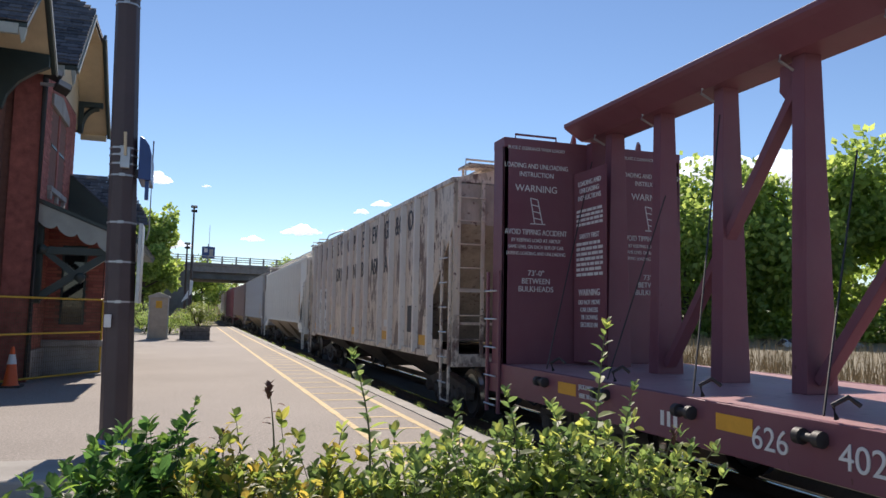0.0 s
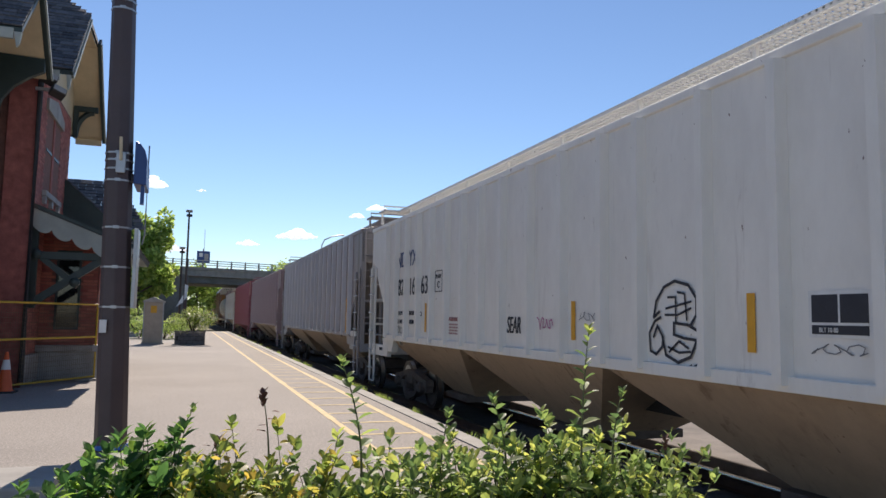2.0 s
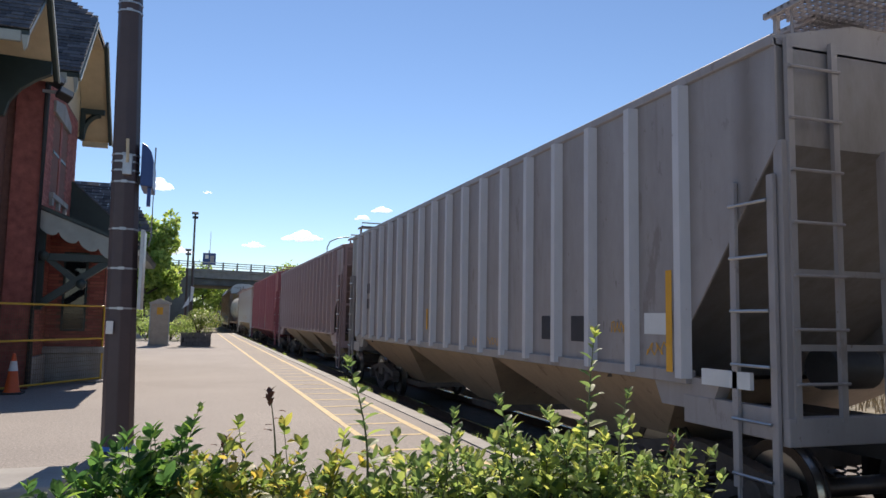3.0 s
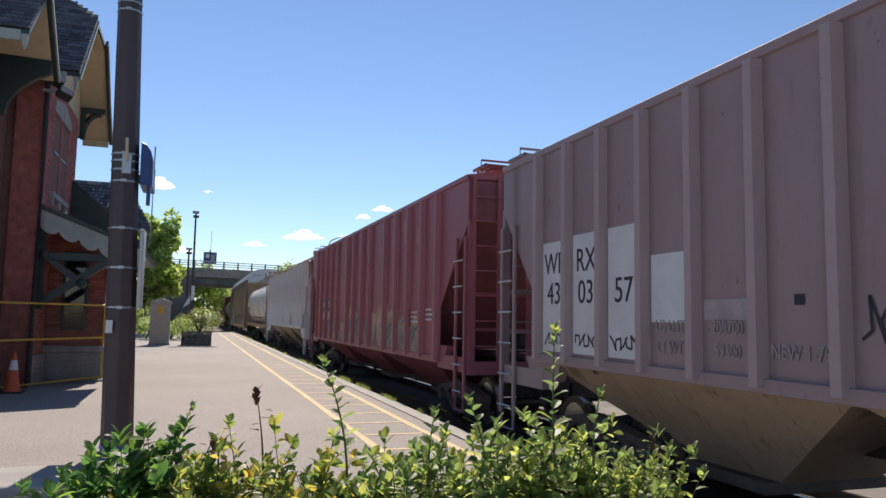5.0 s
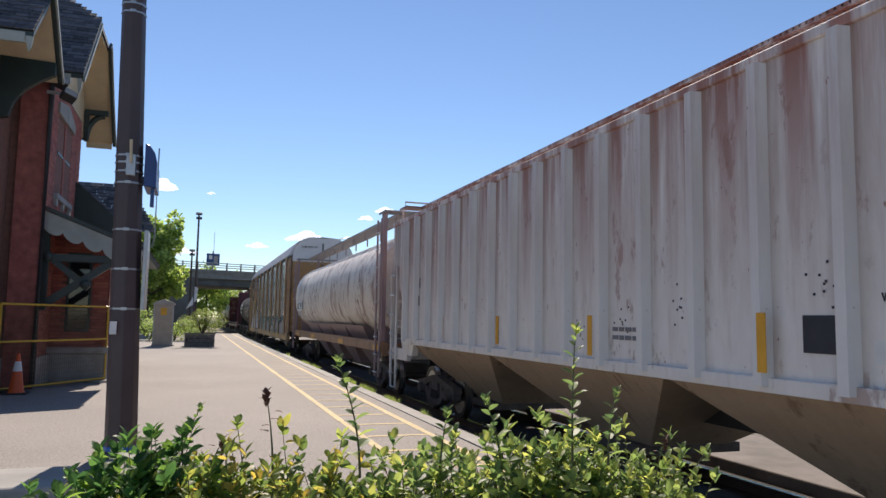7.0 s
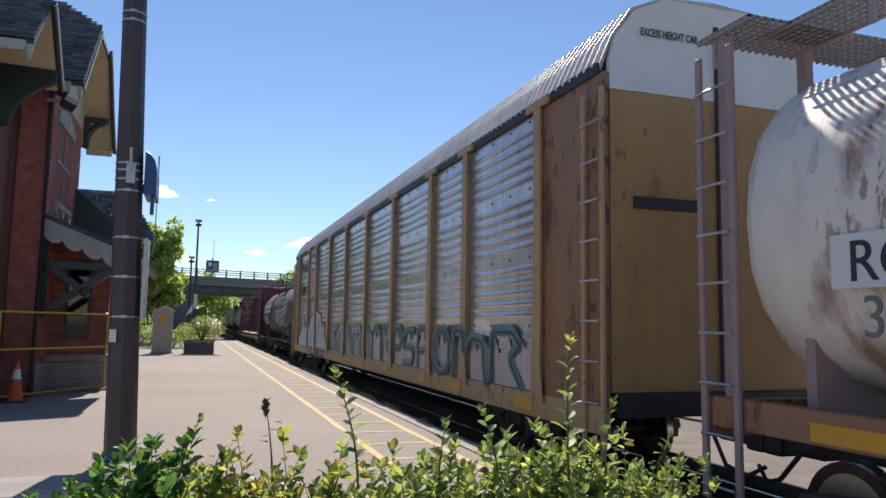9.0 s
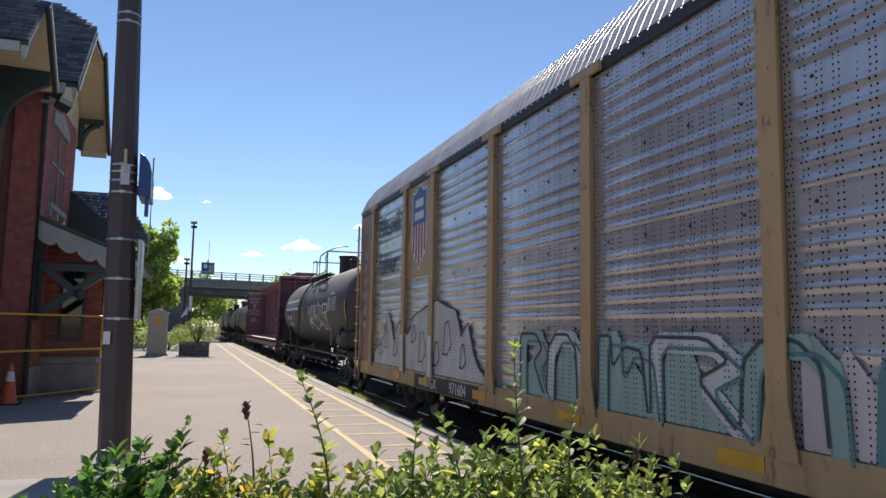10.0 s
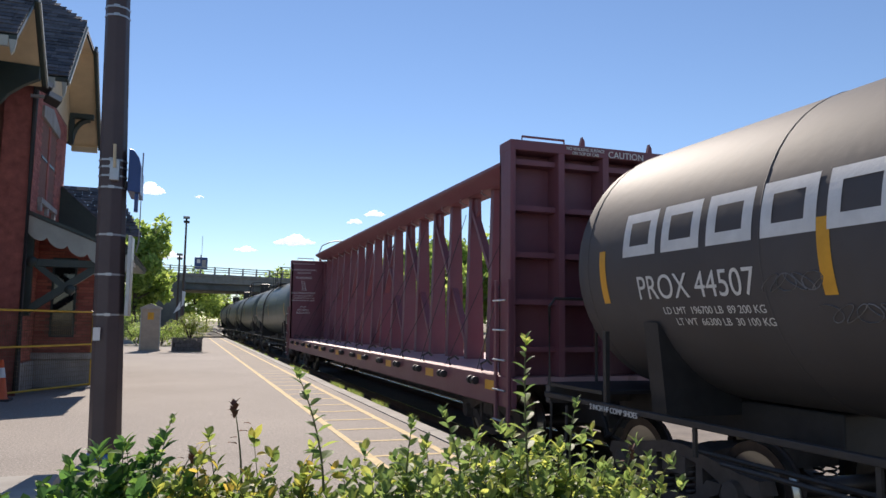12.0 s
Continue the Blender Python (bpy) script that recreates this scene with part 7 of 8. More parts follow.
    part("manway", MB().lathe([(cz + R - .1, .38), (cz + R + .58, .38), (cz + R + .60, .41), (cz + R + .68, .41), (cz + R + .72, .3), (cz + R + .72, 0)], "z", 20), BLACK_IRON, car, m=pose(0, yd, 0), smooth=True)
    part("valve", MB().lathe([(cz + R - .1, .14), (cz + R + .34, .14), (cz + R + .36, .22), (cz + R + .43, .22), (cz + R + .46, .14), (cz + R + .55, .14), (cz + R + .55, 0)], "z", 16), BLACK_IRON, car, m=pose(0, yd - 1.12, 0), smooth=True)
    pz = cz + R - .02
    for x0, x1 in ((-1.05, -.68), (.68, 1.05)):
        part("top_platform", MB().box(x0, x1, yd - .7, yd + 2.5, pz - .12, pz - .07), BLACK_IRON, car)
    tr = part("top_railing", MB().tube([(-1.05, yd + 2.5, pz - .45), (-1.05, yd + 2.5, pz + .62), (1.05, yd + 2.5, pz + .62), (1.05, yd + 2.5, pz - .45)], .028, 6), BLACK_IRON, car, "black railing round the manway")
    for x in (-1.0, 1.0):
        part("hoop", MB().tube([(x, yd + 2.5, pz + .60), (x, yd + 1.95, pz + .64), (x, yd + 1.82, pz + .58), (x, yd + 1.78, pz + .45), (x, yd + 1.78, pz - .3)], .025, 6), BLACK_IRON, tr, smooth=True)
        part("hoop", MB().tube([(x, yd + 1.1, pz - .3), (x, yd + 1.1, pz + .55), (x, yd + .98, pz + .70), (x, yd + .8, pz + .76), (x, yd - .67, pz + .80)], .025, 6), BLACK_IRON, tr, smooth=True)
        part("post", MB().tube([(x, yd - .67, pz - .3), (x, yd - .67, pz + .80)], .030, 6), BLACK_IRON, tr)
        part("mid_rail", MB().tube([(x, yd + 2.5, pz + .0), (x, yd - .67, pz + .02)], .02, 6), BLACK_IRON, tr)
    part("cross_rail", MB().tube([(-1.0, yd - .67, pz + .80), (1.0, yd - .67, pz + .80)], .025, 6), BLACK_IRON, tr)
    # side ladder that follows the shell
    def on_shell(a, off):
        return (-(R + off) * math.sin(a), cz + (R + off) * math.cos(a))
    ld = MB()
    for y in (yd + 2.35, yd + 2.8):
        pts = [(on_shell(.55 + i * .13, .08)[0], y, on_shell(.55 + i * .13, .08)[1]) for i in range(9)]
        pts += [(-1.58, y, 2.2), (-1.6, y, .55)]
        ld.tube(pts, .02, 6)
    lo = part("ladder", ld, BLACK_IRON, car, "black side ladder", smooth=True)
    for k in range(9):
        p = on_shell(.6 + k * .13, .09) if k < 7 else (-1.6, 2.1 - .4 * (k - 7))
        part("rung", MB().tube([(p[0], yd + 2.35, p[1]), (p[0], yd + 2.8, p[1])], .014, 6), BLACK_IRON, lo)
    for k in range(4):
        part("rung", MB().tube([(-1.6, yd + 2.35, 1.6 - .33 * k), (-1.6, yd + 2.8, 1.6 - .33 * k)], .014, 6), BLACK_IRON, lo)
    # marks that bend with the shell
    def mark(y0, y1, a0, a1, m_, name="reflector", off=.004):
        mb = MB()
        for i in range(9):
            x, z = on_shell(a0 + (a1 - a0) * i / 8, off)
            mb.v.extend([(x, y0, z), (x, y1, z)])
        for i in range(8):
            mb.f.append((2 * i, 2 * i + 1, 2 * i + 3, 2 * i + 2))
        part(name, mb, m_, car)
    def bent_text(t, size, y, a, m_, squeeze=1.0):
        ob = lettering(t, size, m_, car, 0, 0, 0, squeeze=squeeze)
        rot = ob.matrix_basis.copy()
        me = ob.data
        for v in me.vertices:
            p = rot @ v.co
            ang = a - p.z / R
            x, z = on_shell(ang, .004 + max(0, -p.x) * .5)
            v.co = (x, p.y + y, z)
        ob.matrix_basis = Matrix()
    if detailed:
        for y in (h - 1.28, 4.17, 1.42, -1.74, -4.15, -h + .80):
            mark(y - .06, y + .06, 1.48, 1.88, YELLOW)
        # maker's name as six plain rounded white frames
        for k in range(6):
            y = h - 1.98 - k * .67
            for (ya, yb2, aa, ab) in ((y + .17, y + .29, 1.23, 1.55), (y - .28, y - .16, 1.23, 1.55), (y - .28, y + .29, 1.23, 1.305), (y - .28, y + .29, 1.475, 1.55)):
                mark(ya, yb2, aa, ab, WHITE_PAINT, "name_bar", .004 + .0006 * k)
        bent_text("PROX 44507", .25, h - 2.75, 1.86, WHITE_PAINT, .9)
        bent_text("LD LMT  196700 LB  89 200 KG", .075, h - 2.95, 1.97, WHITE_PAINT)
        bent_text("LT WT  66300 LB  30 100 KG", .075, h - 3.05, 2.05, WHITE_PAINT)
        bent_text("DOT 111A100W1", .10, -h + 3.3, 1.30, WHITE_PAINT, .8)
        # test table
        for i in range(8):
            mark(-h + 2.35, -h + 4.0, 1.36 + i * .045, 1.364 + i * .045, WHITE_PAINT, "table_line")
        for yy in (-h + 2.35, -h + 2.75, -h + 3.15, -h + 3.99):
            mark(yy, yy + .012, 1.36, 1.68, WHITE_PAINT, "table_line")
        for i in range(7):
            for yy in (-h + 2.45, -h + 2.85, -h + 3.3):
                mark(yy, yy + (.2 if yy < -h + 3 else .55), 1.375 + i * .045, 1.392 + i * .045, WHITE_PAINT, "table_bar")
        # sprayed outline shapes with stars
        def angle_at(z):
            return math.acos(max(-1, min(1, (z - cz) / R)))
        glyphs = ([(0, .70), (.10, 1.0), (.42, .62), (.72, 1.02), (1, .30), (.80, .22), (.66, .55), (.45, .25), (.36, .55), (.22, .02), (.12, 0), (0, .70)],
                  [(.0, .95), (.25, 1.0), (.32, .45), (.55, .42), (.60, .98), (.90, 1.02), (.95, .2), (.6, .0), (.05, .25), (.0, .95)],
                  [(.0, .72), (.3, .85), (.85, 1.12), (.9, .80), (.78, .72), (1.0, .30), (.55, .12), (.42, .62), (.08, .5), (.0, .72)],
                  [(.0, .98), (.30, .98), (.62, .50), (.60, .95), (.92, .92), (1.0, .05), (.70, .08), (.36, .42), (.34, .20), (.04, .28), (.0, .98)],
                  [(.0, 1.0), (1.0, .98), (1.0, .72), (.65, .68), (.72, .02), (.35, .05), (.36, .66), (.0, .66), (.0, 1.0)])
        for k, gl in enumerate(glyphs):
            y0_ = -.22 - .87 * k
            pts = [(y0_ - px * .84, angle_at(1.82 + pz * .95)) for px, pz in gl]
            mb = MB()
            for (ya, aa), (yb2, ab) in zip(pts, pts[1:]):
                n_ = 4
                for q in range(n_):
                    f0, f1 = q / n_, (q + 1) / n_
                    y_0, y_1, a_0, a_1 = ya + (yb2 - ya) * f0, ya + (yb2 - ya) * f1, aa + (ab - aa) * f0, aa + (ab - aa) * f1
                    dv = Vector((y_1 - y_0, -(a_1 - a_0) * R)).normalized() * .03
                    o = len(mb.v)
                    for (yy, a_) in ((y_0, a_0), (y_1, a_1)):
                        for sgn in (-1, 1):
                            x, z = on_shell(a_ - sgn * dv.x / R, .005 + .0007 * k)
                            mb.v.append((x, yy - sgn * dv.y, z))
                    mb.f.append((o, o + 1, o + 3, o + 2))
            tagged(part("graffiti", mb, GRAFF_WHITE, car), kind="stuff")
        for seed, yc, ac, wd in ((1, h - 4.0, 1.80, .55), (2, h - 4.6, 1.98, .7)):
            mb = MB()
            prev = None
            for q in range(60):
                f = q / 59
                yy, aa = yc + wd * (.5 - f) + .08 * math.sin(f * 40 + seed), ac + .05 * math.sin(f * 33 + seed * 2)
                x, z = on_shell(aa, .006)
                if prev:
                    mb.tube([prev, (x, yy, z)], .005, 3)
                prev = (x, yy, z)
            tagged(part("chalk_scribble", mb, GREY_LETTER, car), kind="stuff")
        part("air_tank", MB().lathe([(-.75, 0), (-.72, .2), (-.6, .27), (.6, .27), (.72, .2), (.75, 0)], "y", 20, (-1.25, -h + 1.15, 1.55)), mat, car, smooth=True)
        part("strap", MB().lathe([(-.33, .285), (-.27, .285)], "y", 20, (-1.25, -h + 1.15, 1.55)), BLACK_IRON, car)
        part("placard_frame", MB().prism([(-h + 2.55, 1.9), (-h + 2.25, 1.6), (-h + 2.55, 1.3), (-h + 2.85, 1.6)], "x", -1.54, -1.53), mat, car)
        lettering("2 INCH HF COMP SHOES", .06, WHITE_PAINT, car, -1.565, -h + 1.8, 1.035)
        lettering("2 INCH HF COMP SHOES", .06, WHITE_PAINT, car, -1.565, h - 1.6, 1.035)
    else:
        for y in (h - 1.2, 0, -h + 1.2):
            mark(y - .06, y + .06, 1.42, 1.85, YELLOW)
    return car


def centre_beam(s0, s1, label, numbered=False):
    L = s1 - s0
    h = L / 2
    car = thing("centre_beam_car", pose(TRACK_X, (s0 + s1) / 2, RAIL_Z), label, "railway car", "train")
    zd, zt, W = 1.22, 4.62, 1.59
    part("deck", MB().box(-W + .02, W - .02, -h, h, zd - .10, zd), DECK_RED, car, "worn maroon steel deck")
    part("side_sill", MB().box(-W, -W + .08, -h - .1, h + .1, zd - .42, zd + .005), BEAM_RED, car, bevel=0.008)
    part("side_sill", MB().box(W - .08, W, -h - .1, h + .1, zd - .42, zd + .005), BEAM_RED, car, bevel=0.008)
    part("centre_sill", MB().box(-.3, .3, -h - .5, h + .5, .55, 1.1), BLACK_IRON, car)
    ym = {}
    for s in (-1, 1):
        yi = s * (h - .40)
        a, b = sorted((yi, s * h))
        bk = part("bulkhead", MB().box(-W + .02, W - .02, min(yi, yi + s * .06), max(yi, yi + s * .06), zd, zt), BEAM_RED, car, "tall maroon end bulkhead", bevel=0.01)
        for x in (-W + .02, W - .12):
            part("edge_post", MB().box(x, x + .08, a, b, zd, zt), BEAM_RED, bk, bevel=0.01)
        for x in (-.75, .0, .75):
            part("stiffener", MB().box(x - .05, x + .05, min(yi + s * .06, s * h), max(yi + s * .06, s * h), zd, zt), BEAM_RED, bk)
        for k in range(5):
            z = zd + .35 + .68 * k
            part("rib", MB().box(-W + .1, W - .1, min(yi + s * .06, s * (h - .1)), max(yi + s * .06, s * (h - .1)), z, z + .08), BEAM_RED, bk)
        part("cap", MB().box(-W + .016, W - .016, a - .004, b + .004, zt - .14, zt + .012), BEAM_RED, bk, bevel=0.01)
        part("handrail", MB().tube([(-1.3, s * (h - .2), zt), (-1.3, s * (h - .2), zt + .12), (-.6, s * (h - .2), zt + .12), (-.6, s * (h - .2), zt)], .018, 6), BEAM_RED, bk)
        for x in (-.3, .9):
            part("lug", MB().prism([(x - .05, zt), (x + .05, zt), (x + .04, zt + .14), (x, zt + .2)], "y", s * (h - .2) - .03, s * (h - .2) + .03), BEAM_RED, bk)
        add_bogie(car, s * (h - 1.9))
        coupler(car, s * (h + .2), s)
        ladder(car, BEAM_RED, -W - .03, s * (h + .05), s * (h - .38), .5, 2.6, .42)
        # writing on the inner and outer faces
        yf = yi - s * .004
        if s > 0:
            for x in (-1.03, 1.0):
                lettering("LOADING AND UNLOADING", .075, WHITE_PAINT, car, x, yf, 4.18, flip=0, squeeze=.78)
                lettering("INSTRUCTION", .075, WHITE_PAINT, car, x, yf, 4.05, flip=0, squeeze=.85)
                lettering("WARNING", .105, WHITE_PAINT, car, x, yf, 3.82, flip=0)
                lettering("AVOID TIPPING ACCIDENT", .085, WHITE_PAINT, car, x, yf, 3.16, flip=0, squeeze=.72)
                lettering("BY KEEPING LOAD AT ABOUT", .055, WHITE_PAINT, car, x, yf, 3.05, flip=0, squeeze=.8)
                lettering("SAME LEVEL ON EACH SIDE OF CAR", .055, WHITE_PAINT, car, x, yf, 2.95, flip=0, squeeze=.75)
                lettering("DURING LOADING AND UNLOADING", .055, WHITE_PAINT, car, x, yf, 2.85, flip=0, squeeze=.75)
                lettering("73'-0\"", .085, WHITE_PAINT, car, x, yf, 2.54, flip=0)
                lettering("BETWEEN", .085, WHITE_PAINT, car, x, yf, 2.42, flip=0, squeeze=.9)
                lettering("BULKHEADS", .085, WHITE_PAINT, car, x, yf, 2.30, flip=0, squeeze=.9)
                lettering("PLATE C CLEARANCE WHEN LOADED", .05, WHITE_PAINT, car, x, yf, 4.46, flip=0, squeeze=.8)
                pic = MB()
                for q in range(4):
                    pic.beam((x - .1 + .02 * q, yf, 3.72 - .1 * q), (x + .02 + .02 * q, yf, 3.70 - .1 * q), .004, .015, (0, 0, 1))
                pic.beam((x - .1, yf, 3.72), (x - .03, yf, 3.34), .004, .015, (1, 0, 0)).beam((x + .02, yf, 3.70), (x + .1, yf, 3.34), .004, .015, (1, 0, 0)).beam((x - .1, yf, 3.33), (x + .15, yf, 3.33), .004, .015, (0, 0, 1))
                part("pictogram", pic, WHITE_PAINT, car)
        else:
            lettering("CAUTION", .10, WHITE_PAINT, car, .35, -h - .012, zt - .13, flip=0)
            lettering("NO WALKING SURFACE", .05, WHITE_PAINT, car, -.35, -h - .012, zt - .07, flip=0, squeeze=.85)
            lettering("ON TOP OF CAR", .05, WHITE_PAINT, car, -.35, -h - .012, zt - .135, flip=0, squeeze=.85)
    # centre partition: deep top chord, tapered posts, diagonals
    yi = h - .46
    zc = 4.93
    part("chord_web", MB().box(-.18, .18, yi - .14, yi + .04, zd, zc - .3), BEAM_RED, car)
    part("top_chord", MB().prism([(-.55, zc), (.55, zc), (.55, zc - .06), (.50, zc - .10), (.24, zc - .25), (-.24, zc - .25), (-.50, zc - .10), (-.55, zc - .06)], "y", -yi + .8, yi + .1), BEAM_RED, car, bevel=0.008)
    n = 18
    bay = (2 * yi - 1.69) / (n - 1)
    for i in range(n):
        y = -yi + 1.19 + bay * i
        part("post", MB().add([(sx * (.20 if z == zd else .11), y + sy * (.10 if z == zd else .085), z) for z in (zd, zc - .24) for sy in (-1, 1) for sx in (-1, 1)],
                              [(0, 2, 3, 1), (4, 5, 7, 6), (0, 1, 5, 4), (1, 3, 7, 5), (3, 2, 6, 7), (2, 0, 4, 6)]), BEAM_RED, car, bevel=0.008)
        part("hook", MB().tube([(-.18, y, zc - .42), (-.36, y, zc - .34), (-.34, y, zc - .28)], .016, 6), STEEL, car)
        # braces rise over two bays towards the middle of the car
        far = i > n // 2
        k = n - 1 - i if far else i
        if k % 2 == 1 and k < 8:
            sg = -1 if far else 1
            part("diagonal", MB().beam((-.03, y + sg * .12, zd + .12), (-.03, y + sg * (2 * bay - .06), zc - .55), .10, .15, (1, 0, 0)), BEAM_RED, car, bevel=0.008)
            part("gusset", MB().prism([(y + sg * (2 * bay - .02), zc - .28), (y + sg * (2 * bay - .30), zc - .28), (y + sg * (2 * bay - .32), zc - .55), (y + sg * (2 * bay - .08), zc - .85)], "x", -.06, .0), BEAM_RED, car)
    # winches, cables and yellow marks along the sill
    wm = MB().lathe([(-.13, .03), (-.12, .062), (-.06, .062), (-.055, .034), (.055, .034), (.06, .062), (.12, .062), (.13, .03)], "y", 12).mesh("winch", BLACK_IRON, True)
    hk = MB().tube([(-.02, 0, 0), (-.05, .0, .1), (.04, -.05, .16), (.10, -.1, .1)], .02, 6).mesh("hook", BLACK_IRON, True)
    for i in range(15):
        y = 9.85 - 1.45 * i
        w_ = part("winch", wm, BLACK_IRON, car, m=pose(-W - .055, y, zd - .12))
        part("hook", hk, BLACK_IRON, w_, m=pose(.12, -.15, .15))
        part("cable", MB().tube([(-W - .02, y - .1, zd + .05), (-.2, y - .1 + (.9 if i % 2 else 1.3), zd + 2.3 if i % 2 else zd + 3.1)], .009, 4), BLACK_IRON, car)
        if i % 2 == 0:
            part("reflector", MB().box(-W - .006, -W, y - .82, y - .38, zd - .22, zd - .08), YELLOW, car, "yellow reflective strip")
    if numbered:
        bars(car, -W - .003, 10.07 - 4.08 - (s0 + s1) / 2, zd - .3, 1, .14, .3, WHITE_PAINT)
        lettering("626", .19, WHITE_PAINT, car, -W - .006, 10.07 - 5.35 - (s0 + s1) / 2, zd - .3)
        lettering("402", .19, WHITE_PAINT, car, -W - .006, 10.07 - 6.2 - (s0 + s1) / 2, zd - .3)
        lettering("JACK EMPTY LOAD", .055, WHITE_PAINT, car, -W - .006, 10.07 - 2.6 - (s0 + s1) / 2, zd - .12, squeeze=.8)
        lettering("HERE 3/8 BEARING", .055, WHITE_PAINT, car, -W - .006, 10.07 - 2.6 - (s0 + s1) / 2, zd - .22, squeeze=.8)
    # writing down the centre partition beside the far bulkhead
    if numbered:
        part("notice_plate", MB().box(-.44, -.42, yi - .95, yi - .05, zd + .05, zt - .5), BEAM_RED, car)
        zz = 3.9
        for t_, sz in (("LOADING AND", .075), ("UNLOADING", .075), ("INSTRUCTIONS", .075)):
            lettering(t_, sz, WHITE_PAINT, car, -.444, yi - .5, zz, squeeze=.9)
            zz -= .11
        bars(car, -.44, yi - .5, 3.5, 4, .04, .75, WHITE_PAINT)
        lettering("SAFETY FIRST", .075, WHITE_PAINT, car, -.444, yi - .5, 3.1, squeeze=.9)
        bars(car, -.44, yi - .5, 3.0, 7, .045, .75, WHITE_PAINT)
        lettering("WARNING", .10, WHITE_PAINT, car, -.444, yi - .5, 2.25, squeeze=.9)
        for k, t_ in enumerate(("DO NOT MOVE", "CAR UNLESS", "TIE DOWNS", "SECURED IN")):
            lettering(t_, .07, WHITE_PAINT, car, -.444, yi - .5, 2.12 - .11 * k, squeeze=.9)
    return car


TRAIN = cars()

# ---- hedge in the foreground ----
single("planting_bed", MB().box(-0.9, 1.75, 1.45, 2.75, -.1, 0.10), DRY_GROUND, "bare soil of the planting bed under the hedge", "planting bed", kind="structure", bevel=0.03)
for x0, x1, y0, y1 in ((-1.05, 1.9, 1.3, 1.446), (-1.05, 1.9, 2.754, 2.9)):
    single("kerb", MB().box(x0, x1, y0, y1, -.1, 0.14), CONCRETE, "low pale concrete kerb beside the hedge bed", "kerb", kind="structure", bevel=0.02)
SHOOTS = []


def shoot(x, y, z, hgt, bend, ls, label, sway, dry=False, seed=0, n=None):
    """One upright leafy shoot whose foot is at x, y, z."""
    r = random.Random(seed)
    sh = thing("hedge_shoot", pose(x, y, z), label, "hedge shoot", "hedge shoots")
    pts = [(bend[0] * (i / 8) ** 2, bend[1] * (i / 8) ** 2, hgt * i / 8) for i in range(9)]
    part("stem", MB().tube(pts, [.0035 - .0025 * i / 8 for i in range(9)], 5), STEM, sh)
    lv = MB()
    k = n or int(hgt / (.009 if dry else .015))
    for i in range(k):
        f = .12 + .88 * i / k
        q = Vector((bend[0] * f * f, bend[1] * f * f, hgt * f))
        a = i * 2.4 + r.uniform(-.4, .4)
        l = ls * (1.05 - .55 * f) * r.uniform(.8, 1.15)
        if dry:
            if f > .52 and i % 2 == 0:
                side = Vector((math.cos(a), math.sin(a), .5)) * (l * .7 * r.random())
                leaf(lv, q + side, (math.cos(a), math.sin(a), r.uniform(-.2, .7)), (0, 0, 1), l * .75, l * .5)
        else:
            leaf(lv, q, (math.cos(a), math.sin(a), .25 + .7 * f), (r.gauss(0, .25), r.gauss(0, .25), 1), l * 1.12, l * r.uniform(.58, .70))
    for i in range(4 if not dry else 9):
        a = i * 1.7
        leaf(lv, (bend[0], bend[1], hgt - .004 * i), (math.cos(a) * .5, math.sin(a) * .5, .9), (0, 0, 1), ls * .55, ls * .3)
    tagged(part("leaves", lv, DRY_FLOWER if dry else HEDGE_LEAF, sh), kind="stuff")
    SHOOTS.append((sh, (x, y, z), sway))
    return sh


def hedge_bush(x, y, z, rx, ry, h, twigs, ls, label, seed, mat):
    r = random.Random(seed)
    b = thing("hedge_bush", pose(x, y, z), label, "hedge", "hedge")
    st, lv = MB(), MB()
    for i in range(twigs):
        a, q = r.uniform(0, math.tau), math.sqrt(r.random())
        fx, fy = math.cos(a) * q * rx, math.sin(a) * q * ry
        top = h * (1 - .25 * q * q) * r.uniform(.76, 1.03) + .05 * math.sin(a * 2 + seed) + (r.random() < .08) * r.uniform(.03, .10)
        lx, ly = fx + r.gauss(0, .075), fy + r.gauss(0, .075)
        base = top - r.uniform(.22, .34)
        p0, p1 = Vector((fx * .7, fy * .7, base)), Vector((lx, ly, top))
        st.tube([p0, (p0 + p1) / 2 + Vector((r.gauss(0, .01), r.gauss(0, .01), 0)), p1], [.003, .002, .001], 4)
        n = r.randint(15, 22)
        for k in range(n):
            f = .05 + .95 * k / n
            aa = k * 2.4 + r.uniform(-.5, .5)
            l = ls * (1.1 - .5 * f) * r.uniform(.65, 1.2)
            leaf(lv, p0.lerp(p1, f), (math.cos(aa), math.sin(aa), r.uniform(-.05, .85)), (r.gauss(0, .4), r.gauss(0, .4), 1), l, l * r.uniform(.52, .68))
        for k in range(4):
            aa = k * 1.7 + r.uniform(0, 1)
            leaf(lv, p1 - Vector((0, 0, .006 * k)), (math.cos(aa) * .6, math.sin(aa) * .6, r.uniform(.7, 1.2)), (r.gauss(0, .3), r.gauss(0, .3), 1), ls * r.uniform(.5, .8), ls * r.uniform(.3, .42))
    tagged(part("twig_mass", st, STEM, b), kind="stuff")
    tagged(part("leaves", lv, mat, b), kind="stuff")
    for k in range(7):
        part("main_stem", MB().tube([(r.uniform(-.2, .2) * rx, 0, -z), (r.uniform(-.6, .6) * rx, r.uniform(-.4, .4) * ry, h * .8)], [.012, .005], 6), BARK, b)
    return b


GLOSSY_LEAF = leaf_mat("dark_glossy_leaves", (0.035, 0.085, 0.03), (0.065, 0.14, 0.04), (0.17, 0.27, 0.06))
WARM_LEAF = leaf_mat("yellowing_leaves", (0.075, 0.12, 0.04), (0.19, 0.24, 0.065), (0.42, 0.33, 0.085))
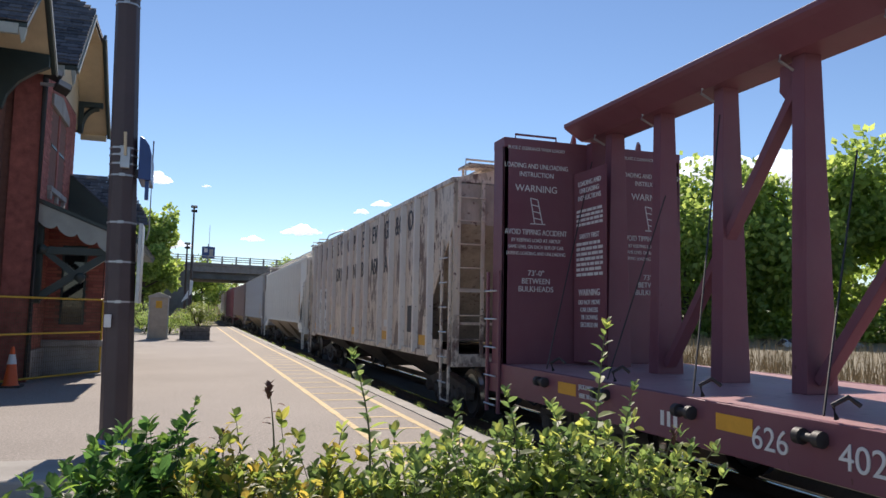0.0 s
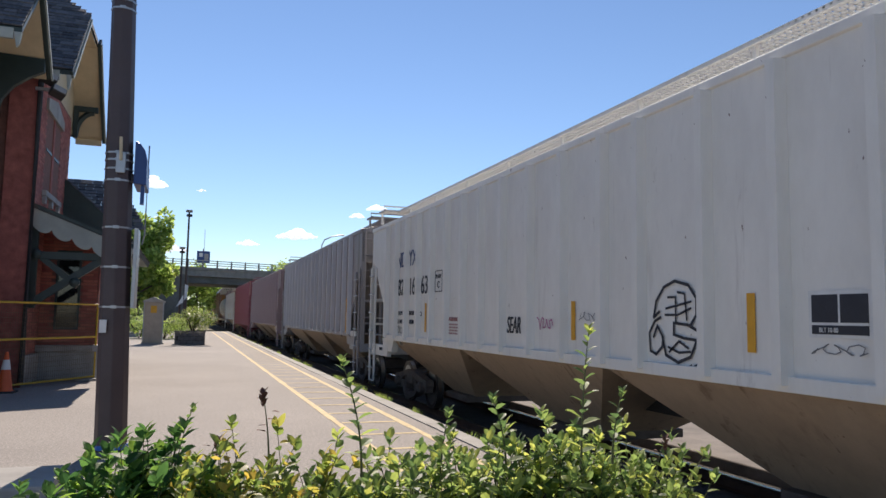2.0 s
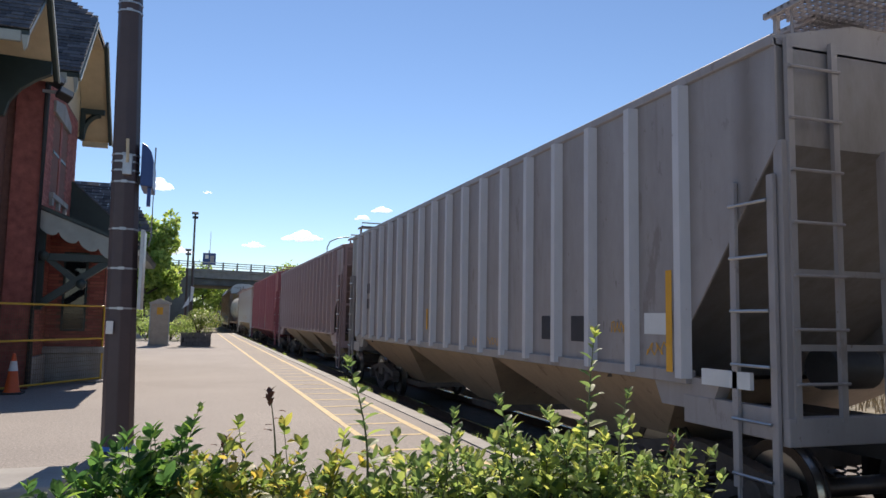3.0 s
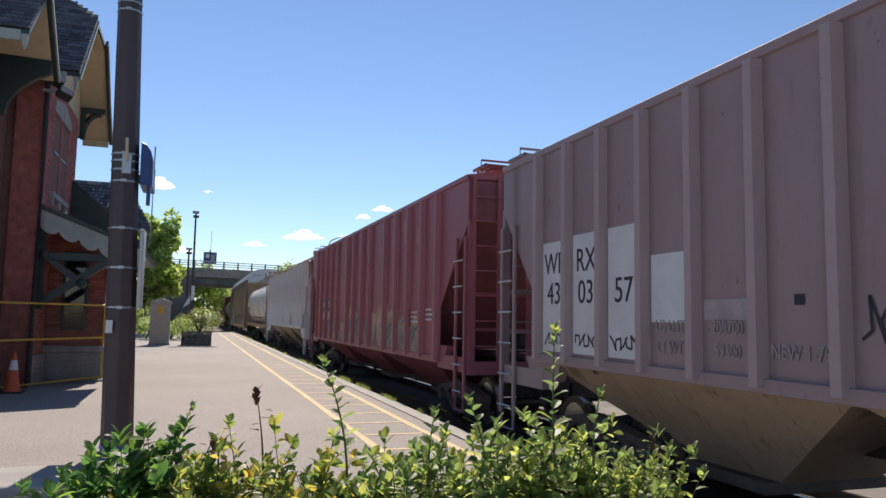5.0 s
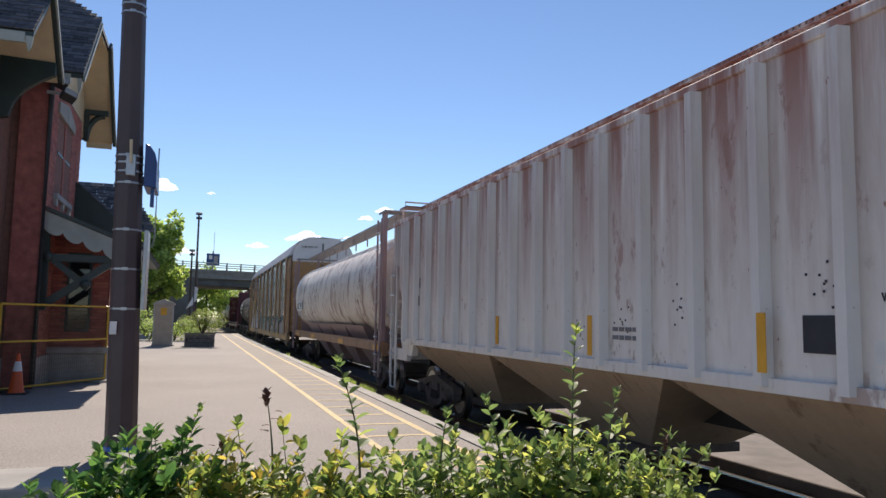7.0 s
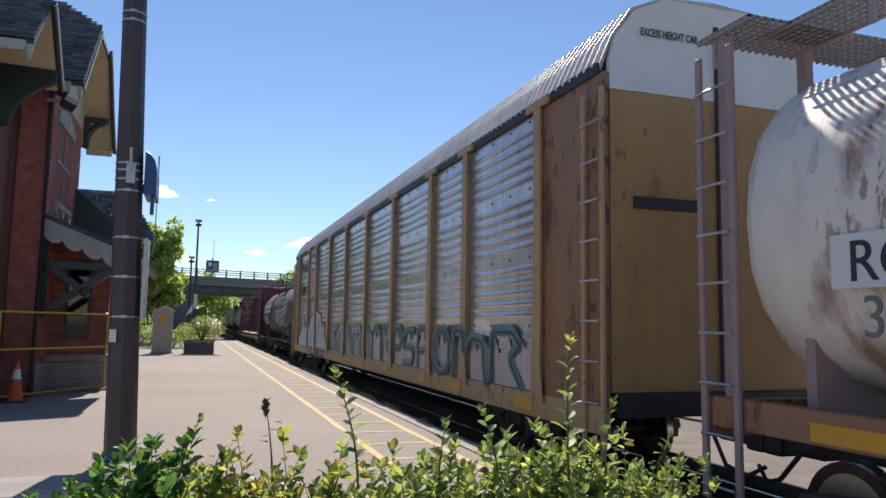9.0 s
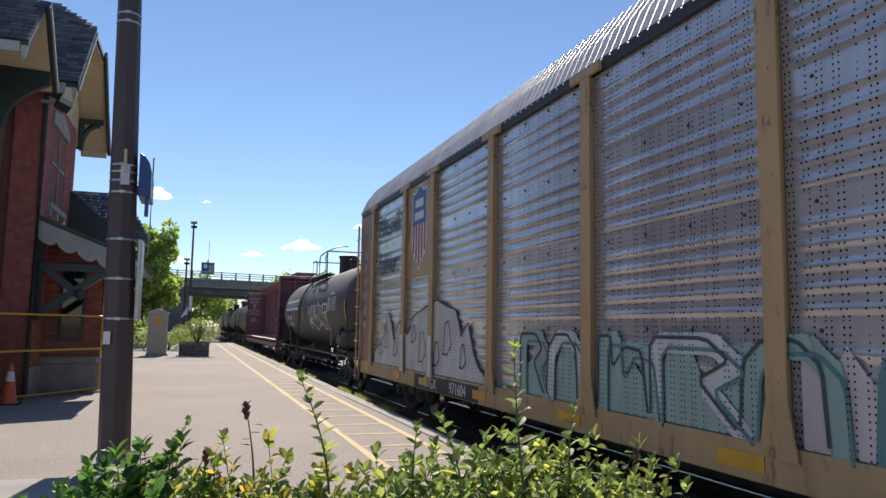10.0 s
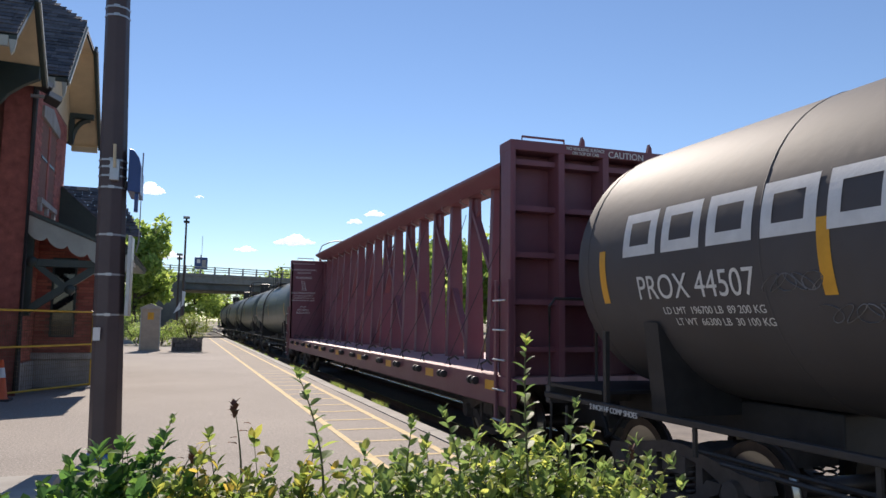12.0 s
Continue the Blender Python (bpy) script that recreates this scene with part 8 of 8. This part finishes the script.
# bearing and distance of each clump from the standing place
for k, (az, d, w, top, tw, ls, mt, gain, lab) in enumerate((
        (-5.0, 2.20, .12, 1.12, 95, .070, GLOSSY_LEAF, .05, "dark glossy green hedge bush in the planting bed"),
        (-2.2, 2.15, .15, 1.14, 100, .066, GLOSSY_LEAF, .06, "dark glossy green hedge bush in the planting bed"),
        (1.5, 2.05, .18, 1.12, 120, .052, WARM_LEAF, .10, "hedge bush with yellowing and reddish leaves"),
        (6.0, 1.95, .18, 1.14, 120, .054, WARM_LEAF, .15, "hedge bush with yellow-green leaves"),
        (10.3, 2.0, .15, 1.11, 64, .056, HEDGE_LEAF, .20, "fresh green hedge bush"),
        (15.4, 1.95, .15, 1.14, 80, .058, HEDGE_LEAF, .25, "fresh green hedge bush"),
        (19.5, 1.95, .18, 1.15, 110, .055, HEDGE_LEAF, .35, "darker green hedge bush"),
        (24.0, 1.95, .18, 1.18, 135, .050, HEDGE_LEAF, .55, "sunlit green hedge bush"),
        (28.0, 2.0, .18, 1.20, 150, .048, HEDGE_LEAF, .65, "dense sunlit green hedge bush"),
        (32.0, 2.05, .16, 1.17, 130, .047, HEDGE_LEAF, .65, "dense sunlit green hedge bush"))):
    a = radians(az)
    bx = hedge_bush(math.sin(a) * d, math.cos(a) * d, .55, w, .22, top - .55, tw, ls, lab, 200 + k, mt)
    SHOOTS.append((bx, (math.sin(a) * d, math.cos(a) * d, .55), gain))

for k, (az, d, z0, hg, bend, ls, sway, dry) in enumerate((
        (28.6, 1.85, 1.14, .34, (.02, 0), .050, 1.0, False),
        (12.0, 1.9, 1.10, .29, (-.06, 0), .052, .55, False),
        (5.2, 1.95, 1.08, .22, (-.02, .02), .048, .25, True),
        (0.4, 2.05, 1.04, .13, (.04, 0), .045, .2, True),
        (-1.5, 2.2, 1.06, .18, (.05, 0), .045, .1, False),
        (23.0, 1.9, 1.12, .18, (-.04, 0), .052, .8, False),
        (31.0, 1.95, 1.14, .18, (.03, 0), .044, .8, False),
        (18.0, 1.9, 1.08, .18, (.02, 0), .052, .5, False),
        (34.0, 2.05, 1.02, .17, (.04, 0), .038, .6, True))):
    a = radians(az)
    shoot(math.sin(a) * d, math.cos(a) * d, z0, hg, bend, ls, "tall dry brown flower stalk in the hedge" if dry else "tall fresh green hedge shoot", sway, dry, 300 + k)

# gusts from the passing cars, as the lean of the tallest shoot in degrees
SWAY = [(0.0, 2.0), (0.4, 0.0), (0.8, -0.7), (1.2, -4.8), (1.5, 0.6), (2.0, 0.3), (2.4, -6.5), (2.5, -9.6), (2.8, -7.6), (3.2, 6.0), (4.0, 0.0), (4.8, 2.2), (5.1, -5.6), (5.5, 2.5),
        (6.0, 0.6), (6.3, -2.0), (6.5, -5.1), (6.7, -3.2), (7.0, -2.0), (7.2, -0.6), (8.0, 0.5), (8.8, 0.0), (9.0, -2.8), (9.3, -7.0), (9.5, -2.3), (9.6, 0.6), (9.9, -9.0), (10.2, -2.3),
        (10.5, 0.8), (10.8, -7.6), (11.1, -6.8), (11.4, -4.0), (11.6, -3.1), (11.8, -2.0), (12.0, -4.8)]


def train_way(t):
    u = t - 6.0
    return 87.83 + 14.817 * u + 0.02975 * u * u


def motions():
    for car in TRAIN:
        m = car.matrix_basis.copy()
        walk(car, [(k * .5, Matrix.Translation((0, -train_way(k * .5), 0)) @ m) for k in range(25)])
    for ax, yy in SPINNERS:
        walk(ax, [(k / 30, Matrix.Translation((0, yy, .458)) @ Matrix.Rotation(train_way(k / 30) / .458, 4, "X")) for k in range(0, 361)])
    for sh, p, gain in SHOOTS:
        walk(sh, [(t, Matrix.Translation((p[0], p[1], 0)) @ Matrix.Rotation(radians(d * gain), 4, "Y") @ Matrix.Translation((0, 0, p[2]))) for t, d in SWAY])


motions()
